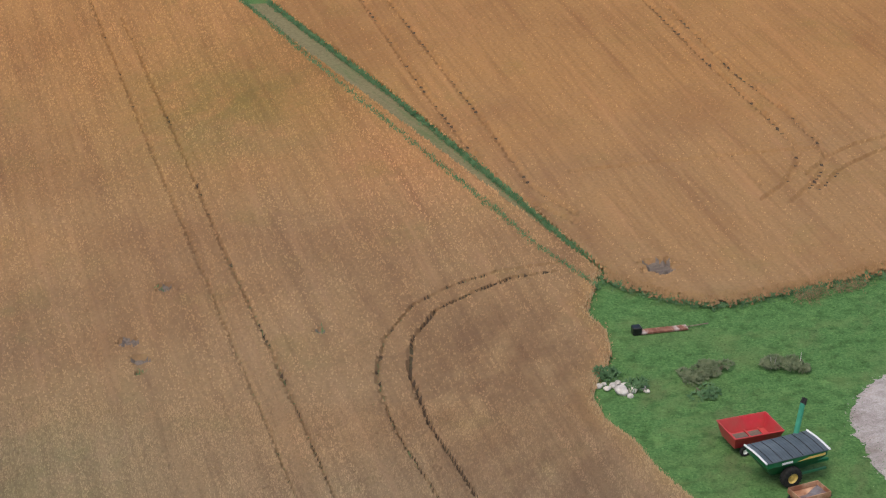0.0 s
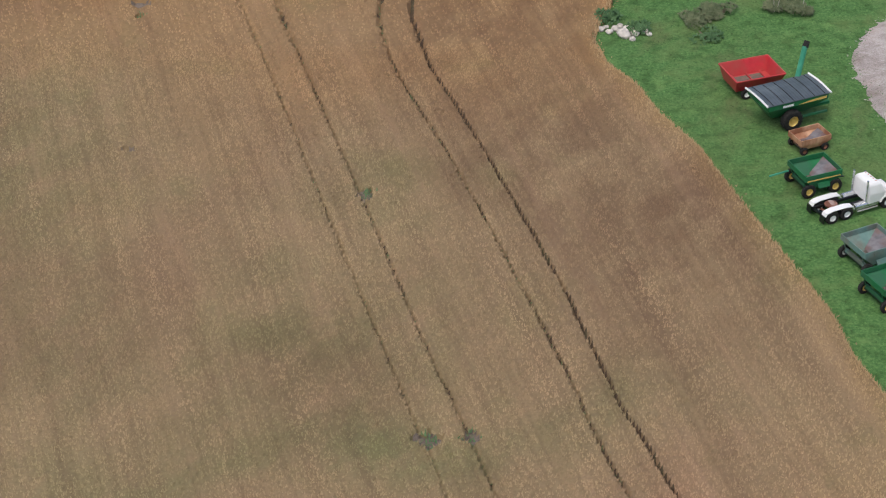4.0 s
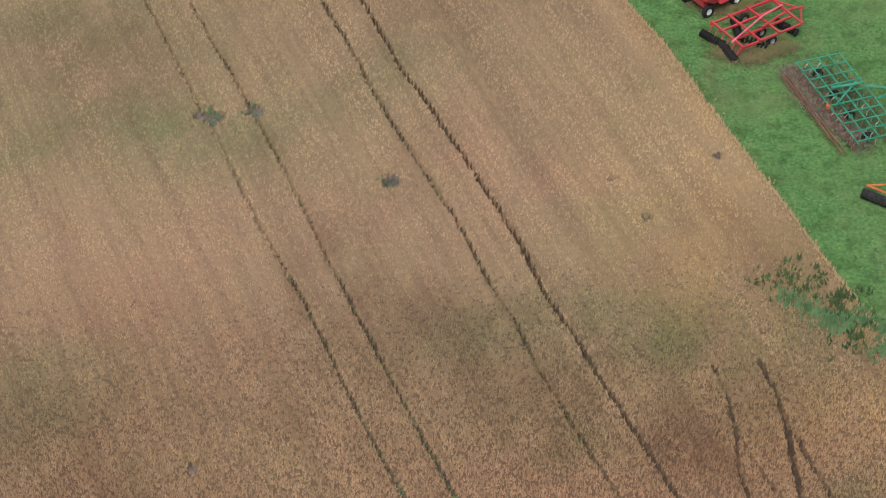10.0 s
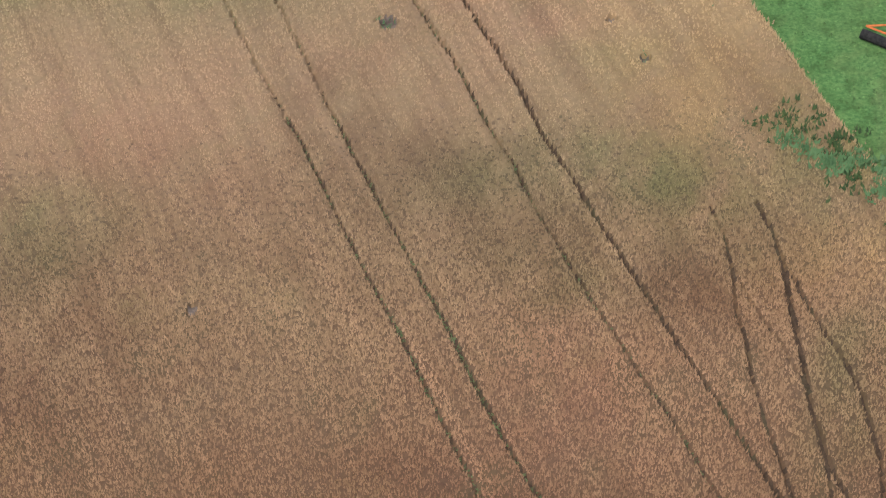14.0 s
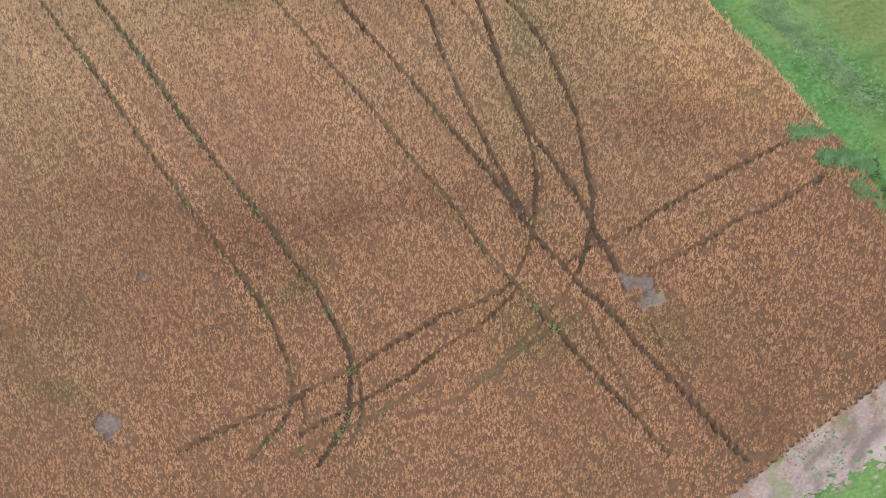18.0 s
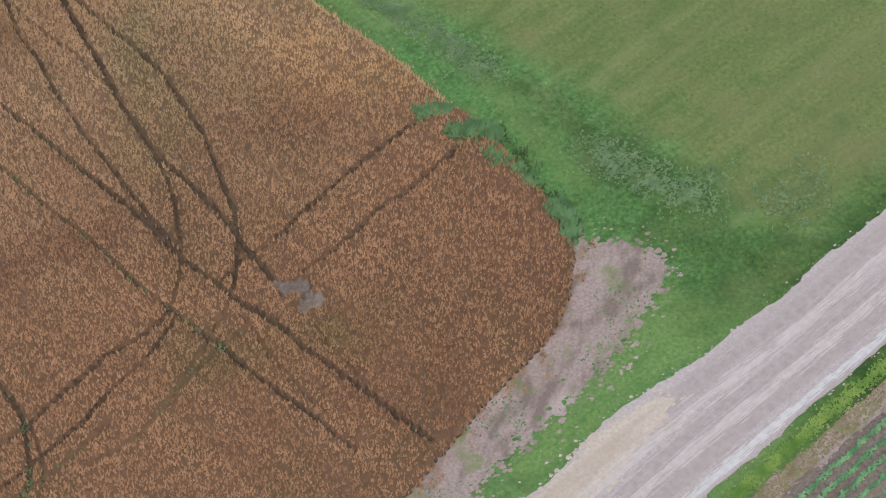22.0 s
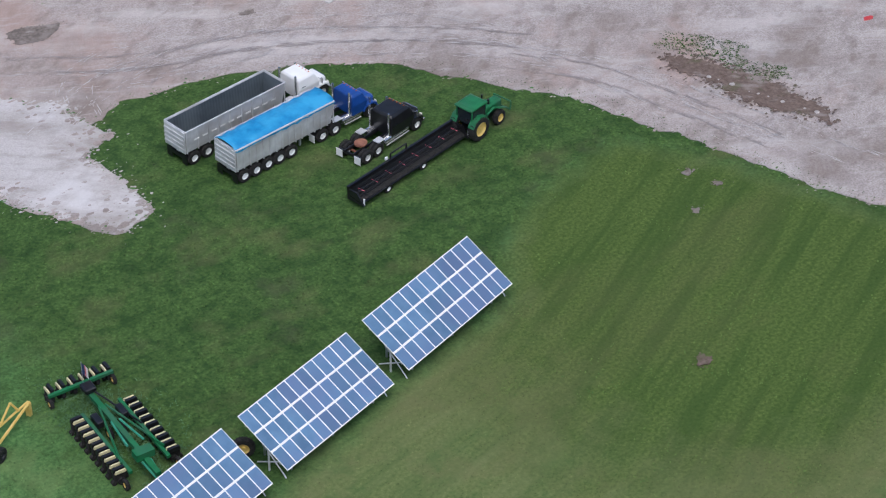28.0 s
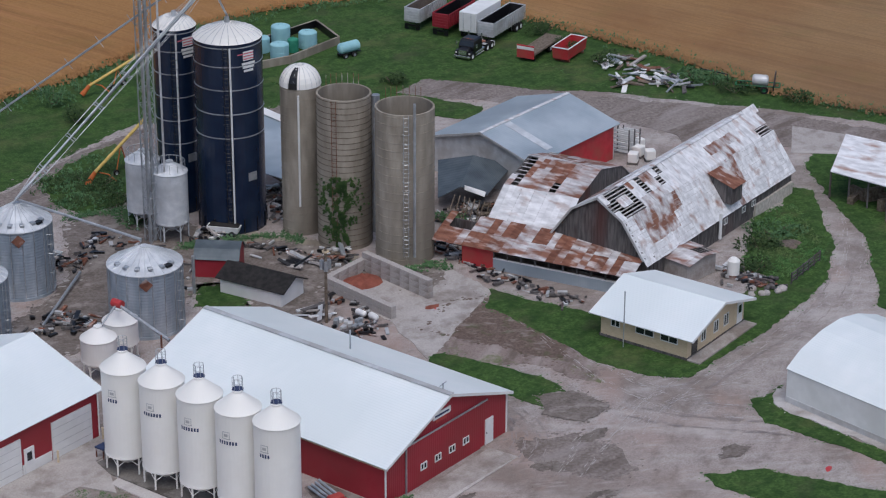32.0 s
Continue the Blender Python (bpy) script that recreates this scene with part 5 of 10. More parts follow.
weeds(along([(28.27, 94.95), (30.38, 94.71), (31.99, 93.63), (31.7, 89.68), (32.49, 87.87)], 0.4), 110, 0.75, 0.8, 17, "leaf", "dark weeds standing in the wheat")
weeds(along([(44.62, 61.03), (45.39, 59.36), (46.04, 57.56), (46.68, 56.65), (47.74, 55.42)], 0.4), 420, 0.6, 0.15, 55, "paleweed", "pale flowering weeds along the meadow", 0.05)
weeds(along([(40.3, 75.5), (41.39, 72.68), (42.1, 70.48), (42.9, 67)], 0.4), 420, 0.5, 0.15, 57, "paleweed", "pale flowering weeds along the meadow", 0.05)
weeds([(50.51, 53.34), (51.59, 52.97), (50.2, 54.5), (52, 54), (48.6, 56.5)], 160, 0.7, 0.14, 59, "paleweed", "pale flowering weeds along the meadow", 0.05)
weeds([q for g in RUTS if g[2] > 0.5 for q in along(near_stretch(g[3]), 0.5)], 2600, 0.09, 0.3, 61, "rutweed", wide=0.045, label="small green weeds along the wheel ruts")
weeds(along(DITCH_L, 0.5), 1500, 0.14, 0.6, 9, label="green weeds along the grass strip", wide=0.07)
weeds(along(DITCH_R, 0.5), 1500, 0.14, 0.5, 11, label="dark green weeds along the grass strip", wide=0.07)
weeds(along(UPPER[:6], 0.5), 2200, 0.6, 0.4, 13, label="green weeds along the far wheat", wide=0.055)
weeds([(30, 179.5), (31, 180.5), (33, 181.2), (34.5, 182)], 260, 0.6, 0.3, 63, "straw", "dry grass along the far wheat", 0.06)
weeds(along([(p[0] + 1.2, p[1] - 1.2) for p in UPPER[5:20]], 1.0), 1500, 1.0, 0.6, 15, "weed", "green growth along the far wheat")
weeds([(p[0], p[1]) for p in BARE if p[3]], 44, 0.34, 0.62, 19, label="small green weeds in the wheat", wide=0.06)
px_, py_ = sow([(142.37, 142.13), (151.88, 150.53), (156.75, 150.4), (152.85, 143.01), (149.29, 139), (143.62, 138.09)], (100, 190, 90, 190), 9.0, 23)
weeds(list(zip(px_.tolist(), py_.tolist())), 900, 0.2, 0.22, 24, "blade", label="rank green weeds in the paddock")
weeds(along([(104.84, 176.12), (109.63, 175), (113.34, 173.06), (114.27, 170.71)], 0.4) + along([(115.43, 163.4), (116.39, 159.55), (120.72, 159.43)], 0.5) + along([(99.46, 188.51), (104.34, 187.46), (104.28, 183.2)], 0.5) + along([(120.72, 159.43), (121.18, 157.52)], 0.6), 500, 0.4, 0.35, 27, label="weeds round the foot of the silos")
sheet("strip_path", DITCH_L[:4] + DITCH_R[:4][::-1], 0.12, "strip", "grassy strip between the two wheat fields", "grass strip", 1.0, 0.3, 35, 0.05)
for k, (c, r, q) in enumerate((((110.64, 125.74), 2.2, 0.3), ((104.56, 124.2), 1.6, 0.4), ((105.8, 118.08), 1.2, 0.3), ((104.69, 107.82), 0.8, 0.4), ((100.07, 110.8), 1.0, 0.3), ((102.09, 126.96), 1.0, 0.3),
                               ((76.83, 122.96), 0.7, 0.4), ((97.01, 123.93), 0.8, 0.4), ((63.5, 129.44), 2.4, 0.4), ((90.74, 124.62), 1.2, 0.5), ((117.7, 117.35), 2.0, 0.3), ((105.22, 123.33), 0.9, 0.4), ((104.88, 118.35), 1.1, 0.3),
                               ((88.3, 90.21), 0.45, 0.6), ((88.99, 88.08), 0.35, 0.6), ((86.22, 86.7), 0.35, 0.6), ((76.57, 75.68), 0.7, 0.5))):
    pts = [(c[0] + 0.75 * r * math.cos(a) * (1 + 0.3 * math.sin(3 * a + k)), c[1] + r * q * 1.2 * math.sin(a) * (1 + 0.3 * math.cos(2 * a + k))) for a in (2 * math.pi * i / 14 for i in range(14))]
    sheet("stain", pts, 0.072 + 0.001 * k, "bank" if k == 16 else "wet", "bare reddish dirt in the meadow" if k == 16 else "dark damp stain on the ground", "stain", 0.15, 0.3, 40 + k, 0.02, 14.0, 0.25)
PALE = [(53.1, 124.04), (58.08, 124.05), (60.66, 120.41), (61.61, 115.58), (58.86, 114.47), (59.42, 110.93), (59.1, 107.24), (56.57, 106.22), (54.93, 108.48), (52.4, 113.8), (49.96, 118.07)]
sheet("pale_gravel", PALE, 0.066, "pale", "pale damp gravel at the end of the yard", "gravel", 0.3, 0.6, 61, 0.05, 16.0, 0.6)
bitten("gravel_crumbs", PALE, 0.071, "gravel", "darker gravel breaking up the pale patch", 22.0, 1.4, 13)
bitten("grass_crumbs", PALE, 0.079, "grass", "grass creeping over the pale gravel", 5.0, 0.4, 14)
sheet("dirt_bank", [(96.29, 101.15), (97.95, 99.01), (99.53, 95.19), (100.71, 90.04), (100.3, 89.11), (98.05, 92.04), (96.78, 95.54), (95.71, 99.37)], 0.12, "bank", "dark brown dirt bank with rubble", "dirt", 0.25, 0.7, 63, 0.1, 40.0, 0.7)

sheet("trodden_dirt", [(105.05, 128.95), (106.97, 127.5), (109.45, 127.06), (110.73, 123.17), (110.02, 119.72), (106.85, 119.32), (105.44, 122.26), (104.13, 124.7)], 0.064, "lane", "brown packed dirt worn through the yard gravel", "dirt", 0.3, 0.6, 90, 0.03, 9.0, 0.9)
sheet("lane_dirt", [(131.41, 202.21), (143.69, 203.04), (150.7, 200.12), (156.24, 193.23), (161.26, 184.99), (168.79, 175.41), (174.15, 168.17), (178.78, 159.04), (179.93, 154.5), (174.01, 149.09), (172.04, 157.98), (166.52, 162.1), (158.28, 160.84), (156.48, 162.18), (160.67, 170.92), (157.5, 180.59), (151.17, 190.74), (141.59, 200.09), (135.72, 200.08), (114.72, 195.3), (107.17, 193.41), (98.86, 190.69), (90.79, 189.93), (93.96, 196.09), (105.57, 201.74), (116.76, 205.33)], 0.082, "lane", "brown packed dirt lane behind the barn", "dirt lane", 0.5, 0.6, 64, 0.05, 6.0, 0.8)
scuffs("wheel_marks", [
    [(130.83, 113.96), (128.36, 120.72), (124.69, 125.35), (120.36, 127.34), (112.52, 125.9), (104.43, 121.72)], [(129.06, 112.3), (125.53, 119.14), (120.84, 123.88), (118.48, 130.01), (119.2, 138.65), (120.4, 146.12), (120.58, 151.85)],
    [(163.55, 151.28), (155.86, 141.25), (145.62, 133.11), (136.27, 129.97), (127.91, 129.43), (119.99, 127.61), (111.03, 123.51)], [(135.48, 129.18), (127.2, 127.33), (122.09, 128.58), (120.48, 133.68), (120.22, 140.61)],
    [(58.74, 125.25), (65.08, 121.34), (72.43, 118.86), (79.33, 115.44), (86.77, 109.39), (92.58, 101.47), (95.36, 93.41), (98.62, 82.89)], [(56.91, 117.52), (63.47, 120.83), (70.96, 122.21), (78.12, 120.47), (87.01, 112.84), (91.36, 105.93)], [(72.04, 123.21), (68.74, 122.98), (65.56, 123.6), (62.28, 121.73), (60.79, 117.02)],
    [(83.47, 114.59), (89.2, 109.36), (91.67, 100.42), (93, 93.54), (94.27, 86.96)], [(64.92, 121.23), (72.46, 119.08), (81.09, 118.06), (91.72, 115.8), (98.71, 108.6)]], 0.2, 2.4, "chalk", "pale wheel marks curving across the gravel yard", 0.092, (0.3, 1.4), (0.02, 0.06), 5, 1.9)
scuffs("wheel_marks", [
    [(107.19, 132.3), (107.05, 130), (105.46, 127.69), (102.88, 126.21)], [(108.2, 132.14), (107.76, 129.47), (106.15, 127.17), (103.17, 124.87)],
    [(127.69, 111.01), (123.12, 117.95), (117.73, 123.78), (115.06, 128.83)], [(153.55, 142.98), (149.18, 136.57), (140.25, 131.25), (131.28, 129.59), (122.5, 127)],
    [(59.76, 127.09), (67.68, 122), (75.14, 119.5), (83.47, 114.59), (90.51, 107.92)], [(87.41, 107.12), (91.07, 102.61), (93.08, 96.38), (95.59, 88.34)], [(74.82, 121.11), (70.49, 120.77), (67.25, 120.57), (64.55, 118.32)]], 0.12, 3, "roaddark", "darker wheel marks curving across the gravel yard", 0.092, (0.4, 1.6), (0.03, 0.1), 6, 1.8)
sheet("trodden_dirt", [(98.37, 187.62), (104.62, 189.01), (108.44, 180.94), (107.74, 173.96), (112.14, 173.13), (114.35, 169.01), (117.28, 160.76), (120.93, 159.28), (119.27, 155.86), (115.82, 155.42), (115.63, 159.35), (113.08, 163.59), (106.02, 156.89), (102.42, 156.74), (101.36, 160.38), (104.85, 166.66), (101, 168.02), (95.93, 164.45), (89.77, 163.43), (84.23, 162.17), (80.88, 164.68), (79.89, 170.83), (86.62, 171.42), (94.06, 177.82)], 0.1, "wet", "dark trodden dirt round the silos and bins", "dirt", 0.3, 0.6, 71, 0.1, 8.0, 0.7)
bitten("slab_crumbs", [(98.37, 187.62), (104.62, 189.01), (108.44, 180.94), (107.74, 173.96), (112.14, 173.13), (114.35, 169.01), (117.28, 160.76), (120.93, 159.28), (119.27, 155.86), (115.82, 155.42), (115.63, 159.35), (113.08, 163.59), (106.02, 156.89), (102.42, 156.74), (101.36, 160.38), (104.85, 166.66), (101, 168.02), (95.93, 164.45), (89.77, 163.43), (84.23, 162.17), (80.88, 164.68), (79.89, 170.83), (86.62, 171.42), (94.06, 177.82)], 0.11, "concrete", "worn concrete showing through the dirt", 7.0, 1.0, 72)
d_ = Vector((1, 0.236, 0)).normalized()
VERGE = [(38.6 + d_.x * q, 40.75 + d_.y * q) for q in range(-90, 160, 2)]
sheet("straw_strip", VERGE + [(x + 0.25, y - 0.85) for x, y in VERGE[::-1]], 0.034, "dirt", "dry straw and dirt along the rim of the row crop", "dry grass", 0.3, 0.25, 66, 0.02, 14.0, 0.3)
rng_ = np.random.default_rng(3)
vx_, vy_ = np.array(along(VERGE[40:85], 0.012)).T
vo_ = rng_.uniform(-0.75, 0.05, vx_.size)
tufts("straw_tufts", "straw", vx_ - d_.y * vo_, vy_ + d_.x * vo_, 0.03, 0.1, 0.06, 0.12, 98, "dry pale straw along the rim of the row crop", "dry grass", 1, 0.5)
vo_ = 0.55 + rng_.normal(0, 0.16, vx_.size)
tufts("grass_tufts", "vergegrass", vx_ - d_.y * vo_, vy_ + d_.x * vo_, 0.02, 0.22, 0.05, 0.14, 99, "bright green grass tufts along the road", "grass", 2, 0.5, 0.06)

# low row crop across the road
px_, py_ = [], []
for row in range(26):
    n_ = 560
    s_ = np.linspace(-14, 34, n_) + rng_.normal(0, 0.02, n_)
    ok_ = (rng_.random(n_) > (0.02 if row < 4 else 0.06)) & (wobble(s_, 0 * s_ + row * 0.7, 0.5, 20) > (0.02 if row < 4 else 0.17))
    off = -0.6 * row
    px_.append((40.25 + d_.x * s_ - d_.y * off + rng_.normal(0, 0.035, n_))[ok_])
    py_.append((39.68 + d_.y * s_ + d_.x * off + rng_.normal(0, 0.035, n_))[ok_])
tufts("row_crop", "crop", np.concatenate(px_), np.concatenate(py_), 0.02, 0.22, 0.085, 0.12, 4, "rows of small green crop plants on brown soil", "crop", 3, 0.5, 0.045)

# rough ground inside the concrete walk, mud and weeds at the rims of the yard
sheet("rubble_ground", [(82.9, 125.2), (83.6, 122.4), (90.3, 124.2), (93.1, 125.4), (91.4, 126.5), (90.6, 128.6), (89.7, 132.0), (88.11, 132.46), (86.95, 128.06), (86.85, 126.9)], 0.1, "wet", "dark rubbly ground between the tank pad and the shed", "dirt", 0.3, 0.15, 81, 0.05)
weeds([(87.2, 129.0), (87.35, 127.69), (88.32, 127.27), (88.65, 128.82), (92.16, 125.7), (92.6, 126.0)], 240, 0.4, 0.3, 82, label="weeds between the shed and the tank pad")
weeds([(66.82, 139.7), (68.27, 140.3), (69.83, 140.5), (64.87, 135.99), (65.64, 134.93), (66.41, 133.87), (74.64, 141.5), (75.48, 140.3), (76.23, 139.5)], 220, 0.55, 0.07, 84, "blade", "grass tufts at the rim of the concrete apron", 0.04)
sheet("mud", [(111.42, 133.65), (114.9, 132.2), (115.08, 129.03), (111.52, 127.81), (109.9, 131.08)], 0.118, "wet", "dark mud between the grass patches", "mud", 0.3, 0.5, 85, 0.05, 16.0, 0.5)

sheet("mud", [(112.16, 149.62), (117.0, 152.06), (119.87, 150.94), (122.37, 148.78), (121.8, 140.86), (117.58, 137.6), (115.51, 140.09), (114.85, 143.03), (112.87, 145.89)], 0.094, "bank", "dark brown trodden dirt between the barn and the yard", "mud", 0.3, 0.5, 88, 0.05, 12.0, 0.8)
island([(101.9, 197.34), (106.17, 200.9), (113.0, 203.3), (111.48, 197.71), (105.7, 188.6), (101.5, 188.9), (100.3, 193.34)], 0.115, seed=12)
weeds([(102.78, 196.69), (104.83, 197.01), (104.69, 193.44), (106.73, 193.73), (102.39, 191.56), (109.44, 197.32)], 420, 1.0, 0.5, 86, "leaf", "dark weeds round the yellow augers")
weeds([(102.78, 196.69), (104.83, 197.01), (104.69, 193.44), (106.73, 193.73), (102.39, 191.56), (109.44, 199.32)], 420, 1.2, 0.45, 87, "weed", "rank green weeds round the yellow augers")

# ---- farm buildings ----


def roofed(name, m, length, outline, walls, roof, label, over=0.4, thick=0.08, gable=None, gable_over=0.4, trim=None, sheets=0.0, category="building", skip=()):
    """A building whose gable stands along x and whose ridge runs along y; outline: (x, z) of the roof from eave to eave."""
    ob = thing(name, m, label, category)
    (xa, za), (xb, zb) = outline[0], outline[-1]
    t = 0.15
    part("side_wall", box(B(), xa, xa + t, t, length - t, 0, za), walls, ob)
    part("side_wall", box(B(), xb - t, xb, t, length - t, 0, zb), walls, ob)
    for y0 in (0, length - t):
        part("gable_wall", prism(B(), [(xa, 0), (xb, 0)] + [(x, z) for x, z in outline[::-1]], y0, y0 + t), gable or walls, ob)
    for k, ((x0, z0), (x1, z1)) in enumerate(zip(outline, outline[1:])):
        d = Vector((x1 - x0, 0, z1 - z0)).normalized()
        a = Vector((x0, 0, z0 + thick)) - (d * over if k == 0 else d * 0)
        b = Vector((x1, 0, z1 + thick)) + (d * over if k == len(outline) - 2 else d * 0)
        y0, y1 = -gable_over, length + gable_over
        if roof is None:
            continue
        if sheets:
            n = int((y1 - y0) / sheets)
            base = None
            for i in range(n):
                if (k, i) in skip:
                    continue
                w = (y1 - y0) / n
                if base is None:
                    base = part("roof_sheet", slab(B(), [(a.x, 0, a.z), (b.x, 0, b.z), (b.x, w - 0.02, b.z), (a.x, w - 0.02, a.z)], thick * 0.5), roof, ob, at=pose(0, y0 + i * w, 0))
                else:
                    again(base, pose(0, y0 + i * w, 0.02 * random.random()))
            pur = None
            for i in range(5):
                c = a.lerp(b, (i + 0.5) / 5)
                part("purlin", box(B(), c.x - 0.05, c.x + 0.05, y0 + 0.2, y1 - 0.2, c.z - 0.16, c.z - 0.06), "wood", ob)
        else:
            part("roof_slope", slab(B(), [(a.x, y0, a.z), (b.x, y0, b.z), (b.x, y1, b.z), (a.x, y1, a.z)], thick), roof, ob)
        if trim:
            for yy in (y0 - 0.03, y1 + 0.003):
                part("rake_trim", slab(B(), [(a.x, yy, a.z + 0.02), (b.x, yy, b.z + 0.02), (b.x, yy + 0.03, b.z + 0.02), (a.x, yy + 0.03, a.z + 0.02)], 0.22), trim, ob)
    return ob


def window(parent, x0, x1, z0, z1, y, frame_mat="whitepaint", axis="x", out=-1):
    """A window in a wall along x (at y) or along y (at x = y), looking out along -y or -x."""
    f = B()
    w = 0.07
    for a0, a1, c0, c1 in ((x0, x1, z0, z0 + w), (x0, x1, z1 - w, z1), (x0, x0 + w, z0 + w, z1 - w), (x1 - w, x1, z0 + w, z1 - w), ((x0 + x1) / 2 - w / 2, (x0 + x1) / 2 + w / 2, z0 + w, z1 - w)):
        if axis == "x":
            box(f, a0, a1, min(y, y + out * 0.06), max(y, y + out * 0.06), c0, c1)
        else:
            box(f, min(y, y + out * 0.06), max(y, y + out * 0.06), a0, a1, c0, c1)
    fr = part("window", f, frame_mat, parent)
    g = B()
    e = y + out * 0.015
    if axis == "x":
        box(g, x0 + w, x1 - w, min(y, e), max(y, e), z0 + w, z1 - w)
    else:
        box(g, min(y, e), max(y, e), x0 + w, x1 - w, z0 + w, z1 - w)
    part("pane", g, "glass", fr)
    return fr


# machine shed with red siding
SA, SB = (91.32, 126.6), (105.68, 130.39)
SW = math.dist(SA, SB)
shed = roofed("machine_shed", site(SA, SB), 24.3, [(0, 3.4), (SW / 2, 6.3), (SW, 3.6)], "redwall", "whiteroof", "large red metal machine shed with a white ribbed roof", trim="whitepaint")
part("corner_trim", box(B(), -0.06, 0.1, -0.06, 0.0, 0, 3.4), "whitepaint", shed)
part("corner_trim", box(B(), SW - 0.1, SW + 0.06, -0.06, 0.0, 0, 3.5), "whitepaint", shed)
part("fascia", box(B(), -0.06, -0.003, 0, 24.3, 2.95, 3.35), "tan", shed, "tan metal fascia under the eave")
dr = part("sliding_door", box(B(), 2.4, 11.4, -0.12, -0.03, 0.05, 3.9), "redwall", shed, "wide red sliding door with a dark track")
part("door_track", box(B(), 2.2, 12.2, -0.2, -0.122, 3.92, 4.05), "steel", dr)
part("door_edge", box(B(), 2.3, 2.398, -0.16, -0.03, 0.0, 3.9), "steel", dr)
for k in range(4):
    window(shed, 4.0 + 1.72 * k, 4.75 + 1.72 * k, 1.25, 1.85, -0.12)
wd = part("side_door", box(B(), 12.1, 13.1, -0.08, -0.003, 0.05, 2.2), "whitepaint", shed, "white entrance door")
part("door_handle", box(B(), 12.2, 12.26, -0.13, -0.082, 1.0, 1.1), "black", wd)
sg = part("sign_board", box(B(), 5.6, 7.7, -0.09, -0.01, 4.75, 5.25), "whitepaint", shed, "white sign board under the gable peak")
part("lettering", box(B(), 5.8, 7.5, -0.1, -0.092, 4.92, 5.08), "signblue", sg)
part("sign_board", box(B(), 5.9, 7.2, -0.09, -0.01, 4.45, 4.68), "red", shed, "small red sign board")
ant = part("roof_vent", cyl(B(), (SW / 2 + 0.2, 0.6, 6.25), (SW / 2 + 0.2, 0.6, 6.9), 0.05), "steel", shed)
part("cross_bar", tube(B(), [(SW / 2 - 0.2, 0.6, 6.8), (SW / 2 + 0.6, 0.6, 6.9)], 0.03), "steel", ant)
part("roof_pipe", cyl(B(), (SW / 2 + 3, 12, 5.0), (SW / 2 + 3, 12, 6.9), 0.07), "steel", shed)
part("ridge_cap", slab(B(), [(SW / 2 - 0.25, -0.4, 6.42), (SW / 2 + 0.25, -0.4, 6.42), (SW / 2 + 0.25, 24.7, 6.42), (SW / 2 - 0.25, 24.7, 6.42)], 0.06), "alu", shed)

# second red shed with garage doors
GA, GB = (80.08, 148.8), (69.77, 145.92)
gd = (GA[0] - GB[0]) / math.dist(GA, GB), (GA[1] - GB[1]) / math.dist(GA, GB)
gshed = roofed("garage_shed", site(GA, (GA[0] - gd[1], GA[1] + gd[0])), 26, [(0, 4.1), (7.2, 6.6), (14.4, 4.1)], "redwall", "whiteroof", "red metal shed with a white roof and white garage doors", trim="whitepaint")
for y0, y1 in ((0.8, 5.0), (8.2, 12.6), (15, 19.4)):
    gdoor = part("garage_door", box(B(), -0.1, -0.003, y0, y1, 0.05, 3.2), "whitepaint", gshed, "white sectional garage door")
    for zz in (0.65, 1.3, 1.95, 2.6):
        part("door_seam", box(B(), -0.115, -0.102, y0, y1, zz, zz + 0.03), "alu", gdoor)
part("wainscot", box(B(), -0.06, -0.003, 5.1, 8.1, 0, 0.9), "whitepaint", gshed)
ed = part("entry_door", box(B(), -0.1, -0.003, 6.9, 7.9, 0.05, 2.15), "whitepaint", gshed, "white entry door with a dark pane")
part("pane", box(B(), -0.115, -0.102, 7.15, 7.65, 1.1, 1.8), "glass", ed)
for yy in (0.3, 5.1):
    part("bollard", cyl(B(), (-0.7, yy, 0), (-0.7, yy, 1.1), 0.09), "tan", gshed)
part("downpipe", cyl(B(), (-0.12, 0.1, 0), (-0.12, 0.1, 4.0), 0.06), "whitepaint", gshed)

# office
OA, OB = (125.48, 131.25), (134.59, 134.06)
OW = math.dist(OA, OB)
office = roofed("farm_office", site(OA, OB), 8.4, [(0, 2.35), (OW / 2, 3.75), (OW, 2.35)], "tan", "whiteroof", "small tan brick office with a white metal roof", over=0.7, gable_over=0.8, trim="whitepaint")
part("plinth", box(B(), -0.08, OW + 0.08, -0.08, 8.5, 0, 0.3), "wood", office, "dark brown plinth")
for x0, x1, z0 in ((2.2, 3.0, 0.9), (4.3, 5.1, 0.9), (6.0, 6.8, 0.9)):
    window(office, x0, x1, z0, 2.0, -0.003)
od = part("entry_door", box(B(), 8.3, 9.2, -0.06, -0.004, 0.3, 2.2), "whitepaint", office, "white entry door")
part("pane", box(B(), 8.5, 9.0, -0.07, -0.062, 1.2, 1.9), "glass", od)
part("door", box(B(), 0.7, 1.6, -0.06, -0.004, 0.3, 2.2), "glass", office, "dark glazed door")
for y0, y1 in ((0.9, 2.6), (3.2, 5.0), (6.5, 7.4)):
    window(office, y0, y1, 1.25, 1.95, -0.003, axis="y")
part("step_slab", box(B(), -0.1, OW, -1.3, -0.09, 0.1, 0.22), "concrete", office, "concrete walk along the gable")
part("flag_pole", cyl(B(), (-0.9, 5.6, 0), (-0.9, 5.6, 5.2), 0.05), "steel", office)

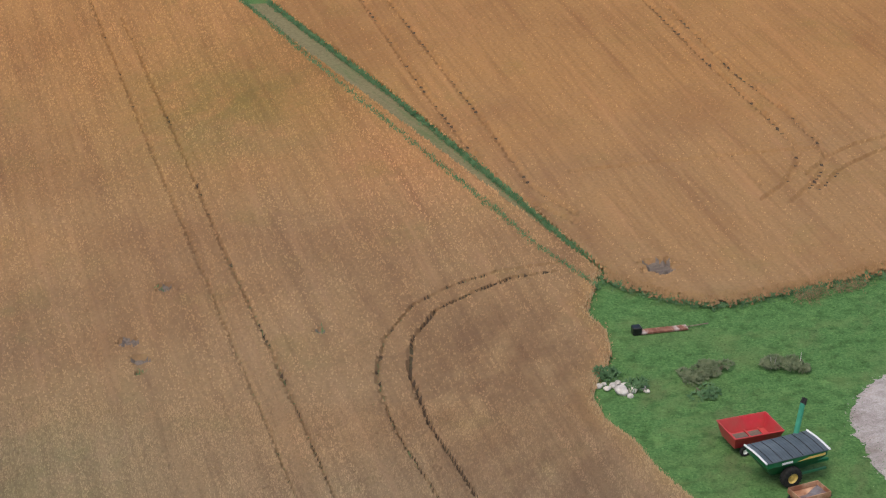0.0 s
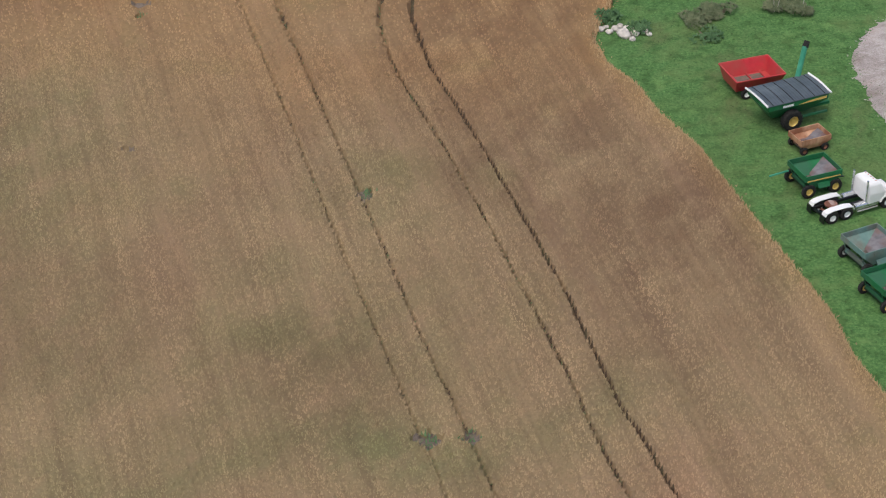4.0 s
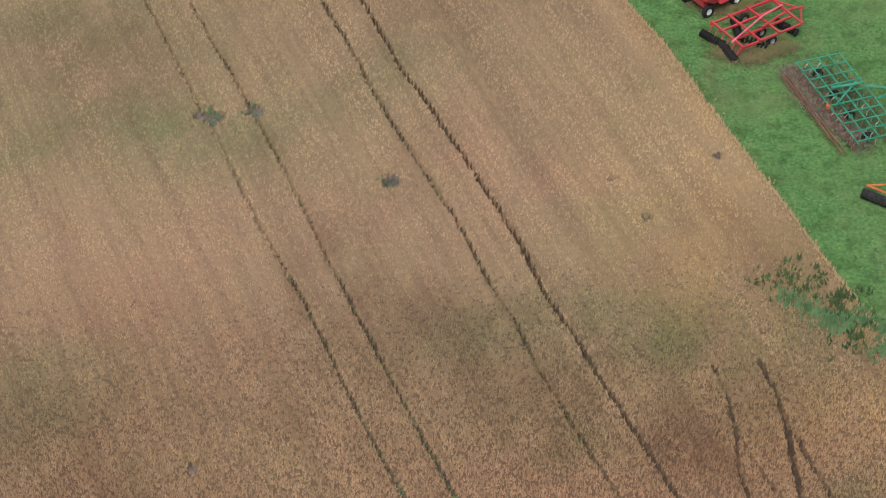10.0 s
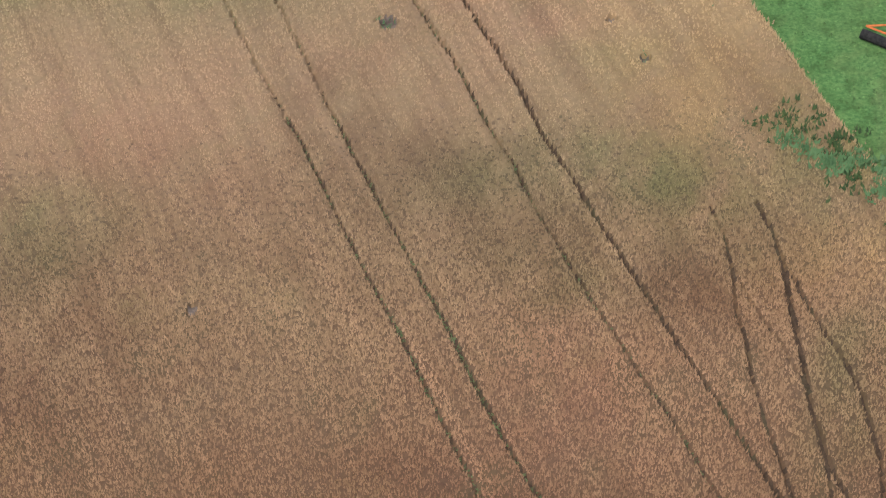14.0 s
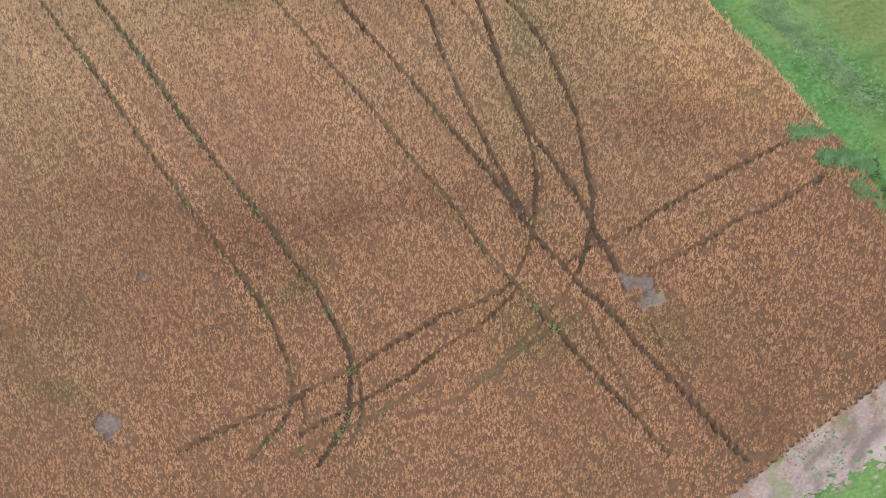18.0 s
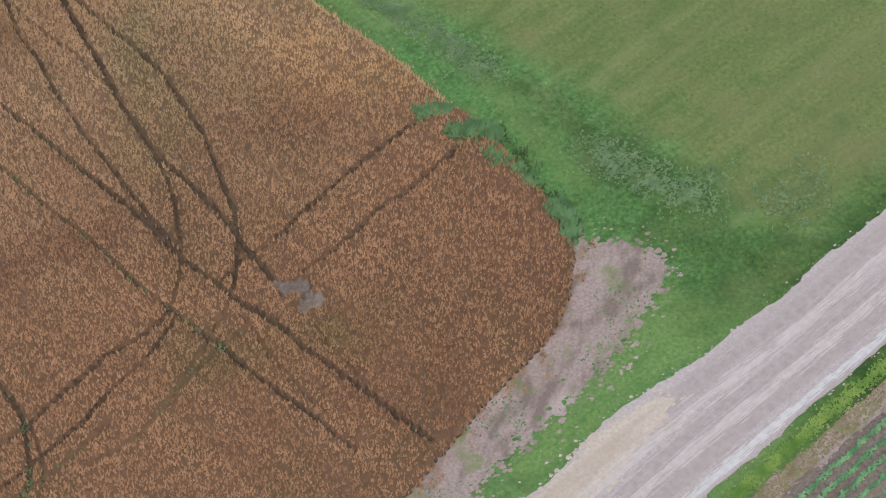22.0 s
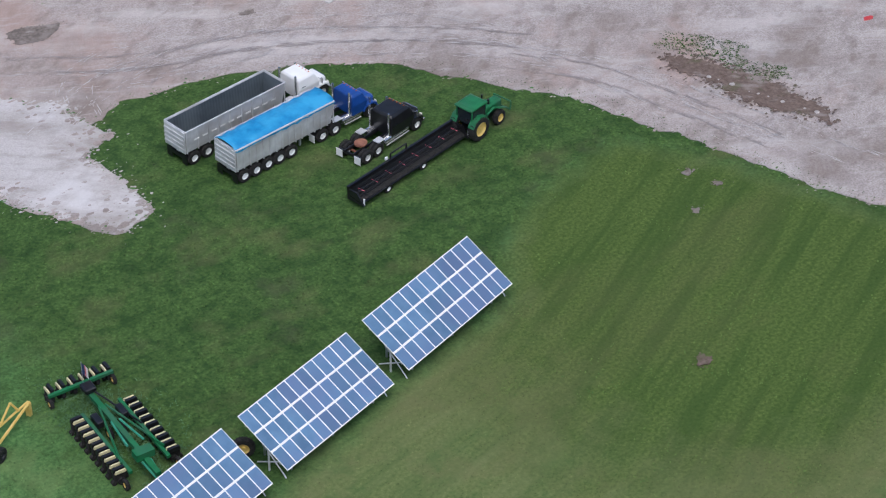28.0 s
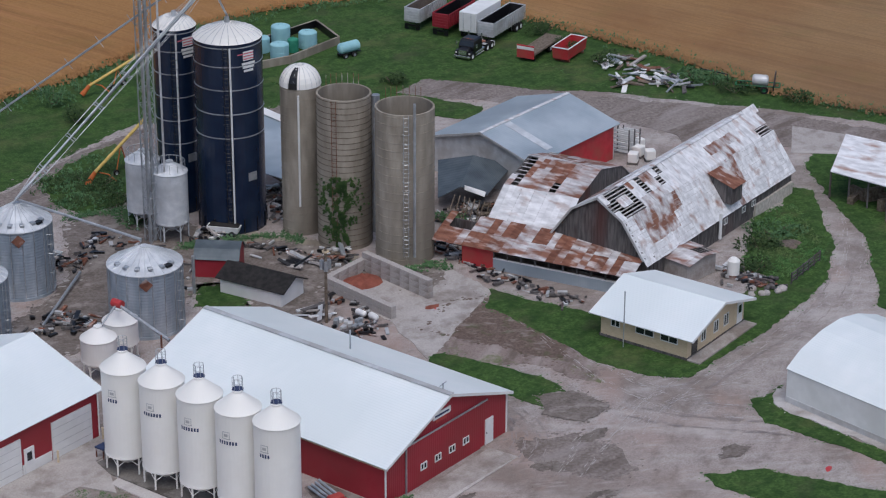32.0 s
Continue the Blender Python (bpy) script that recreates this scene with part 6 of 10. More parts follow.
# white shed with a broken roof line
WA, WB = (126.71, 120.96), (127.69, 111.01)
wl = math.dist(WA, WB)
wd_ = ((WA[0] - WB[0]) / wl, (WA[1] - WB[1]) / wl)
w0 = (WA[0] - 30 * wd_[0], WA[1] - 30 * wd_[1])
wshed = roofed("white_shed", site(w0, (w0[0] + wd_[1], w0[1] - wd_[0])), 30, [(0, 3.0), (1.6, 4.1), (4.2, 5.0), (6.5, 5.3), (8.8, 5.0), (11.4, 4.1), (13, 3.0)], "whitepaint", "whiteroof", "long white metal shed with an arched white roof", over=0.1, gable_over=0.1)
part("base_band", box(B(), -0.05, -0.003, 0, 30, 0, 0.6), "alu", wshed, "grey band along the foot of the wall")
part("roof_light", slab(B(), [(2.0, 19.0, 4.42), (3.6, 19.0, 4.98), (3.6, 19.8, 4.98), (2.0, 19.8, 4.42)], 0.05), "glass", wshed, "dark roof opening")
sheet("gravel_bed", [(127.79, 123.03), (126.01, 121.85), (125.66, 119.9), (127, 110.37), (127.47, 106.63), (129.51, 108.49), (129.76, 112.96), (128.71, 122.34)], 0.13, "pale", "pale gravel bed along the white shed", "gravel", 0.3, 0.3, 12, 0.15, 8.0, 0.3)


def silo(name, c, r, h, mat, label, dome=None, rings=0, ring_mat="steel", roof_mat="steel", ladder=None):
    """A tower silo: body, hoops, roof and ladder; ladder: the angle at which it hangs."""
    ob = thing(name, pose(c[0], c[1], 0), label, "silo")
    if dome is None:
        part("wall", lathe(B(), [(r, 0), (r, h), (r - 0.18, h), (r - 0.18, h - 6)], 48), mat, ob, smooth=False)
    else:
        part("wall", lathe(B(), [(r, 0), (r, h), (0, h + 0.01)], 48), mat, ob)
    for i in range(rings):
        z = h * (i + 0.7) / rings
        part("hoop", lathe(B(), [(r + 0.003, z - 0.03), (r + 0.03, z - 0.025), (r + 0.03, z + 0.025), (r + 0.003, z + 0.03)], 40), ring_mat, ob)
    return ob


def ladder(parent, r, a, z0, z1, mat="steel", cage=False):
    ca, sa = math.cos(a), math.sin(a)
    b = B()
    for s in (-0.22, 0.22):
        cyl(b, ((r + 0.15) * ca - s * sa, (r + 0.15) * sa + s * ca, z0), ((r + 0.15) * ca - s * sa, (r + 0.15) * sa + s * ca, z1), 0.03, seg=5)
    z = z0
    while z < z1:
        cyl(b, ((r + 0.15) * ca + 0.22 * sa, (r + 0.15) * sa - 0.22 * ca, z), ((r + 0.15) * ca - 0.22 * sa, (r + 0.15) * sa + 0.22 * ca, z), 0.018, seg=4)
        z += 0.4
    if cage:
        z = z0 + 1
        while z < z1:
            for k in range(6):
                a0, a1 = math.pi * k / 6, math.pi * (k + 1) / 6
                p = [((r + 0.15 + 0.5 * math.sin(q)) * ca - 0.35 * math.cos(q) * sa, (r + 0.15 + 0.5 * math.sin(q)) * sa + 0.35 * math.cos(q) * ca, z) for q in (a0, a1)]
                cyl(b, p[0], p[1], 0.02, seg=4)
            z += 0.9
    return part("ladder", b, mat, parent)


def facing(c, turn=0.0):
    """The angle on a round thing at c that looks towards the flight side, plus a turn in degrees."""
    return math.atan2(-c[1], -c[0]) + radians(turn)


def cone_roof(ob, r, h, peak, mat, ribs=20, name="roof"):
    rf = part(name, lathe(B(), [(r + 0.12, h - 0.05), (r + 0.12, h + 0.02), (0.35, peak - 0.1), (0.35, peak), (0, peak + 0.02)], 40), mat, ob)
    rb = B()
    for i in range(ribs):
        a = 2 * math.pi * i / ribs
        cyl(rb, ((r + 0.1) * math.cos(a), (r + 0.1) * math.sin(a), h + 0.03), (0.4 * math.cos(a), 0.4 * math.sin(a), peak - 0.08), 0.04, seg=4)
    part("roof_ribs", rb, mat, rf)
    return rf


for c, r, h, peak, lab in (((111.62, 178.74), 3.13, 18.5, 19.7, "tall dark blue enamel silo with a pale domed roof"), ((109.79, 185), 2.0, 18.2, 19.0, "dark blue enamel silo behind the lattice tower")):
    s = silo("blue_silo", c, r, h, "blueglass", lab, dome=1)
    for f in (0.98, 0.885, 0.765, 0.64, 0.515) + ((0.39,) if r < 3 else ()):
        part("hoop", lathe(B(), [(r + 0.003, f * h - 0.05), (r + 0.04, f * h - 0.04), (r + 0.04, f * h + 0.04), (r + 0.003, f * h + 0.05)], 40), "steel", s)
    tagged(s, group="blue silos")
    rf = part("roof", lathe(B(), [(r + 0.05, h - 0.02), (r * 0.8, h + 0.45), (r * 0.45, h + 0.85), (0.4, peak), (0, peak)], 36), "tank", s)
    rb = B()
    for i in range(24):
        a = 2 * math.pi * i / 24
        tube(rb, [((q) * math.cos(a), q * math.sin(a), z + 0.02) for q, z in ((r, h), (r * 0.8, h + 0.45), (r * 0.45, h + 0.85), (0.4, peak))], 0.03, 4)
    part("roof_ribs", rb, "alu", rf)
    part("filler_cap", cyl(B(), (0, 0, peak - 0.1), (0, 0, peak + 0.5), 0.3, 0.2), "steel", s)
    fa = facing(c, 6)
    part("white_pipe", cyl(B(), ((r + 0.12) * math.cos(fa - 0.06), (r + 0.12) * math.sin(fa - 0.06), 1.0), ((r + 0.12) * math.cos(fa - 0.06), (r + 0.12) * math.sin(fa - 0.06), h - 0.3), 0.09), "whitepaint", s)
    ladder(s, r, fa - 0.18, 1.0, h, "black", True)
    part("hatch", box(B(), -0.45, 0.45, -0.05, 0.05, 0, 0.8), "steel", s, "grey square hatch", at=pose(r * 1.0 * math.cos(fa + 0.55), r * math.sin(fa + 0.55), 5.2, 0, 0, math.degrees(fa + 0.55) - 90))
    fg = part("flag_sign", box(B(), -0.55, 0.55, -0.03, 0.03, 0, 0.85), "whitepaint", s, "flag panel in red, white and blue", at=pose((r + 0.04) * math.cos(fa + 0.5), (r + 0.04) * math.sin(fa + 0.5), h - 1.6, 0, 0, math.degrees(fa + 0.5) - 90))
    for k in range(3):
        part("stripe", box(B(), -0.55, 0.55, -0.04, -0.032, 0.1 + 0.26 * k, 0.2 + 0.26 * k), "pinkred", fg)
        again(fg.children[-1], pose(0, 0.072, 0))
    part("canton", box(B(), -0.55, -0.1, -0.046, -0.041, 0.42, 0.85), "signblue", fg)
    again(fg.children[-1], pose(0.65, 0.087, 0))
    for k in range(3):
        a = fa + 0.5
        part("letter_bar", box(B(), -0.7 + 0.1 * k, 0.7 - 0.1 * k, -0.03, 0.03, 0, 0.2), "whitepaint", s, at=pose((r + 0.04) * math.cos(a), (r + 0.04) * math.sin(a), h - 2.0 - 0.34 * k, 0, 0, math.degrees(a) - 90))
    for k in range(14):
        a = 2 * math.pi * k / 14
        part("base_stud", cyl(B(), ((r + 0.05) * math.cos(a), (r + 0.05) * math.sin(a), 0), ((r + 0.05) * math.cos(a), (r + 0.05) * math.sin(a), 1.5), 0.06, seg=6), "black", s)

for c, r, h, lab in (((120, 163), 2.67, 14.4, "smooth weathered concrete silo without a roof"), ((117.56, 168.92), 2.5, 14.5, "hooped concrete stave silo, open at the top and half overgrown"), ((116.08, 173.68), 1.87, 14.3, "slender concrete silo with a pale metal dome")):
    closed = r < 2
    s = silo("concrete_silo", c, r, h, "oldconcrete", lab, dome=1 if closed else None, rings=26 if 2.4 < r < 2.6 else 18, ring_mat="oldconcrete" if r > 2.6 or closed else "bark")
    tagged(s, group="concrete silos")
    fa = facing(c, 8)
    if closed:
        dm = part("dome", lathe(B(), [(r * math.cos(q) + 0.04, h + r * math.sin(q)) for q in (0, 0.26, 0.52, 0.79, 1.05, 1.3)] + [(0, h + r)], 32), "tank", s)
        rb = B()
        for i in range(20):
            a = 2 * math.pi * i / 20
            tube(rb, [((r * math.cos(q) + 0.05) * math.cos(a), (r * math.cos(q) + 0.05) * math.sin(a), h + r * math.sin(q) + 0.01) for q in (0, 0.35, 0.7, 1.05, 1.45)], 0.025, 4)
        part("dome_ribs", rb, "alu", dm)
        part("dome_hatch", lathe(B(), [(r * math.cos(q) + 0.08, h + r * math.sin(q)) for q in (0.0, 0.3, 0.6, 0.9, 1.2)], 6, fa - 0.75, fa - 0.3), "black", s, "dark opening in the dome")
        part("white_pipe", cyl(B(), ((r + 0.12) * math.cos(fa - 0.25), (r + 0.12) * math.sin(fa - 0.25), 3.0), ((r + 0.12) * math.cos(fa - 0.25), (r + 0.12) * math.sin(fa - 0.25), h - 0.5), 0.1), "whitepaint", s)
    else:
        ladder(s, r, fa - (0.1 if r > 2.6 else 0.5), 1.0, h, "steel" if r > 2.6 else "rust", r > 2.6)
        part("chute", cyl(B(), ((r + 0.35) * math.cos(fa + (0.15 if r > 2.6 else 1.35)), (r + 0.35) * math.sin(fa + (0.15 if r > 2.6 else 1.35)), 1), ((r + 0.35) * math.cos(fa + (0.15 if r > 2.6 else 1.35)), (r + 0.35) * math.sin(fa + (0.15 if r > 2.6 else 1.35)), h + (1.2 if r > 2.6 else -0.2)), 0.12 if r > 2.6 else 0.4), "steel", s)
        rl = B()
        for k in range(7):
            a = fa + 2.4 + 0.22 * k
            cyl(rl, ((r - 0.1) * math.cos(a), (r - 0.1) * math.sin(a), h), ((r - 0.1) * math.cos(a), (r - 0.1) * math.sin(a), h + 1.0), 0.03, seg=4)
        part("rail", rl, "rust", s)


def grain_bin(c, r, h, peak, label):
    ob = thing("grain_bin", pose(c[0], c[1], 0), label, "grain bin", "round steel grain bins")
    prof = [(r + 0.1, 0), (r + 0.1, 0.3), (r, 0.3)]
    n = int(h / 0.14)
    for i in range(n):
        prof.append((r + (0.025 if i % 2 else 0), 0.3 + (h - 0.3) * i / n))
    prof.append((r, h))
    part("wall", lathe(B(), prof, 40), "bluesteel", ob)
    cone_roof(ob, r, h, peak, "palesteel", 24)
    for i in range(18):
        a = 2 * math.pi * (i + 0.5) / 18
        st = cyl(B(), ((r + 0.06) * math.cos(a), (r + 0.06) * math.sin(a), 0.3), ((r + 0.06) * math.cos(a), (r + 0.06) * math.sin(a), h), 0.05, seg=4)
        part("stiffener", st, "steel", ob)
    fa = facing(c)
    part("badge", box(B(), -0.42, 0.42, -0.03, 0.03, -0.42, 0.42), "rust", ob, "dark red diamond badge", at=pose((r + 0.13) * math.cos(fa), (r + 0.13) * math.sin(fa), h - 0.75, 0, 0, math.degrees(fa) + 90) @ pose(0, 0, 0, 0, 45, 0))
    for k in range(6):
        a = fa - 1.1 + 0.42 * k
        q = r * 0.82
        part("roof_vent", box(B(), -0.25, 0.25, -0.2, 0.2, 0, 0.25), "steel", ob, at=pose(q * math.cos(a), q * math.sin(a), h + (peak - h) * 0.2, 0, 0, math.degrees(a)), bevel=0.04)
    part("roof_hatch", box(B(), -0.25, 0.25, -0.3, 0.3, 0, 0.2), "black", ob, at=pose((r * 0.85) * math.cos(fa + 0.8), (r * 0.85) * math.sin(fa + 0.8), h + (peak - h) * 0.18, 0, 0, math.degrees(fa + 0.8)))
    ladder(ob, r, fa + 1.0, 0.3, h, "steel", True)
    return ob


BINC, BINL = (93.54, 164.06), (88.56, 177.23)
grain_bin(BINC, 3.12, 5.86, 7.4, "corrugated steel grain bin with a pale conical roof")
grain_bin(BINL, 2.95, 6.5, 8.2, "tall corrugated steel grain bin with a pale conical roof")
grain_bin((79.9, 169.03), 2.95, 6.4, 7.9, "corrugated steel grain bin beside the red shed")


def hopper_tank(c, r, z0, h, peak, mat, label, legs=6, group="", logo=True, platform=True):
    """A round tank with a cone at the foot, on legs with braces."""
    ob = thing("hopper_tank", pose(c[0], c[1], 0.06), label, "tank", group)
    part("body", lathe(B(), [(0.2, max(0.3, z0 - 1.0)), (r, z0), (r + 0.03, z0), (r + 0.03, z0 + 0.15), (r, z0 + 0.15), (r, h)], 40), mat, ob, smooth=False)
    part("roof", lathe(B(), [(r + 0.06, h - 0.04), (r + 0.06, h), (0.35, peak - 0.05), (0.35, peak + 0.08), (0, peak + 0.1)], 40), mat, ob)
    fa = facing(c)
    for i in range(legs):
        a = fa + 2 * math.pi * (i + 0.5) / legs
        lg = part("leg", cyl(B(), ((r - 0.1) * math.cos(a), (r - 0.1) * math.sin(a), 0), ((r - 0.1) * math.cos(a), (r - 0.1) * math.sin(a), z0 + 0.1), 0.075, seg=8), mat, ob)
        part("foot_plate", box(B(), -0.16, 0.16, -0.16, 0.16, 0, 0.04), "steel", lg, at=pose((r - 0.1) * math.cos(a), (r - 0.1) * math.sin(a), 0))
        a2 = fa + 2 * math.pi * (i + 1.5) / legs
        p, q = ((r - 0.1) * math.cos(a), (r - 0.1) * math.sin(a)), ((r - 0.1) * math.cos(a2), (r - 0.1) * math.sin(a2))
        mx, my = (p[0] + q[0]) / 2, (p[1] + q[1]) / 2
        br = B()
        cyl(br, (*p, z0 * 0.55), (mx, my, z0 * 0.95), 0.035, seg=5)
        cyl(br, (*q, z0 * 0.55), (mx, my, z0 * 0.95), 0.035, seg=5)
        part("brace", br, mat, ob)
    if platform:
        pl = part("platform", cyl(B(), (0.15, 0.2, peak + 0.0), (0.15, 0.2, peak + 0.12), 0.42, seg=14), "signblue", ob, "blue-grey filler platform with a hoop rail")
        rl = B()
        for i in range(7):
            a = 2 * math.pi * i / 7
            cyl(rl, (0.15 + 0.38 * math.cos(a), 0.2 + 0.38 * math.sin(a), peak + 0.1), (0.15 + 0.38 * math.cos(a), 0.2 + 0.38 * math.sin(a), peak + 1.0), 0.025, seg=4)
            b2 = 2 * math.pi * (i + 1) / 7
            for zz in (peak + 0.55, peak + 1.0):
                cyl(rl, (0.15 + 0.38 * math.cos(a), 0.2 + 0.38 * math.sin(a), zz), (0.15 + 0.38 * math.cos(b2), 0.2 + 0.38 * math.sin(b2), zz), 0.022, seg=4)
        part("hoop_rail", rl, "steel", pl)
    if logo:
        # a plain badge and a row of bars stand for the worn print
        a = fa - radians(34)
        for nm, a0, a1, zz0, zz1 in (("badge", -0.14, 0.16, 1.25, 1.3), ("badge", -0.17, -0.14, 0.75, 1.3), ("badge", 0.16, 0.19, 0.75, 1.3), ("badge", -0.2, 0.22, 0.72, 0.77), ("badge", -0.09, 0.1, 0.9, 1.12),
                                      *[("print_bar", -0.36 + 0.13 * q, -0.28 + 0.13 * q, 0.28, 0.56) for q in range(7)]):
            if nm == "print_bar" and logo == 2 and abs(a0) > 0.25:
                continue
            part(nm, lathe(B(), [(r + 0.008, h - 2.6 + zz0), (r + 0.012, h - 2.6 + zz0), (r + 0.012, h - 2.6 + zz1), (r + 0.008, h - 2.6 + zz1)], 4, a + a0, a + a1), "signblue" if nm == "print_bar" else "alu", ob)
    return ob


for k, c in enumerate(((83.53, 128.9), (82.47, 132.3), (81.39, 135.77), (80.37, 139.37), (79.25, 142.99))):
    hopper_tank(c, 1.68, 1.5, 8.55, 9.75, "tank", "tall white hopper tank on legs on a concrete pad", 6, "row of five white seed tanks", 1 if 0 < k < 4 else 2)
for c in ((85.28, 157.7), (88.4, 159.55)):
    hopper_tank(c, 1.45, 1.6, 3.6, 4.5, "tank", "small cream hopper tank on legs", 5, "two small cream tanks", 0, False)
for c in ((105.16, 179.06), (104.66, 183.08)):
    t = hopper_tank(c, 1.6, 1.7, 6.6, 7.5, "palesteel", "pale galvanised hopper tank in a steel frame", 6, "two galvanised hopper tanks", 0, False)
    rl = B()
    for i in range(12):
        a, b2 = 2 * math.pi * i / 12, 2 * math.pi * (i + 1) / 12
        cyl(rl, (1.4 * math.cos(a), 1.4 * math.sin(a), 6.6), (1.4 * math.cos(a), 1.4 * math.sin(a), 7.6), 0.03, seg=4)
        cyl(rl, (1.4 * math.cos(a), 1.4 * math.sin(a), 7.6), (1.4 * math.cos(b2), 1.4 * math.sin(b2), 7.6), 0.03, seg=4)
    part("guard_rail", rl, "steel", t)

# ---- old barns ----


def patched(ob, p, q, y0, y1, cols, rows, choose, rng, slats=9):
    """A roof slope from p down or up to q (x, z) of single sheets; where one is gone the slats show."""
    keep = {}
    w = (y1 - y0) / cols
    (x0, z0), (x1, z1) = p, q
    for i in range(cols):
        for r in range(rows):
            mat = choose((i + 0.5) / cols, (r + 0.5) / rows, rng)
            if mat is None:
                continue
            f0, f1 = r / rows, min(1.0, (r + 1.06) / rows)
            at = pose(0, y0 + i * w, 0.05 + 0.03 * rng.random() + 0.012 * (i % 2))
            key = (mat, r)
            if key in keep:
                again(keep[key], at)
            else:
                keep[key] = part("roof_sheet", slab(B(), [(x0 + (x1 - x0) * f0, 0, z0 + (z1 - z0) * f0), (x0 + (x1 - x0) * f1, 0, z0 + (z1 - z0) * f1), (x0 + (x1 - x0) * f1, w - 0.015, z0 + (z1 - z0) * f1), (x0 + (x1 - x0) * f0, w - 0.015, z0 + (z1 - z0) * f0)], 0.03), mat, ob, at=at)
    for i in range(slats):
        f = (i + 0.3) / slats
        cx, cz = x0 + (x1 - x0) * f, z0 + (z1 - z0) * f
        part("roof_slat", box(B(), cx - 0.07, cx + 0.07, y0 + 0.1, y1 - 0.1, cz - 0.07, cz - 0.01), "paleslat", ob)


th = 0.312
bd = Vector((math.cos(th), math.sin(th), 0))
bx = Vector((bd.y, -bd.x, 0))
BO = (129.335, 153.781)
BROOF = [(0, 2.7), (2.34, 5.9), (5.02, 7.55), (7.7, 5.9), (10.04, 2.65)]
rng = random.Random(4)
barn = roofed("old_barn", site(BO, (BO[0] + bx.x, BO[1] + bx.y)), 27.6, BROOF, "wood", None, "weathered gambrel barn with a rusting white metal roof", category="barn")


def near_low(u, v, g):
    rusty = math.exp(-((u - 0.17) / 0.14) ** 2 - ((v - 0.25) / 0.5) ** 2) + 0.5 * math.exp(-((u - 0.66) / 0.06) ** 2)
    return "rustroof" if rusty + g.uniform(-0.12, 0.12) > 0.45 else "paleroof"


def near_high(u, v, g):
    if u < 0.15 and g.random() < 0.75 or 0.2 < u < 0.36 and v < 0.55 and g.random() < 0.75 or u > 0.9 and v > 0.7:
        return None
    rusty = math.exp(-((u - 0.7) / 0.1) ** 2 - ((v - 0.6) / 0.3) ** 2) + 0.5 * math.exp(-((u - 0.25) / 0.14) ** 2)
    return "rustroof" if rusty + g.uniform(-0.1, 0.1) > 0.42 else "paleroof"


for k, way in ((0, near_low), (1, near_low), (2, near_high), (3, near_low)):
    p, q = BROOF[k], BROOF[k + 1]
    if k == 3:
        q = (q[0] + 0.33, q[1] - 0.45)
    if k == 0:
        p = (p[0] - 0.33, p[1] - 0.45)
    patched(barn, p, q, -0.3, 27.9, 34, 3 if k > 1 else 1, way, rng, 9)
for k in range(13):
    part("rafter", tube(B(), [(x, 0.3 + 2.25 * k, z - 0.14) for x, z in BROOF], 0.07, 5), "wood", barn)
part("ridge_cap", slab(B(), [(4.8, 3.0, 7.62), (5.24, 3.0, 7.62), (5.24, 27.9, 7.62), (4.8, 27.9, 7.62)], 0.04), "paleroof", barn)
part("hay_hood", prism(B(), [(4.4, 7.2), (5.64, 7.2), (5.02, 7.85)], 26.2, 28.6), "paleroof", barn)
for (x0, z0), (x1, z1) in zip(BROOF, BROOF[1:]):
    part("rake_trim", slab(B(), [(x0, -0.36, z0 + 0.12), (x1, -0.36, z1 + 0.12), (x1, -0.3, z1 + 0.12), (x0, -0.3, z0 + 0.12)], 0.2), "alu", barn)
for i in range(30):
    xx = 0.1 + 0.33 * i
    top = np.interp(xx, [x for x, z in BROOF], [z - 0.2 for x, z in BROOF])
    part("wall_board", box(B(), xx, xx + 0.31, -0.05 - 0.012 * (i * 7 % 3), -0.003, 2.1 + 0.05 * (i * 5 % 3), float(top)), "wood", barn)
for i in range(56):
    part("wall_board", box(B(), 10.043, 10.08 + 0.01 * (i % 3), 0.1 + 0.48 * i, 0.55 + 0.48 * i, 0.6 + 0.06 * (i * 7 % 4), 2.55), "wood", barn)
part("stone_wall", box(B(), 10.04, 10.3, 20, 27.5, 0, 1.3), "stone", barn, "pale rubble foundation wall")
for y0 in (14.0, 17.5, 19.4):
    window(barn, y0, y0 + 0.7, 1.3, 1.9, 10.12, axis="y", out=1)
dorm = part("dormer", prism(B(), [(8.3, 3.2), (10.5, 3.2), (10.5, 4.9), (8.4, 5.6)], 14.6, 16.6), "wood", barn, "weathered hay dormer with a rusty roof")
part("dormer_roof", slab(B(), [(10.8, 14.4, 4.95), (10.8, 16.8, 4.95), (8.0, 16.8, 5.85), (8.0, 14.4, 5.85)], 0.06), "rust", dorm)
part("white_chute", cyl(B(), (10.4, 12.9, 0.4), (10.4, 12.9, 2.9), 0.15), "whitepaint", barn)

WROOF = [(0, 2.8), (3.4, 5.1), (8.2, 6.3), (13, 5.0), (16, 2.8)]
wing = roofed("barn_wing", site((130.0, 152.9), (130.0 + 0.907, 152.9 + 0.42)), 7.4, WROOF, "wood", None, "collapsing barn wing with pale and rusty roof sheets", category="barn")


def wing_low(u, v, g):
    return "paleroof"


def wing_high(u, v, g):
    if u > 0.82 and g.random() < 0.75 or 0.3 < u < 0.42 and v < 0.5:
        return None
    return "rust" if 0.25 < v and u > 0.3 and g.random() < 0.6 else "rustroof"


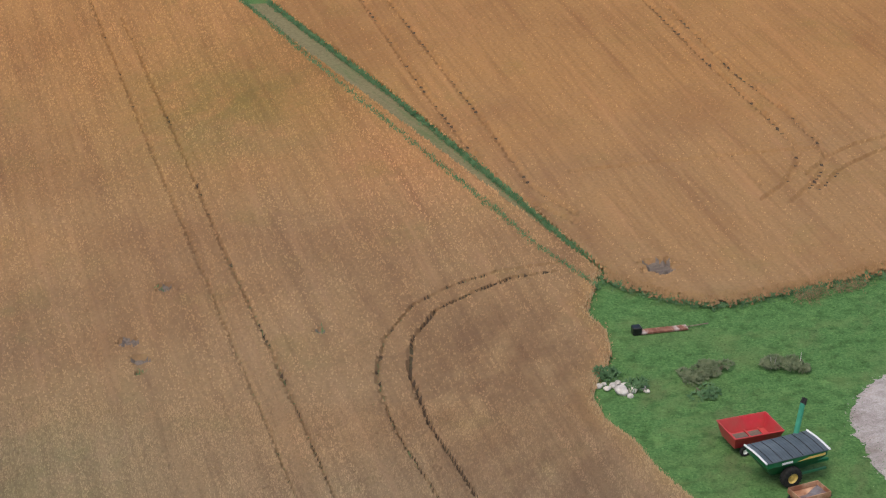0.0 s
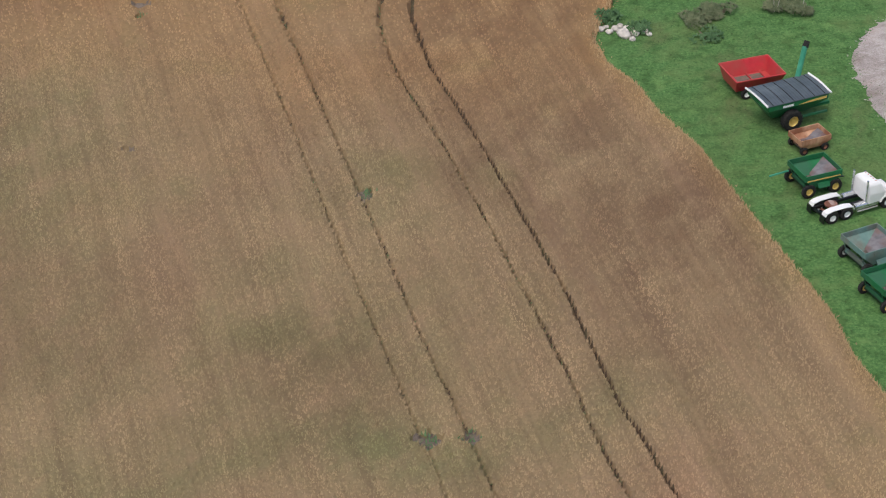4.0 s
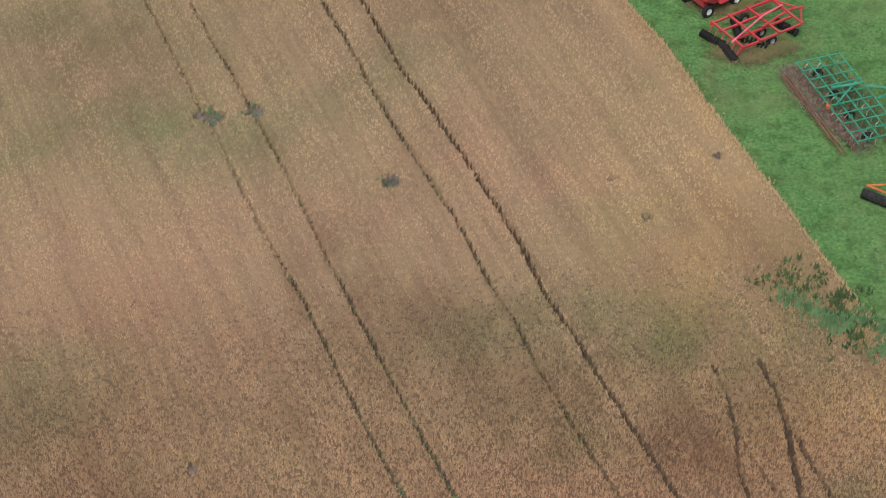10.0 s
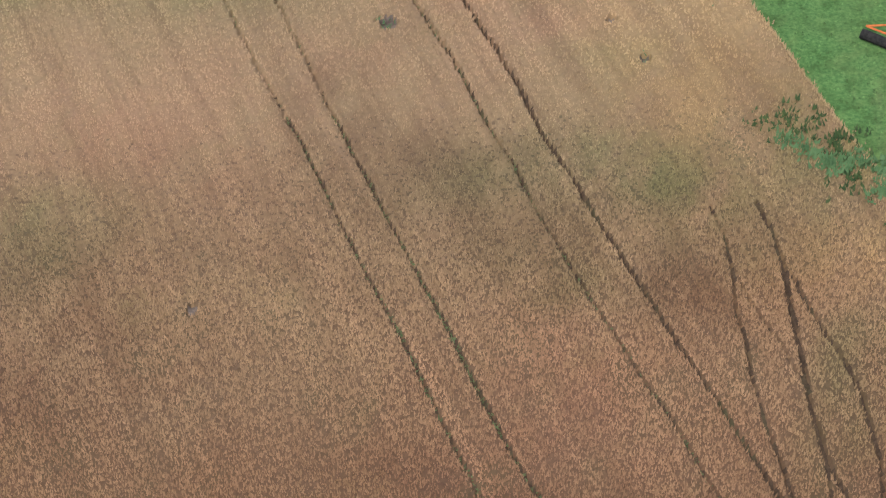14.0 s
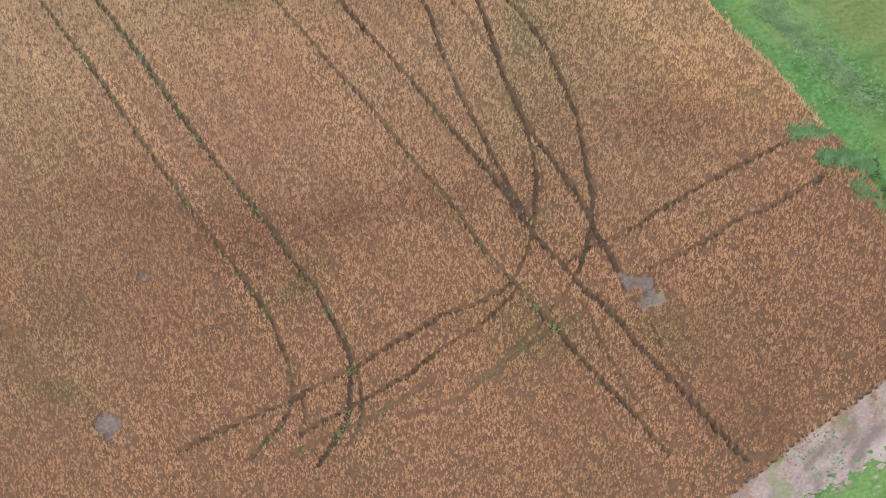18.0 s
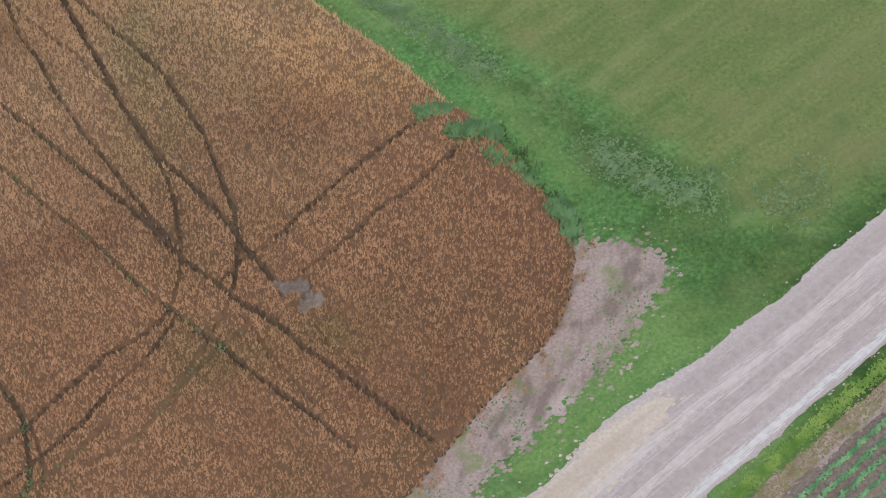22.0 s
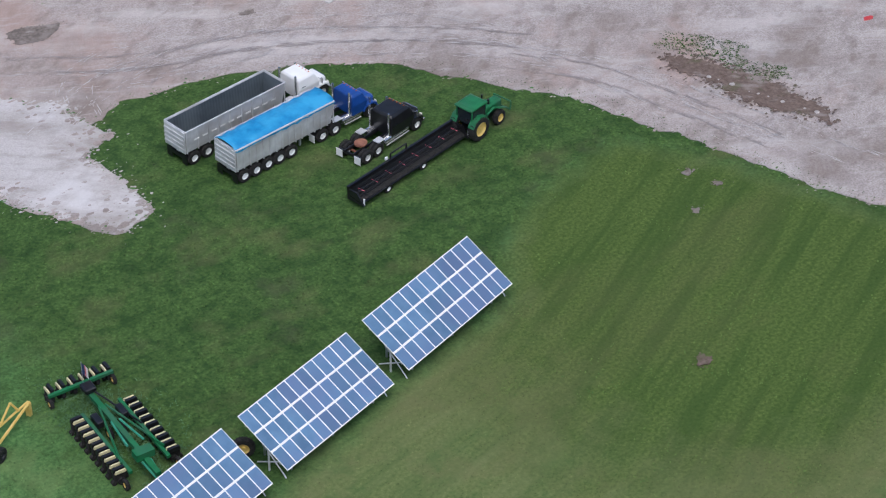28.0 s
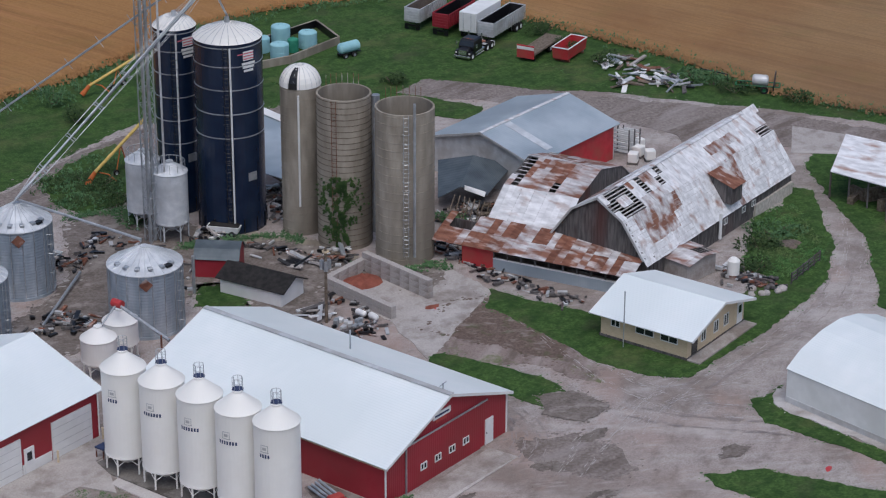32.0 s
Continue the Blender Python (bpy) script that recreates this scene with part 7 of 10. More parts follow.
for k in range(4):
    patched(wing, WROOF[k], WROOF[k + 1], -0.1, 7.5, 12, 3, wing_low if k in (0, 3) else wing_high, rng, 8)
for k in range(5):
    part("rafter", tube(B(), [(x, 0.3 + 1.7 * k, z - 0.14) for x, z in WROOF], 0.07, 5), "wood", wing)

# long lean-to in front of both barns
LA, LB = (121.46, 160.84), (130.38, 142.89)
LL = math.dist(LA, LB)
lean = thing("lean_to", site(LA, LB), "low rusty lean-to along the old barns", "lean-to")
n = int(LL / 0.75)
for row in range(2):
    for i in range(n):
        if row and i in (1, 2, 3):
            continue
        y0, y1 = (-0.3, 1.9) if row == 0 else (1.8, 4.0)
        z0, z1 = 2.1 + 0.28 * y0, 2.1 + 0.28 * y1
        part("roof_sheet", slab(B(), [(i * 0.75, y0, z0 + 0.02 * (i % 2) + 0.03 * row), (i * 0.75 + 0.73, y0, z0 + 0.02 * (i % 2) + 0.03 * row), (i * 0.75 + 0.73, y1, z1 + 0.03 * row), (i * 0.75, y1, z1 + 0.03 * row)], 0.03), "rustroof" if rng.random() < 0.35 else "rust", lean)
part("back_wall", box(B(), 0, LL, 3.6, 3.75, 0, 2.7), "wood", lean)
part("red_wall", box(B(), 2.9, 6.0, 0.15, 0.27, 0, 2.0), "red", lean, "red plank wall")
part("low_wall", box(B(), 6.0, LL, 0.15, 0.27, 0, 1.1), "greyroof", lean, "blue-grey metal siding")
part("rail", box(B(), 6.0, LL, 0.1, 0.3, 1.1, 1.2), "whitepaint", lean)
for i in range(11):
    part("post", box(B(), 6.0 + i * 1.35, 6.12 + i * 1.35, 0.14, 0.26, 1.2, 2.15), "wood", lean)

# grey steel-roofed cattle sheds
gx = Vector((0.25, -0.968, 0))
roofed("cattle_shed", site((134.6, 178.0), (134.6 + gx.x, 178 + gx.y)), 13.8, [(0, 3.8), (6, 5.5), (12, 3.8)], "red", "greyroof", "red cattle shed with a blue-grey steel roof", gable="alu", trim="alu")
cs_ = bpy.data.objects["cattle_shed"]
part("ridge_cap", slab(B(), [(5.8, -0.4, 5.6), (6.2, -0.4, 5.6), (6.2, 14.2, 5.6), (5.8, 14.2, 5.6)], 0.05), "paleroof", cs_, "pale ridge flashing")
part("roof_light", slab(B(), [(6.3, 3.0, 5.53), (11.5, 3.0, 4.06), (11.5, 4.0, 4.06), (6.3, 4.0, 5.53)], 0.02), "palesteel", cs_, "paler roof panel")
col = thing("collapsed_shed", pose(0, 0, 0), "collapsed shed with broken rafters under a dark steel roof", "shed")
part("roof_slope", slab(B(), [(133.34, 175.68, 2.2), (128.32, 169.06, 1.6), (130.26, 168.08, 2.6), (134.64, 171.72, 3.6)], 0.07), "darksteel", col)
part("roof_slope", slab(B(), [(134.64, 171.72, 3.6), (130.26, 168.08, 2.6), (132.18, 166.45, 1.8), (138.04, 169.84, 2.4)], 0.07), "darksteel", col)
part("white_panel", slab(B(), [(130.58, 167.88, 2.7), (130.49, 167.76, 2.3), (131.31, 165.78, 2), (131.76, 166.1, 2.3)], 0.05), "whitepaint", col)
for i in range(10):
    a, b = (129.14, 167.49, 2.2), (131.82, 164.03, 1.7)
    p = [a[k] + (b[k] - a[k]) * i / 9 for k in range(3)]
    part("rafter", cyl(B(), p, (p[0] - 2.4 + 0.3 * (i % 3), p[1] - 1.6, 0.2), 0.06, seg=5), "bark", col)
for q in ((133.58, 175.53, 0), (141.48, 174.34, 0), (139.9, 178.43, 0)):
    part("post", cyl(B(), q, (q[0], q[1], 1.9), 0.1, seg=6), "wood", col)
back = thing("back_shed", pose(0, 0, 0), "low shed with a pale blue steel roof behind the silos", "shed")
part("roof", slab(B(), [(126.08, 195.89, 3.2), (117.18, 182.38, 2.6), (118.12, 178.94, 2.6), (126.26, 191.02, 3.2)], 0.08), "greyroof", back)
part("white_fascia", slab(B(), [(126.15, 195.99, 3.4), (125.2, 194.55, 3.3), (125.48, 189.85, 3.3), (126.42, 191.25, 3.4)], 0.05), "whitepaint", back)
for q in ((120.46, 187.2, 0), (121.21, 183.84, 0), (128.61, 194.84, 0)):
    part("post", cyl(B(), q, (q[0], q[1], 2.5), 0.12, seg=6), "wood", back)

# open pole shed
pole = thing("pole_shed", pose(0, 0, 0), "open pole shed with a white metal roof and stacked timber", "shed")
pq = [(160.37, 149.21, 3), (162.68, 139.09, 3), (169.38, 143.2, 4.4), (166.11, 152.89, 4.4)]
part("roof", slab(B(), pq, 0.1), "paleroof", pole)
for i in range(6):
    f = i / 5
    q = [pq[0][k] + (pq[1][k] - pq[0][k]) * f for k in range(2)]
    part("post", cyl(B(), (q[0] + 0.4, q[1] + 0.3, 0), (q[0] + 0.4, q[1] + 0.3, 2.95), 0.1, seg=6), "wood", pole)
    q = [pq[3][k] + (pq[2][k] - pq[3][k]) * f for k in range(2)]
    part("post", cyl(B(), (q[0], q[1], 0), (q[0], q[1], 4.2), 0.1, seg=6), "wood", pole)
for i in range(16):
    q = [pq[0][k] + (pq[1][k] - pq[0][k]) * rng.uniform(0.05, 0.95) for k in range(2)]
    o = rng.uniform(1, 5)
    bm = box(B(), -1, 1, -0.3, 0.3, 0, rng.uniform(0.4, 1.6))
    part("timber_block", bm, "bark", pole, at=pose(q[0] + o * 0.6, q[1] + o * 0.6, 0, 0, 0, rng.uniform(0, 180)))
sheet("concrete_pad", [(166.31, 160.27), (171.84, 165.68), (174.5, 160.59), (170.08, 156.87)], 0.12, "concrete", "square pale concrete pad", "concrete pad", wild=0)

# small buildings near the bins
ra_, rb2, rc_ = (104.22, 172.41), (102.01, 170.01), (104.58, 167.16)
rw_ = math.dist(ra_, rb2)
r1 = roofed("small_red_building", site(ra_, rb2), math.dist(rb2, rc_), [(0, 1.9), (rw_ * 0.2, 2.55), (rw_ / 2, 2.95), (rw_ * 0.8, 2.55), (rw_, 1.9)], "redwall", "darksteel", "small red building with a dark grey gambrel roof", over=0.2, gable_over=0.15)
r2 = roofed("block_hut", site((104.52, 160.04), (107.56, 161.31)), 6.4, [(0, 1.5), (1.8, 2.3), (3.5, 1.5)], "whitepaint", "darkroof", "low white block hut with a black roof", over=0.25)

# bunker of stacked concrete blocks with red sand
bq = [(110.94, 152.35), (110.03, 160.96), (115.05, 162.43), (115.98, 153.81)]
bunker = thing("block_bunker", pose(0, 0, 0), "open bunker of stacked concrete blocks with red sand", "bunker")
blk = {}
for a, b in ((bq[0], bq[1]), (bq[1], bq[2]), (bq[2], bq[3])):
    d = math.dist(a, b)
    n = max(1, round(d / 1.2))
    ang = math.degrees(math.atan2(b[1] - a[1], b[0] - a[0]))
    for i in range(n):
        for lv in range(2 + (a == bq[2])):
            f = (i + 0.5) / n
            w = round(d / n, 2)
            if w not in blk:
                blk[w] = part("concrete_block", box(B(), -w / 2 + 0.012, w / 2 - 0.012, -0.3, 0.3, 0.006, 0.59), "concrete", bunker, bevel=0.03)
                blk[w].matrix_basis = pose(a[0] + (b[0] - a[0]) * f, a[1] + (b[1] - a[1]) * f, 0.06 + 0.6 * lv, 0, 0, ang)
            else:
                again(blk[w], pose(a[0] + (b[0] - a[0]) * f, a[1] + (b[1] - a[1]) * f, 0.06 + 0.6 * lv, 0, 0, ang))


def heap(name, c, r, h, mat, label, category, seed=0, squash=1.0, turn=0.0):
    """A low heap with an uneven surface."""
    bm = B()
    n, k = 7, 22
    rings = []
    for i in range(n):
        q = i / (n - 1)
        ring = []
        for j in range(k):
            a = 2 * math.pi * j / k
            rr = r * q * (1 + 0.3 * noise.noise((math.cos(a) * 1.5, math.sin(a) * 1.5, seed)))
            z = h * (1 - q) ** 0.8 * (1 + 0.4 * noise.noise((rr * math.cos(a) * 1.7, rr * math.sin(a) * 1.7, seed + 3)))
            ring.append(bm.verts.new((rr * math.cos(a), rr * math.sin(a) * squash, max(0.0, z) - (0.04 if i == n - 1 else 0))))
        rings.append(ring)
    for a, b in zip(rings[1:], rings[2:]):
        for j in range(k):
            bm.faces.new([a[j], b[j], b[(j + 1) % k], a[(j + 1) % k]])
    bm.faces.new(rings[1])
    for v in rings[0]:
        bm.verts.remove(v)
    ob = part(name, bm, mat, None)
    ob.matrix_basis = pose(c[0], c[1], 0.06, 0, 0, turn)
    return tagged(ob, label, category)


heap("sand_mound", (113.12, 160.16), 2.3, 0.8, "redsand", "heap of dark red sand in the block bunker", "sand", 1, 0.7)
heap("sand_mound", (115.03, 152.31), 0.9, 0.15, "redsand", "spilled dark red sand on the concrete", "sand", 2, 0.5)
sheet("bunker_floor", [(109.87, 159.87), (110.4, 152.18), (108.47, 144), (121.35, 152.03), (121.18, 157.52), (114.7, 162.37)], 0.095, "concrete", "worn concrete slab by the bunker", "concrete", 0.3, 0.25, 21, 0.15, 6.0, 0.3)
sheet("bin_slab", [(99.97, 187.27), (104.34, 187.46), (105.46, 175.66), (102.81, 172.84), (98.85, 171.15), (90.9, 165.37), (86.03, 163.5), (84.22, 168.97), (92.45, 175.94), (98.23, 181.07)], 0.09, "concrete", "stained pale concrete slab between the bins", "concrete", 0.3, 0.4, 22, 0.15, 8.0, 0.5)
sheet("silo_slab", [(105.26, 175.81), (110.72, 176.69), (115.1, 170.09), (117.13, 160.55), (120.42, 156.53), (115.82, 155.42), (111.46, 164.8), (105.79, 169.04)], 0.085, "oldconcrete", "old concrete slab round the silos", "concrete", 0.3, 0.4, 23, 0.15, 8.0, 0.5)
sheet("stained_yard", [(112.13, 148.06), (118.72, 150.28), (120.12, 143.48), (119.68, 135.6), (116.96, 132.42), (115.27, 137.58), (111.83, 141.48), (109.81, 145)], 0.075, "dirt", "reddish dirt in the yard", "dirt", 0.3, 0.5, 24, 0.15, 10.0, 0.6)

# aprons round the machine shed and tanks
def pad(name, poly, z, label, mat="concrete"):
    return sheet(name, poly, z, mat, label, "concrete pad", wild=0, depth=0.2)


pad("tank_pad", [(77.68, 144.95), (77.53, 142.93), (82.22, 126.52), (86.74, 127.1), (86.41, 129.97), (82.18, 145.35)], 0.16, "dark stained concrete pad below the white tanks", "padstain")
pad("front_walk", [(76.79, 141.51), (77.75, 141.89), (83.15, 122.05), (94.17, 124.35), (102.85, 128.91), (103.78, 126.6), (82.05, 120.46)], 0.14, "pale concrete walk round the tanks", "walk")
pad("garage_apron", [(66.66, 140.14), (74.78, 142.47), (76.48, 140), (77.6, 142.88), (77.72, 145.26), (81.86, 146.52), (80.1, 148.66), (69.68, 145.76), (63.31, 144.2), (60.36, 138.41)], 0.13, "pale concrete apron before the garage doors")
pad("shed_apron", [(92.98, 126.1), (93.24, 124.84), (94.17, 124.35), (103.78, 126.6), (102.9, 128.98)], 0.15, "worn concrete apron before the red sliding door")

# lattice tower, spouts and guy lines
TW = (103.22, 179.3)
tower = thing("lattice_tower", pose(TW[0], TW[1], 0), "tall galvanised lattice tower of the grain elevator", "tower")
h, w = 27.0, 0.52
for sx in (-w, w):
    for sy in (-w, w):
        part("leg", cyl(B(), (sx, sy, 0), (sx, sy, h), 0.07, seg=6), "steel", tower)
for lv in range(18):
    z0, z1 = lv * 1.5, lv * 1.5 + 1.5
    cs = [(-w, -w), (w, -w), (w, w), (-w, w)]
    for a, b in zip(cs, cs[1:] + cs[:1]):
        part("brace", cyl(B(), (*a, z0), (*b, z1), 0.03, seg=4), "steel", tower)
        part("strut", cyl(B(), (*a, z1), (*b, z1), 0.03, seg=4), "steel", tower)
for ox in (-0.25, 0.25):
    part("leg_casing", box(B(), ox - 0.12, ox + 0.12, -0.12, 0.12, 0, h), "steel", tower, "square elevator casing")
part("down_pipe", cyl(B(), (1.0, -0.9, 2), (1.0, -0.9, h), 0.1), "alu", tower)


def spout(p, q, r=0.1, trussed=True, label="long galvanised grain spout"):
    ob = thing("grain_spout", pose(0, 0, 0), label, "spout")
    p, q = Vector(p), Vector(q)
    part("tube", cyl(B(), p, q, r, seg=10), "steel", ob)
    if trussed:
        d = (q - p)
        side = d.cross(Vector((0, 0, 1))).normalized()
        up = side.cross(d).normalized()
        n = max(2, int(d.length / 3.5))
        prev = {s: p for s in (-1, 1)}
        for i in range(1, n):
            c = p + d * (i / n)
            part("spreader", tube(B(), [c + side * 0.9, c, c - side * 0.9], 0.03, 5), "steel", ob)
            part("spreader", tube(B(), [c + up * 0.6, c - up * 0.6], 0.03, 5), "steel", ob)
            for s in (-1, 1):
                part("truss_cable", cyl(B(), prev[s], c + side * 0.9 * s, 0.02, seg=4), "steel", ob)
                prev[s] = c + side * 0.9 * s
        for s in (-1, 1):
            part("truss_cable", cyl(B(), prev[s], q, 0.02, seg=4), "steel", ob)
    return ob


TOP = (108.57, 176.4, 24.5)
spout(TOP, (BINL[0], BINL[1], 8.5))
spout((TOP[0] - 0.5, TOP[1] - 0.3, TOP[2] + 0.2), (BINL[0] - 0.3, BINL[1] - 0.3, 8.4), 0.1)
spout((TOP[0] - 1.5, TOP[1], TOP[2] + 1), (93.02, 192.77, 9.5), 0.1)
spout((BINL[0], BINL[1], 8.5), (93.99, 165.24, 7.4), 0.12, False)
spout(TOP, (111.79, 178.91, 20.2), 0.1, False)
hd = thing("elevator_head", pose(TOP[0], TOP[1], TOP[2]), "galvanised elevator head above the spouts", "elevator head")
part("housing", hull(B(), rect(-0.7, 0.7, -0.4, 0.4, -0.4), rect(-0.9, 0.9, -0.5, 0.5, 0.6), rect(-0.4, 0.4, -0.3, 0.3, 1.2)), "steel", hd)
part("catwalk", tube(B(), [(0, 0, 0), (TW[0] - TOP[0], TW[1] - TOP[1], 24.5 - TOP[2])], 0.2, 6), "steel", hd)
au = thing("unloading_auger", pose(0, 0, 0), "dark unloading auger with a red motor by the small tanks", "auger")
part("tube", cyl(B(), (87.66, 158.6, 5.6), (89.15, 153.01, 4), 0.14), "steel", au)
part("motor", cyl(B(), (87.57, 159.08, 5.6), (87.88, 158.16, 5.6), 0.35), "red", au)
part("leg", cyl(B(), (87.66, 158.6, 5.6), (85.89, 158.12, 4.4), 0.08), "steel", au)
part("support", cyl(B(), (88.79, 153.68, 4.3), (*(88.79, 153.68, 4.3)[:2], 0), 0.08), "rust", au)

# ---- vehicles and implements ----
WHEELS = {}


def wheel(parent, x, y, r, w, rim="whitepaint", name="wheel", hub=0.5, side=-1):
    """A tyre with its rim and hub, standing on the ground with its axle along y."""
    key = (r, w, rim, hub)
    if key not in WHEELS:
        t = [(r * hub, -w / 2), (r * 0.88, -w / 2), (r * 0.97, -w * 0.4), (r, -w * 0.2), (r, w * 0.2), (r * 0.97, w * 0.4), (r * 0.88, w / 2), (r * hub, w / 2)]
        bm = lathe(B(), t, 20)
        for i in range(20):
            a = 2 * math.pi * i / 20
            for s in (-1, 1):
                cyl(bm, (r * 0.99 * math.cos(a), r * 0.99 * math.sin(a), 0), (r * 0.96 * math.cos(a + 0.1), r * 0.96 * math.sin(a + 0.1), s * w * 0.46), r * 0.045, seg=4)
        tm = finish(bm, name, "rubber")
        bm = lathe(B(), [(0, -w * 0.32), (r * 0.12, -w * 0.36), (r * 0.16, -w * 0.2), (r * hub * 0.8, -w * 0.22), (r * hub, -w * 0.45), (r * hub + 0.01, -w * 0.45), (r * hub + 0.01, w * 0.45), (r * hub, w * 0.45), (r * hub * 0.8, w * 0.22), (r * 0.16, w * 0.2), (r * 0.12, w * 0.36), (0, w * 0.32)], 18)
        WHEELS[key] = (tm, finish(bm, "rim", rim))
    tm, rm = WHEELS[key]
    o = new(name, tm)
    o.parent = parent
    o.matrix_basis = pose(x, y, r, 90, 0, 0)
    k = new("rim", rm)
    k.parent = o
    return o


def tub(bm, bot, top, z0, z1, t=0.06, floor=True):
    """An open box: bot and top are (x0, x1, y0, y1)."""
    o0, o1 = rect(*bot, z0), rect(*top, z1)
    i1 = rect(top[0] + t, top[1] - t, top[2] + t, top[3] - t, z1)
    i0 = rect(bot[0] + t, bot[1] - t, bot[2] + t, bot[3] - t, z0 + t)
    rings = [[bm.verts.new(p) for p in r] for r in (o0, o1, i1, i0)]
    for a, b in zip(rings, rings[1:]):
        for i in range(4):
            bm.faces.new([a[i], a[(i + 1) % 4], b[(i + 1) % 4], b[i]])
    if floor:
        bm.faces.new(rings[0][::-1])
        bm.faces.new(rings[3])
    else:
        for i in range(4):
            bm.faces.new([rings[3][i], rings[3][(i + 1) % 4], rings[0][(i + 1) % 4], rings[0][i]])
    return bm


def semi(m, paint, label, wb=3.5, sleeper=0.0, rear_fenders="alu", tandem=1.08, stack=True):
    """A road tractor: x ahead, its right side at y = 0, rear axle at x = 0."""
    ob = thing("semi_truck", m @ Matrix.Diagonal((1, 0.92, 0.9, 1)), label, "truck", "road tractors in the yard")
    W, r = 2.3, 0.5
    fx = wb + tandem
    for yy in (0.72, 1.5):
        part("frame_rail", box(B(), -0.6, fx + 0.5, yy, yy + 0.1, 0.62, 0.85), "black", ob)
    for xx in (0, tandem):
        for yy in (0.14, 0.44, W - 0.44, W - 0.14):
            wheel(ob, xx, yy, r, 0.27, "whitepaint")
        part("axle", cyl(B(), (xx, 0.1, r), (xx, W - 0.1, r), 0.08, seg=8), "rust", ob)
    for yy in (0.2, W - 0.2):
        wheel(ob, fx, yy, r, 0.3, "whitepaint")
    part("cross_member", box(B(), -0.6, -0.5, 0.1, W - 0.1, 0.55, 0.75), "black", ob)
    for yy in (0.05, W - 0.6):
        part("mud_flap", box(B(), -0.72, -0.68, yy, yy + 0.55, 0.2, 0.8), "whitepaint" if rear_fenders == "alu" else "black", ob)
        if rear_fenders:
            if rear_fenders == "alu":
                part("quarter_fender", box(B(), tandem + 0.05, tandem + 0.65, yy, yy + 0.55, 1.06, 1.1), "alu", ob)
            else:
                f = [(-0.6, 0.75), (-0.5, 1.0), (0.0, 1.12), (tandem, 1.12), (tandem + 0.5, 1.0), (tandem + 0.6, 0.75), (tandem + 0.55, 0.75), (tandem + 0.46, 0.96), (tandem, 1.07), (0, 1.07), (-0.46, 0.96), (-0.55, 0.75)]
                part("fender", prism(B(), f, yy, yy + 0.55), "whitepaint", ob)
    part("fifth_wheel", cyl(B(), (0.5, W / 2, 0.9), (0.5, W / 2, 1.02), 0.45, seg=16), "rust", ob)
    cx0, cx1 = fx - 1.55 - sleeper, fx - 0.25
    cab = part("cab", hull(B(), rect(cx0, cx1, 0.12, W - 0.12, 0.75), rect(cx0, cx1, 0.08, W - 0.08, 1.55), rect(cx0 + 0.05, cx1 - 0.3, 0.2, W - 0.2, 2.25), rect(cx0 + 0.15, cx1 - 0.5, 0.35, W - 0.35, 2.4)), paint, ob, bevel=0.04)
    part("windscreen", slab(B(), [(cx1 - 0.02, 0.25, 1.62), (cx1 - 0.02, W - 0.25, 1.62), (cx1 - 0.26, W - 0.32, 2.2), (cx1 - 0.26, 0.32, 2.2)], 0.04), "glass", cab)
    for yy, s in ((0.1, -1), (W - 0.1, 1)):
        q = [(cx1 - 0.95, yy + s * 0.005, 1.6), (cx1 - 0.25, yy + s * 0.005, 1.6), (cx1 - 0.42, yy - s * 0.09, 2.12), (cx1 - 0.95, yy - s * 0.09, 2.12)]
        part("side_window", slab(B(), q if s < 0 else q[::-1], 0.03), "glass", cab)
        if sleeper:
            q = [(cx0 + 0.25, yy + s * 0.005, 1.65), (cx0 + 0.6, yy + s * 0.005, 1.65), (cx0 + 0.6, yy - s * 0.07, 2.0), (cx0 + 0.25, yy - s * 0.07, 2.0)]
            part("sleeper_window", slab(B(), q if s < 0 else q[::-1], 0.03), "glass", cab)
        mi = part("mirror", box(B(), cx1 - 0.12, cx1 - 0.06, yy + s * 0.35 - 0.08, yy + s * 0.35 + 0.08, 1.55, 2.0), "chrome", cab)
        part("mirror_arm", tube(B(), [(cx1 - 0.15, yy, 1.9), (cx1 - 0.09, yy + s * 0.35, 1.9)], 0.02, 4), "chrome", mi)
    hood = part("hood", hull(B(), rect(cx1 - 0.02, fx + 0.55, 0.45, W - 0.45, 0.85), rect(cx1 - 0.02, fx + 0.58, 0.42, W - 0.42, 1.3), rect(cx1 - 0.02, fx + 0.45, 0.55, W - 0.55, 1.5), rect(cx1 - 0.02, fx + 0.3, 0.7, W - 0.7, 1.58)), paint, ob, bevel=0.04)
    for yy in (0.04, W - 0.46):
        f = [(fx - 0.62, 0.7), (fx - 0.5, 1.0), (fx - 0.2, 1.15), (fx + 0.25, 1.15), (fx + 0.55, 1.0), (fx + 0.6, 0.75), (fx + 0.52, 0.75), (fx + 0.4, 0.95), (fx + 0.2, 1.06), (fx - 0.2, 1.06), (fx - 0.42, 0.95), (fx - 0.52, 0.7)]
        part("front_fender", prism(B(), f, yy, yy + 0.42), paint, ob)
        hl = part("headlight", box(B(), fx + 0.55, fx + 0.62, yy + 0.12, yy + 0.34, 0.9, 1.08), "lamp", ob)
    part("grille", box(B(), fx + 0.58, fx + 0.64, 0.62, W - 0.62, 0.75, 1.35), "chrome", hood)
    part("bumper", box(B(), fx + 0.62, fx + 0.78, 0.05, W - 0.05, 0.4, 0.68), "chrome", ob, bevel=0.03)
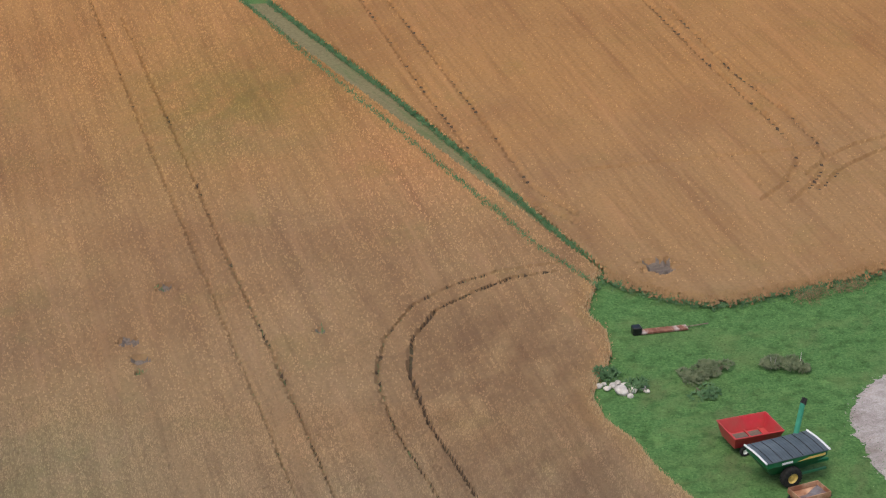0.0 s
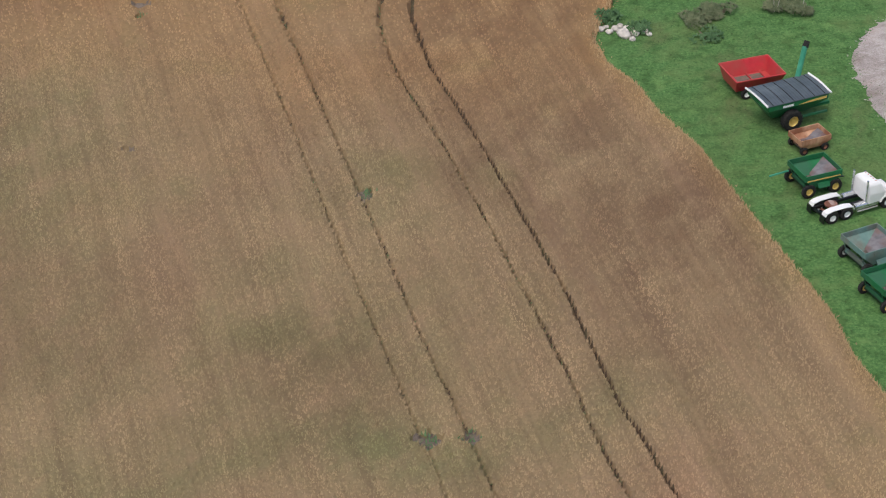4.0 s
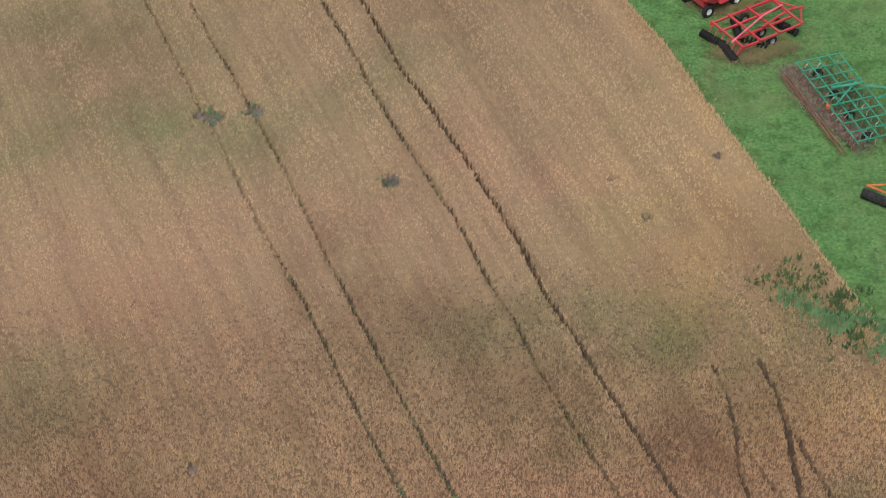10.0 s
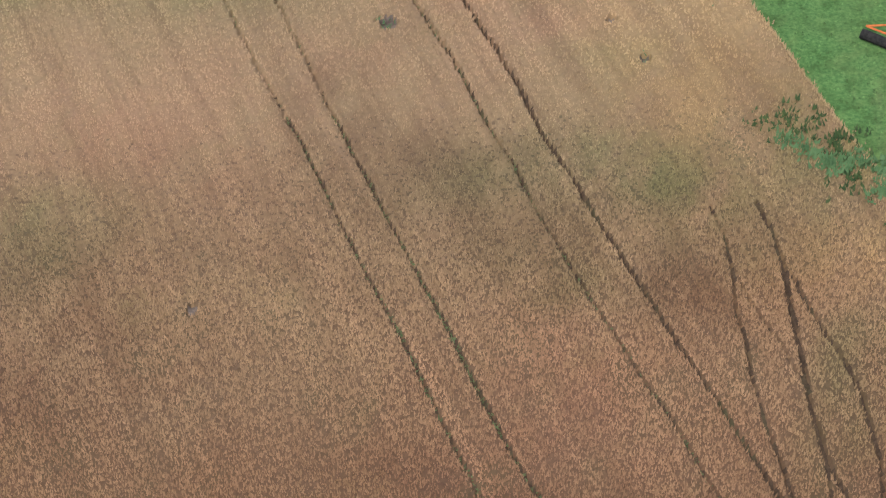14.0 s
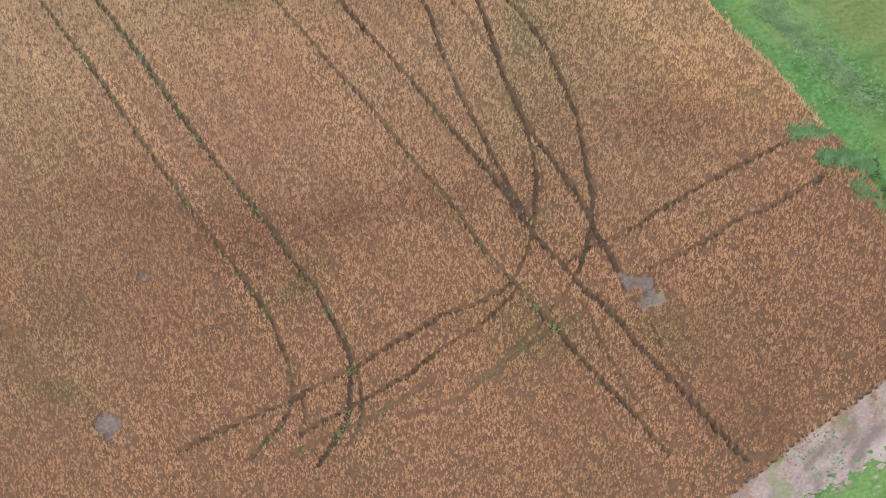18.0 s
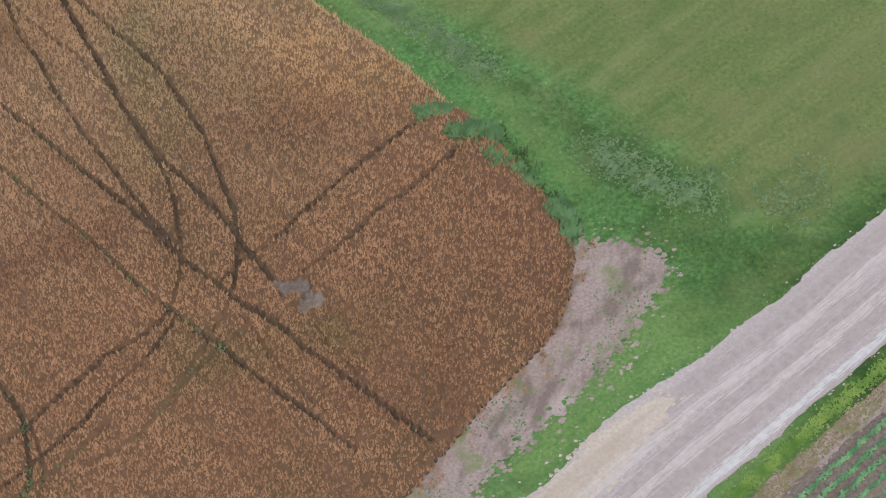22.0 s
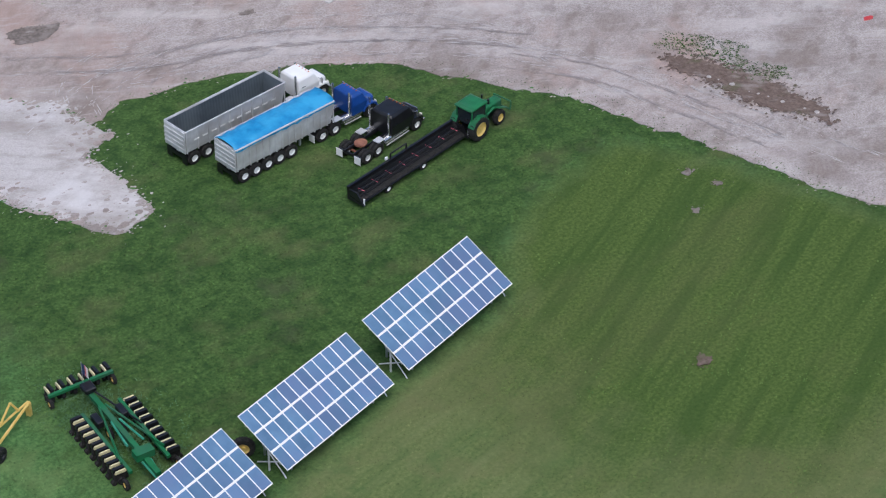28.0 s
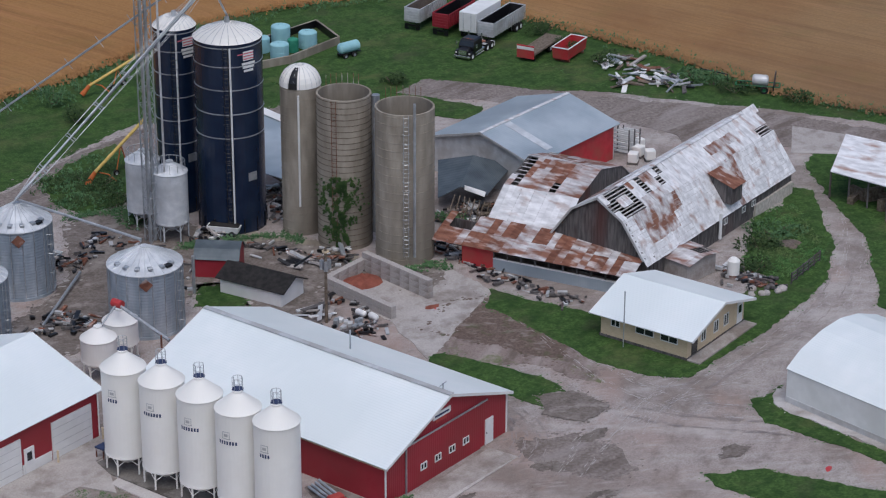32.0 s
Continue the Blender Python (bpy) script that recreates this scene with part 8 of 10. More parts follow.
    for yy in (0.12, W - 0.62):
        part("fuel_tank", cyl(B(), (tandem + 0.75, yy + 0.27, 0.68), (fx - 0.75, yy + 0.27, 0.68), 0.28, seg=14), "chrome", ob)
        part("step", box(B(), tandem + 0.9, fx - 0.8, yy - 0.06 if yy < 1 else yy + 0.5, yy + 0.02 if yy < 1 else yy + 0.58, 0.38, 0.44), "alu", ob)
    if stack:
        for yy in (0.28, W - 0.28):
            part("exhaust_stack", cyl(B(), (cx0 - 0.12, yy, 0.8), (cx0 - 0.12, yy, 2.75), 0.075, seg=8), "chrome", ob)
    for k in range(5):
        part("marker_lamp", box(B(), cx1 - 0.62, cx1 - 0.54, 0.5 + 0.32 * k, 0.56 + 0.32 * k, 2.38, 2.44), "orange", cab)
    return ob


def dump_trailer(m, label, length=8.0, axles=(0.0, 1.03), tarp=None, mat="alu", inner="darksteel", rib=0.5, z0=1.15, z1=2.9, dashes=False, group="dump trailers"):
    """A tipping trailer: x ahead, right side at y = 0, rear axle at x = 0."""
    ob = thing("dump_trailer", m @ Matrix.Diagonal((1, 0.9, 0.92, 1)), label, "trailer", group)
    x0, x1, W = -0.62, length - 0.5, 2.3
    body = part("body", tub(B(), (x0 + 0.1, x1 - 0.25, 0.12, W - 0.12), (x0, x1, 0, W), z0, z1, 0.07), mat, ob)
    part("floor_liner", box(B(), x0 + 0.25, x1 - 0.4, 0.22, W - 0.22, z0 + 0.08, z0 + 0.14), inner, body)
    if not tarp:
        part("side_liner", tub(B(), (x0 + 0.2, x1 - 0.36, 0.21, W - 0.21), (x0 + 0.09, x1 - 0.09, 0.09, W - 0.09), z0 + 0.15, z1 - 0.06, 0.02), inner, body, "dark inside of the box")
    part("top_rail", tube(B(), [(x0, 0, z1), (x1, 0, z1), (x1, W, z1), (x0, W, z1), (x0, 0, z1)], 0.06, 6), mat, body)
    n = int(length / rib)
    for s, yy in ((-1, -0.035), (1, W - 0.035)):
        for i in range(n + 1):
            xx = x0 + 0.05 + (x1 - x0 - 0.15) * i / n
            part("rib", box(B(), xx - 0.04, xx + 0.04, yy, yy + 0.07, z0 + 0.02, z1 - 0.04), mat, body)
        if dashes:
            for i in range(10):
                xx = x0 + 0.6 + i * (x1 - x0 - 1.2) / 10
                part("reflector", box(B(), xx, xx + 0.42, yy - 0.05 if s < 0 else yy + 0.08, yy - 0.03 if s < 0 else yy + 0.1, 2.0, 2.12), "whitepaint", body)
    gate = part("tailgate", box(B(), x0 - 0.09, x0 - 0.02, 0.05, W - 0.05, z0, z1 - 0.05), mat, ob)
    for zz in (0.25, 0.6, 0.95, 1.3):
        part("gate_bar", box(B(), x0 - 0.14, x0 - 0.092, 0.08, W - 0.08, z0 + zz, z0 + zz + 0.12), mat, gate)
    for yy in (0.72, W - 0.82):
        part("chassis_rail", box(B(), x0 + 0.1, x1 - 0.4, yy, yy + 0.1, z0 - 0.3, z0 - 0.003), "black", ob)
    part("rear_bar", box(B(), x0, x0 + 0.12, 0.1, W - 0.1, 0.55, 0.8), "black", ob)
    for yy in (0.05, W - 0.6):
        part("mud_flap", box(B(), x0 + 0.02, x0 + 0.05, yy, yy + 0.55, 0.15, 0.9), "black", ob)
    for xx in axles:
        for yy in (0.14, 0.44, W - 0.44, W - 0.14):
            wheel(ob, xx, yy, 0.5, 0.27, "whitepaint")
        part("axle", cyl(B(), (xx, 0.1, 0.5), (xx, W - 0.1, 0.5), 0.07, seg=8), "black", ob)
    for yy in (0.5, W - 0.6):
        part("landing_leg", box(B(), x1 - 2.6, x1 - 2.48, yy, yy + 0.12, 0.25, z0), "steel", ob)
    if tarp:
        bm = B()
        n = 9
        for i in range(n):
            a, b = x0 - 0.05 + (x1 - x0 + 0.1) * i / n, x0 - 0.05 + (x1 - x0 + 0.1) * (i + 1) / n
            for j in range(8):
                p, q = j / 8, (j + 1) / 8
                f = lambda v, u: z1 + 0.06 + 0.26 * math.sin(math.pi * v) ** 0.7 - 0.13 * u * (0.6 + 0.6 * math.sin(5.3 * i + 9 * v))
                bm.faces.new([bm.verts.new((xx, -0.08 + (W + 0.16) * v, f(v, u) - (0.16 if v in (0, 1) else 0))) for xx, v, u in ((a, p, 0), ((a + b) / 2, p, 1), ((a + b) / 2, q, 1), (a, q, 0))])
                bm.faces.new([bm.verts.new((xx, -0.08 + (W + 0.16) * v, f(v, u) - (0.16 if v in (0, 1) else 0))) for xx, v, u in (((a + b) / 2, p, 1), (b, p, 0), (b, q, 0), ((a + b) / 2, q, 1))])
        bmesh.ops.remove_doubles(bm, verts=bm.verts, dist=0.001)
        tp = part("tarp", bm, tarp, ob, "blue tarp stretched over hoops", smooth=True)
        md = tp.modifiers.new("thick", "SOLIDIFY")
        md.thickness = 0.02
    return ob


def toward(a, b, k):
    d = math.dist(a, b)
    return (a[0] + (b[0] - a[0]) * k / d, a[1] + (b[1] - a[1]) * k / d)


# two dump trailers with their trucks, and a black road tractor
bl0, bl1 = (65.54, 106.08), (73.34, 106.98)
dump_trailer(site(bl0, bl1), "silver dump trailer under a blue tarp", 8.0, (0, 0.97, 1.94, 2.91, 3.88), "bluetarp", rib=0.52)
semi(site(toward(bl0, bl1, 6.5), bl1), "blue", "blue road tractor hitched to the tarped trailer", 3.1)
gr0 = (64.1, 109.65)
gr1 = (gr0[0] + (bl1[0] - bl0[0]), gr0[1] + (bl1[1] - bl0[1]) + 0.1)
dump_trailer(site(gr0, gr1), "silver dump trailer, open and empty", 8.2, (0, 1.12), dashes=True, rib=0.9)
semi(site(toward(gr0, gr1, 6.9), gr1), "whitepaint", "white road tractor hitched to the open trailer", 3.0, 0.5)
bk0, bk1 = (72.87, 103.11), (77.64, 104.22)
semi(site(bk0, bk1), "black", "black road tractor with a sleeper cab, parked on grass", 3.85, 0.9, tandem=1.03)


def farm_tractor(m, label):
    ob = thing("farm_tractor", m, label, "tractor")
    for yy in (0.25, 1.75):
        wheel(ob, 0, yy, 0.86, 0.5, "yellow", hub=0.58)
    for yy in (0.4, 1.6):
        wheel(ob, 2.25, yy, 0.52, 0.35, "yellow", hub=0.55)
    part("axle", cyl(B(), (0, 0.3, 0.86), (0, 1.7, 0.86), 0.16), "green", ob)
    part("front_axle", box(B(), 2.15, 2.35, 0.4, 1.6, 0.42, 0.62), "green", ob)
    part("chassis", hull(B(), rect(-0.4, 2.7, 0.75, 1.25, 0.55), rect(-0.4, 2.7, 0.7, 1.3, 1.0)), "black", ob)
    hd = part("hood", hull(B(), rect(0.95, 2.85, 0.68, 1.32, 0.95), rect(0.95, 2.85, 0.66, 1.34, 1.45), rect(0.95, 2.75, 0.8, 1.2, 1.62)), "green", ob, bevel=0.03)
    part("grille", box(B(), 2.86, 2.9, 0.75, 1.25, 1.0, 1.5), "black", hd)
    part("exhaust", cyl(B(), (1.4, 1.15, 1.6), (1.4, 1.15, 2.35), 0.06), "black", hd)
    part("air_cleaner", cyl(B(), (1.7, 0.85, 1.6), (1.7, 0.85, 1.95), 0.09), "black", hd)
    cab = part("cab_glass", hull(B(), rect(-0.55, 0.9, 0.35, 1.65, 1.25), rect(-0.5, 0.8, 0.4, 1.6, 2.3)), "glass", ob)
    part("roof", hull(B(), rect(-0.7, 0.95, 0.28, 1.72, 2.3), rect(-0.7, 0.95, 0.26, 1.74, 2.42), rect(-0.5, 0.75, 0.45, 1.55, 2.52)), "green", cab, bevel=0.03)
    for xx in (-0.55, 0.84):
        for yy in (0.36, 1.58):
            part("pillar", box(B(), xx - 0.03, xx + 0.05, yy - 0.02, yy + 0.06, 1.25, 2.3), "green", cab)
    for yy in (0.02, 1.5):
        part("fender", prism(B(), [(-0.8, 1.2), (-0.55, 1.6), (0, 1.78), (0.5, 1.65), (0.8, 1.25), (0.72, 1.22), (0.45, 1.56), (0, 1.7), (-0.5, 1.53), (-0.72, 1.18)], yy, yy + 0.48), "green", ob)
    for yy in (0.35, 1.65):
        ar = part("loader_arm", tube(B(), [(0.95, yy, 1.3), (1.6, yy, 1.55), (2.9, yy, 0.95), (3.3, yy, 0.6)], 0.07, 6), "green", ob)
    part("loader_bar", tube(B(), [(3.0, 0.35, 0.85), (3.0, 1.65, 0.85)], 0.06), "green", ob)
    part("bale_fork", tube(B(), [(3.3, 0.3, 0.6), (3.35, 0.3, 1.2), (3.35, 1.7, 1.2), (3.3, 1.7, 0.6), (3.3, 0.3, 0.6)], 0.05), "green", ob)
    return ob


tr0, tr1 = (80.19, 100.84), (82.34, 101.33)
farm_tractor(site(tr0, tr1), "green farm tractor with yellow wheels and a front loader")

# draper header on its transport cart
h0, h1 = (69.63, 99.22), (79.42, 101.26)
HL = math.dist(h0, h1)
head = thing("harvest_header", site(h0, h1) @ Matrix.Diagonal((1, 0.68, 0.8, 1)), "long black harvest header on a transport cart", "header")
part("back_sheet", hull(B(), rect(0, HL, 1.45, 1.55, 0.5), rect(0, HL, 1.75, 1.85, 1.35)), "black", head)
part("deck", slab(B(), [(0, 0.25, 0.62), (HL, 0.25, 0.62), (HL, 1.5, 0.85), (0, 1.5, 0.85)], 0.08), "rubber", head)
part("cutter_bar", box(B(), 0, HL, 0.08, 0.25, 0.52, 0.6), "black", head)
part("top_beam", box(B(), 0, HL, 1.7, 1.95, 1.36, 1.55), "black", head)
part("reel_tube", cyl(B(), (0.3, 0.95, 1.2), (HL - 0.3, 0.95, 1.2), 0.07), "black", head)
for k in range(6):
    a = math.pi / 3 * k
    bt = part("reel_bat", cyl(B(), (0.3, 0.95 + 0.42 * math.cos(a), 1.2 + 0.42 * math.sin(a)), (HL - 0.3, 0.95 + 0.42 * math.cos(a), 1.2 + 0.42 * math.sin(a)), 0.03, seg=5), "black", head)
for k in range(8):
    part("reel_spider", tube(B(), [(0.6 + k * (HL - 1.2) / 7, 0.95 + 0.42 * math.cos(a), 1.2 + 0.42 * math.sin(a)) for a in (0, 3.14)], 0.025, 4), "pinkred", head)
for k in range(9):
    xx = 0.5 + k * (HL - 1) / 8
    part("frame_rib", box(B(), xx - 0.05, xx + 0.05, 1.86, 2.15, 0.5, 1.4), "black", head)
for xx in (0, HL - 0.1):
    part("end_divider", hull(B(), rect(xx, xx + 0.1, -0.15, 1.85, 0.4), rect(xx, xx + 0.1, 0.7, 1.9, 1.35)), "black", head)
    part("white_marker", box(B(), xx + 0.1, xx + 0.16, -0.1, 0.05, 0.45, 1.0), "whitepaint", head)
part("center_frame", tube(B(), [(HL * 0.4, 1.9, 1.5), (HL * 0.4, 1.9, 2.0), (HL * 0.55, 1.9, 2.0), (HL * 0.55, 1.9, 1.5)], 0.07), "black", head)
part("work_lamp", cyl(B(), (HL * 0.37, 2.0, 1.6), (HL * 0.37, 2.0, 1.8), 0.12), "whitepaint", head)
part("cart_beam", box(B(), 0.5, HL + 0.3, 1.0, 1.2, 0.4, 0.52), "black", head)
for xx in (2.5, HL - 4.2):
    for yy in (0.2, 1.9):
        wheel(head, xx, yy, 0.33, 0.2, "whitepaint")
    part("cart_axle", cyl(B(), (xx, 0.2, 0.33), (xx, 1.9, 0.33), 0.05, seg=6), "black", head)
part("drawbar", tube(B(), [(HL, 1.1, 0.45), (HL + 0.9, 1.0, 0.5)], 0.06), "black", head)


def gravity_wagon(m, label, L=3.0, W=2.1, mat="red", rim_mat=None, z0=0.75, z1=1.9, wheel_r=0.42, rimcol="whitepaint", liner=None, tongue=1.4, chute=True):
    """A hopper wagon on four wheels: x ahead, right side at y = 0."""
    ob = thing("gravity_wagon", m, label, "wagon", "parked grain wagons")
    body = part("hopper", tub(B(), (L * 0.28, L * 0.72, 0.1, W * 0.62), (0, L, 0, W), z0, z1 - 0.42, 0.05), mat, ob)
    part("box_side", tub(B(), (0.0, L, 0.0, W), (0, L, 0, W), z1 - 0.42, z1, 0.05, False), mat, body)
    # added dark block, its colour stands in for shade deep in the hopper
    part("chute_floor", box(B(), L * 0.32, L * 0.68, 0.2, W * 0.56, z0 + 0.06, z0 + 0.2), "soil", body, "dark block standing in for the shade at the hopper bottom")
    part("slope_plate", slab(B(), [(L * 0.4, 0.16, z0 + 0.28), (L - 0.1, 0.1, z1 - 0.3), (L - 0.1, W - 0.1, z1 - 0.3), (L * 0.4, W * 0.58, z0 + 0.28)], 0.03), "slope", body, "worn grey sloping floor")
    if rim_mat:
        for p, q in (((0, 0), (L, 0)), ((L, 0), (L, W)), ((L, W), (0, W)), ((0, W), (0, 0))):
            part("top_board", slab(B(), [(p[0], p[1], z1 + 0.25), (q[0], q[1], z1 + 0.25), (q[0], q[1], z1 + 0.003), (p[0], p[1], z1 + 0.003)], 0.05), rim_mat, ob)
    if liner:
        part("load", slab(B(), [(0.2, 0.2, z1 - 0.75), (L - 0.2, 0.2, z1 - 0.75), (L - 0.2, W - 0.2, z1 - 0.6), (0.2, W - 0.2, z1 - 0.6)], 0.05), liner, ob)
    for i in range(5):
        xx = 0.08 + (L - 0.16) * i / 4
        for yy in (-0.04, W):
            part("stake", box(B(), xx - 0.04, xx + 0.04, yy, yy + 0.04, z1 - 0.44, z1 - 0.02), mat, body)
    for i in range(2):
        xx = (0.35, L - 0.45)[i]
        part("axle", box(B(), xx - 0.06, xx + 0.06, 0.1, W - 0.1, wheel_r - 0.06, wheel_r + 0.06), "black", ob)
        part("bolster", box(B(), xx - 0.07, xx + 0.07, 0.25, W - 0.25, wheel_r + 0.06, z0 + 0.1), mat, ob)
        for yy in (0.08, W - 0.08):
            wheel(ob, xx, yy, wheel_r, 0.26, rimcol)
        for yy in (0.35, W - 0.35):
            part("strut", tube(B(), [(xx, yy, wheel_r + 0.1), (0.05 if i == 0 else L - 0.05, yy, z1 - 0.5)], 0.04, 5), mat, ob)
    part("reach_pole", box(B(), 0.35, L - 0.4, W / 2 - 0.05, W / 2 + 0.05, wheel_r, wheel_r + 0.1), "black", ob)
    if chute:
        part("side_chute", hull(B(), rect(L * 0.35, L * 0.65, -0.18, 0.12, z0 + 0.05), rect(L * 0.33, L * 0.67, -0.02, 0.12, z0 + 0.35)), mat, ob)
    part("tongue", tube(B(), [(L - 0.4, W / 2, wheel_r), (L + tongue, W / 2, 0.25)], 0.05, 6), "black", ob)
    return ob


w1a, w1b = (30.05, 119.64), (32.06, 120.75)
gravity_wagon(site(toward(w1a, w1b, -0.35), w1b), "red gravity wagon with pale board sides, parked on grass", 3.05, 2.1, "red", "alu", z1=1.7)
w2a, w2b = (33.77, 121.36), (35.87, 122.06)
gravity_wagon(site(toward(w2a, w2b, -0.35), w2b), "faded pink-red gravity wagon, parked on grass", 3.05, 2.05, "pinkred", None, z1=1.9)
# row along the crop further off
ra, rb_ = (21.13, 152.74), (25.28, 154.85)
rw = thing("grain_wagon", site((21.14, 152.9), (25.31, 154.43)), "wide bright red grain wagon with deep sloping sides", "wagon", "parked grain wagons")
part("hopper", tub(B(), (0.25, 3.7, 0.5, 2.6), (0, 3.95, 0, 3.0), 0.5, 1.55, 0.06), "red", rw)
part("top_rail", tube(B(), [(0, 0, 1.57), (3.95, 0, 1.57), (3.95, 3.0, 1.57), (0, 3.0, 1.57), (0, 0, 1.57)], 0.06, 5), "red", rw)
part("hopper_floor", box(B(), 0.9, 3.2, 0.8, 2.3, 0.57, 0.62), "soil", rw, "dark panel on the hopper floor")
for xx in (0.8, 2.0, 3.1):
    part("inner_brace", box(B(), xx - 0.05, xx + 0.05, 0.62, 2.5, 0.62, 0.72), "red", rw)
for xx in (0.9, 3.0):
    for yy in (0.1, 2.9):
        wheel(rw, xx, yy, 0.4, 0.26, "whitepaint")
    part("axle", cyl(B(), (xx, 0.1, 0.38), (xx, 2.9, 0.38), 0.07), "black", rw)
gw0, gw1 = (24.52, 139.62), (27.26, 140.8)
gravity_wagon(site(gw0, gw1), "green gravity wagon with a yellow stripe", 2.85, 2.5, "green", None, 0.7, 1.75, 0.52, "yellow", tongue=1.0)
part("stripe", box(B(), 0.1, 2.7, -0.06, -0.045, 1.34, 1.42), "yellow", bpy.data.objects["gravity_wagon.002"])
wa0, wa1 = (27.15, 130.14), (30.03, 131.66)
gravity_wagon(site(wa0, wa1), "grey-green gravity wagon behind the white truck", 2.9, 2.7, "greygreen", None, 0.7, 1.85, 0.45, "whitepaint")
wb0, wb1 = (27.79, 126.02), (30.8, 127.54)
gravity_wagon(site(wb0, wb1), "green gravity wagon next to the crop edge", 3.0, 2.6, "green", None, 0.7, 1.8, 0.45, "yellow")
gravity_wagon(site((24.91, 145.25), (27.67, 146.57)), "small rusty orange wagon with a dark hollow hopper", 2.5, 1.7, "rustcart", None, 0.4, 1.2, 0.3, "rust", liner="slope", chute=False, tongue=0.7)
ws0, ws1 = (26.05, 136.52), (29.91, 138.51)
semi(site(ws0, ws1), "whitepaint", "white road tractor with rounded rear fenders", 3.3, 0.0, "round", 1.15)
part("white_beam", tube(B(), [(-1.6, 0.5, 0.75), (-0.1, 0.55, 0.8)], 0.07, 6), "palegreen", bpy.data.objects["gravity_wagon.002"], "pale discharge tube", at=pose(0, 1.6, 0.3))

# grain cart with a rolled tarp
gc0, gc1 = (22.79, 147.98), (27.44, 150.13)
cart = thing("grain_cart", site(gc0, gc1), "green grain cart with a black roll tarp and an unloading auger", "grain cart")
CL, CW = math.dist(gc0, gc1), 2.9
part("hopper", hull(B(), rect(1.0, CL - 1.2, 0.9, CW - 0.9, 0.75), rect(0.1, CL - 0.1, 0.0, CW, 1.95), rect(0.1, CL - 0.1, 0.0, CW, 2.35)), "green", cart)
tarp = part("roll_tarp", hull(B(), rect(-0.05, CL + 0.05, -0.06, CW + 0.06, 2.355), rect(-0.05, CL + 0.05, -0.06, CW + 0.06, 2.41), rect(-0.05, CL + 0.05, CW * 0.35, CW * 0.65, 2.5)), "darksteel", cart, "black roll tarp")
for k in range(6):
    part("tarp_bow", tube(B(), [(CL * (k + 0.5) / 6, -0.03, 2.43), (CL * (k + 0.5) / 6, CW * 0.35, 2.51), (CL * (k + 0.5) / 6, CW * 0.65, 2.51), (CL * (k + 0.5) / 6, CW + 0.03, 2.43)], 0.03, 4), "rubber", tarp)
for xx in (-0.05, CL + 0.05):
    part("end_cap", tube(B(), [(xx, -0.08, 2.42), (xx, CW * 0.35, 2.51), (xx, CW * 0.65, 2.51), (xx, CW + 0.08, 2.42)], 0.08, 5), "whitepaint", tarp, "pale end cap")
part("yellow_stripe", slab(B(), [(CL * 0.5, -0.02, 1.98), (CL * 0.95, -0.02, 2.02), (CL * 0.95, -0.02, 2.2), (CL * 0.7, -0.02, 2.15)], 0.02), "yellow", cart)
part("name_bar", slab(B(), [(CL * 0.25, -0.02, 2.0), (CL * 0.42, -0.02, 2.0), (CL * 0.42, -0.02, 2.16), (CL * 0.25, -0.02, 2.16)], 0.02), "whitepaint", cart)
for yy in (0.1, CW - 0.1):
    wheel(cart, CL * 0.42, yy, 0.8, 0.6, "yellow", hub=0.5)
part("axle", box(B(), CL * 0.42 - 0.12, CL * 0.42 + 0.12, 0.2, CW - 0.2, 0.68, 0.92), "black", cart)
part("drawbar", box(B(), CL * 0.5, CL + 1.0, CW / 2 - 0.1, CW / 2 + 0.1, 0.55, 0.75), "green", cart)
part("side_rail", box(B(), CL * 0.5, CL, 0.1, 0.25, 0.75, 0.9), "green", cart)
ag = part("auger", cyl(B(), (CL * 0.75, CW - 0.2, 1.0), (CL * 0.98, CW + 0.6, 4.4), 0.2), "palegreen", cart, "upright green unloading auger")
part("spout", cyl(B(), (CL * 0.98, CW + 0.6, 4.3), (CL * 1.03, CW + 0.75, 4.7), 0.24, 0.2), "rubber", ag)

# offset disc harrow
d0, d1 = (30.75, 114.74), (35.64, 117.19)
disc = thing("disc_harrow", site(d0, d1), "red tandem disc harrow with black disc gangs", "disc harrow")
DL, DW = math.dist(d0, d1), 3.4
for yy in (0.2, DW / 3, 2 * DW / 3, DW - 0.2):
    part("frame_beam", box(B(), 0.5, DL - 0.2, yy - 0.06, yy + 0.06, 0.75, 0.88), "red", disc)
for xx in (0.6, DL * 0.35, DL * 0.62, DL - 0.3):
    part("cross_beam", box(B(), xx - 0.06, xx + 0.06, 0.1, DW - 0.1, 0.884, 1.0), "red", disc)
part("tongue", tube(B(), [(DL * 0.5, DW * 0.3, 1.05), (DL - 0.1, DW * 0.5, 0.9), (DL + 1.3, DW * 0.55, 0.45)], 0.08), "red", disc)
part("tongue_brace", tube(B(), [(DL - 0.2, 0.3, 0.85), (DL + 1.0, DW * 0.53, 0.5), (DL - 0.2, DW - 0.3, 0.85)], 0.06), "red", disc)
part("lift_bar", tube(B(), [(0.3, DW * 0.25, 1.0), (DL * 0.6, DW * 0.5, 1.25), (DL * 0.95, DW * 0.62, 1.1)], 0.06), "pinkred", disc)


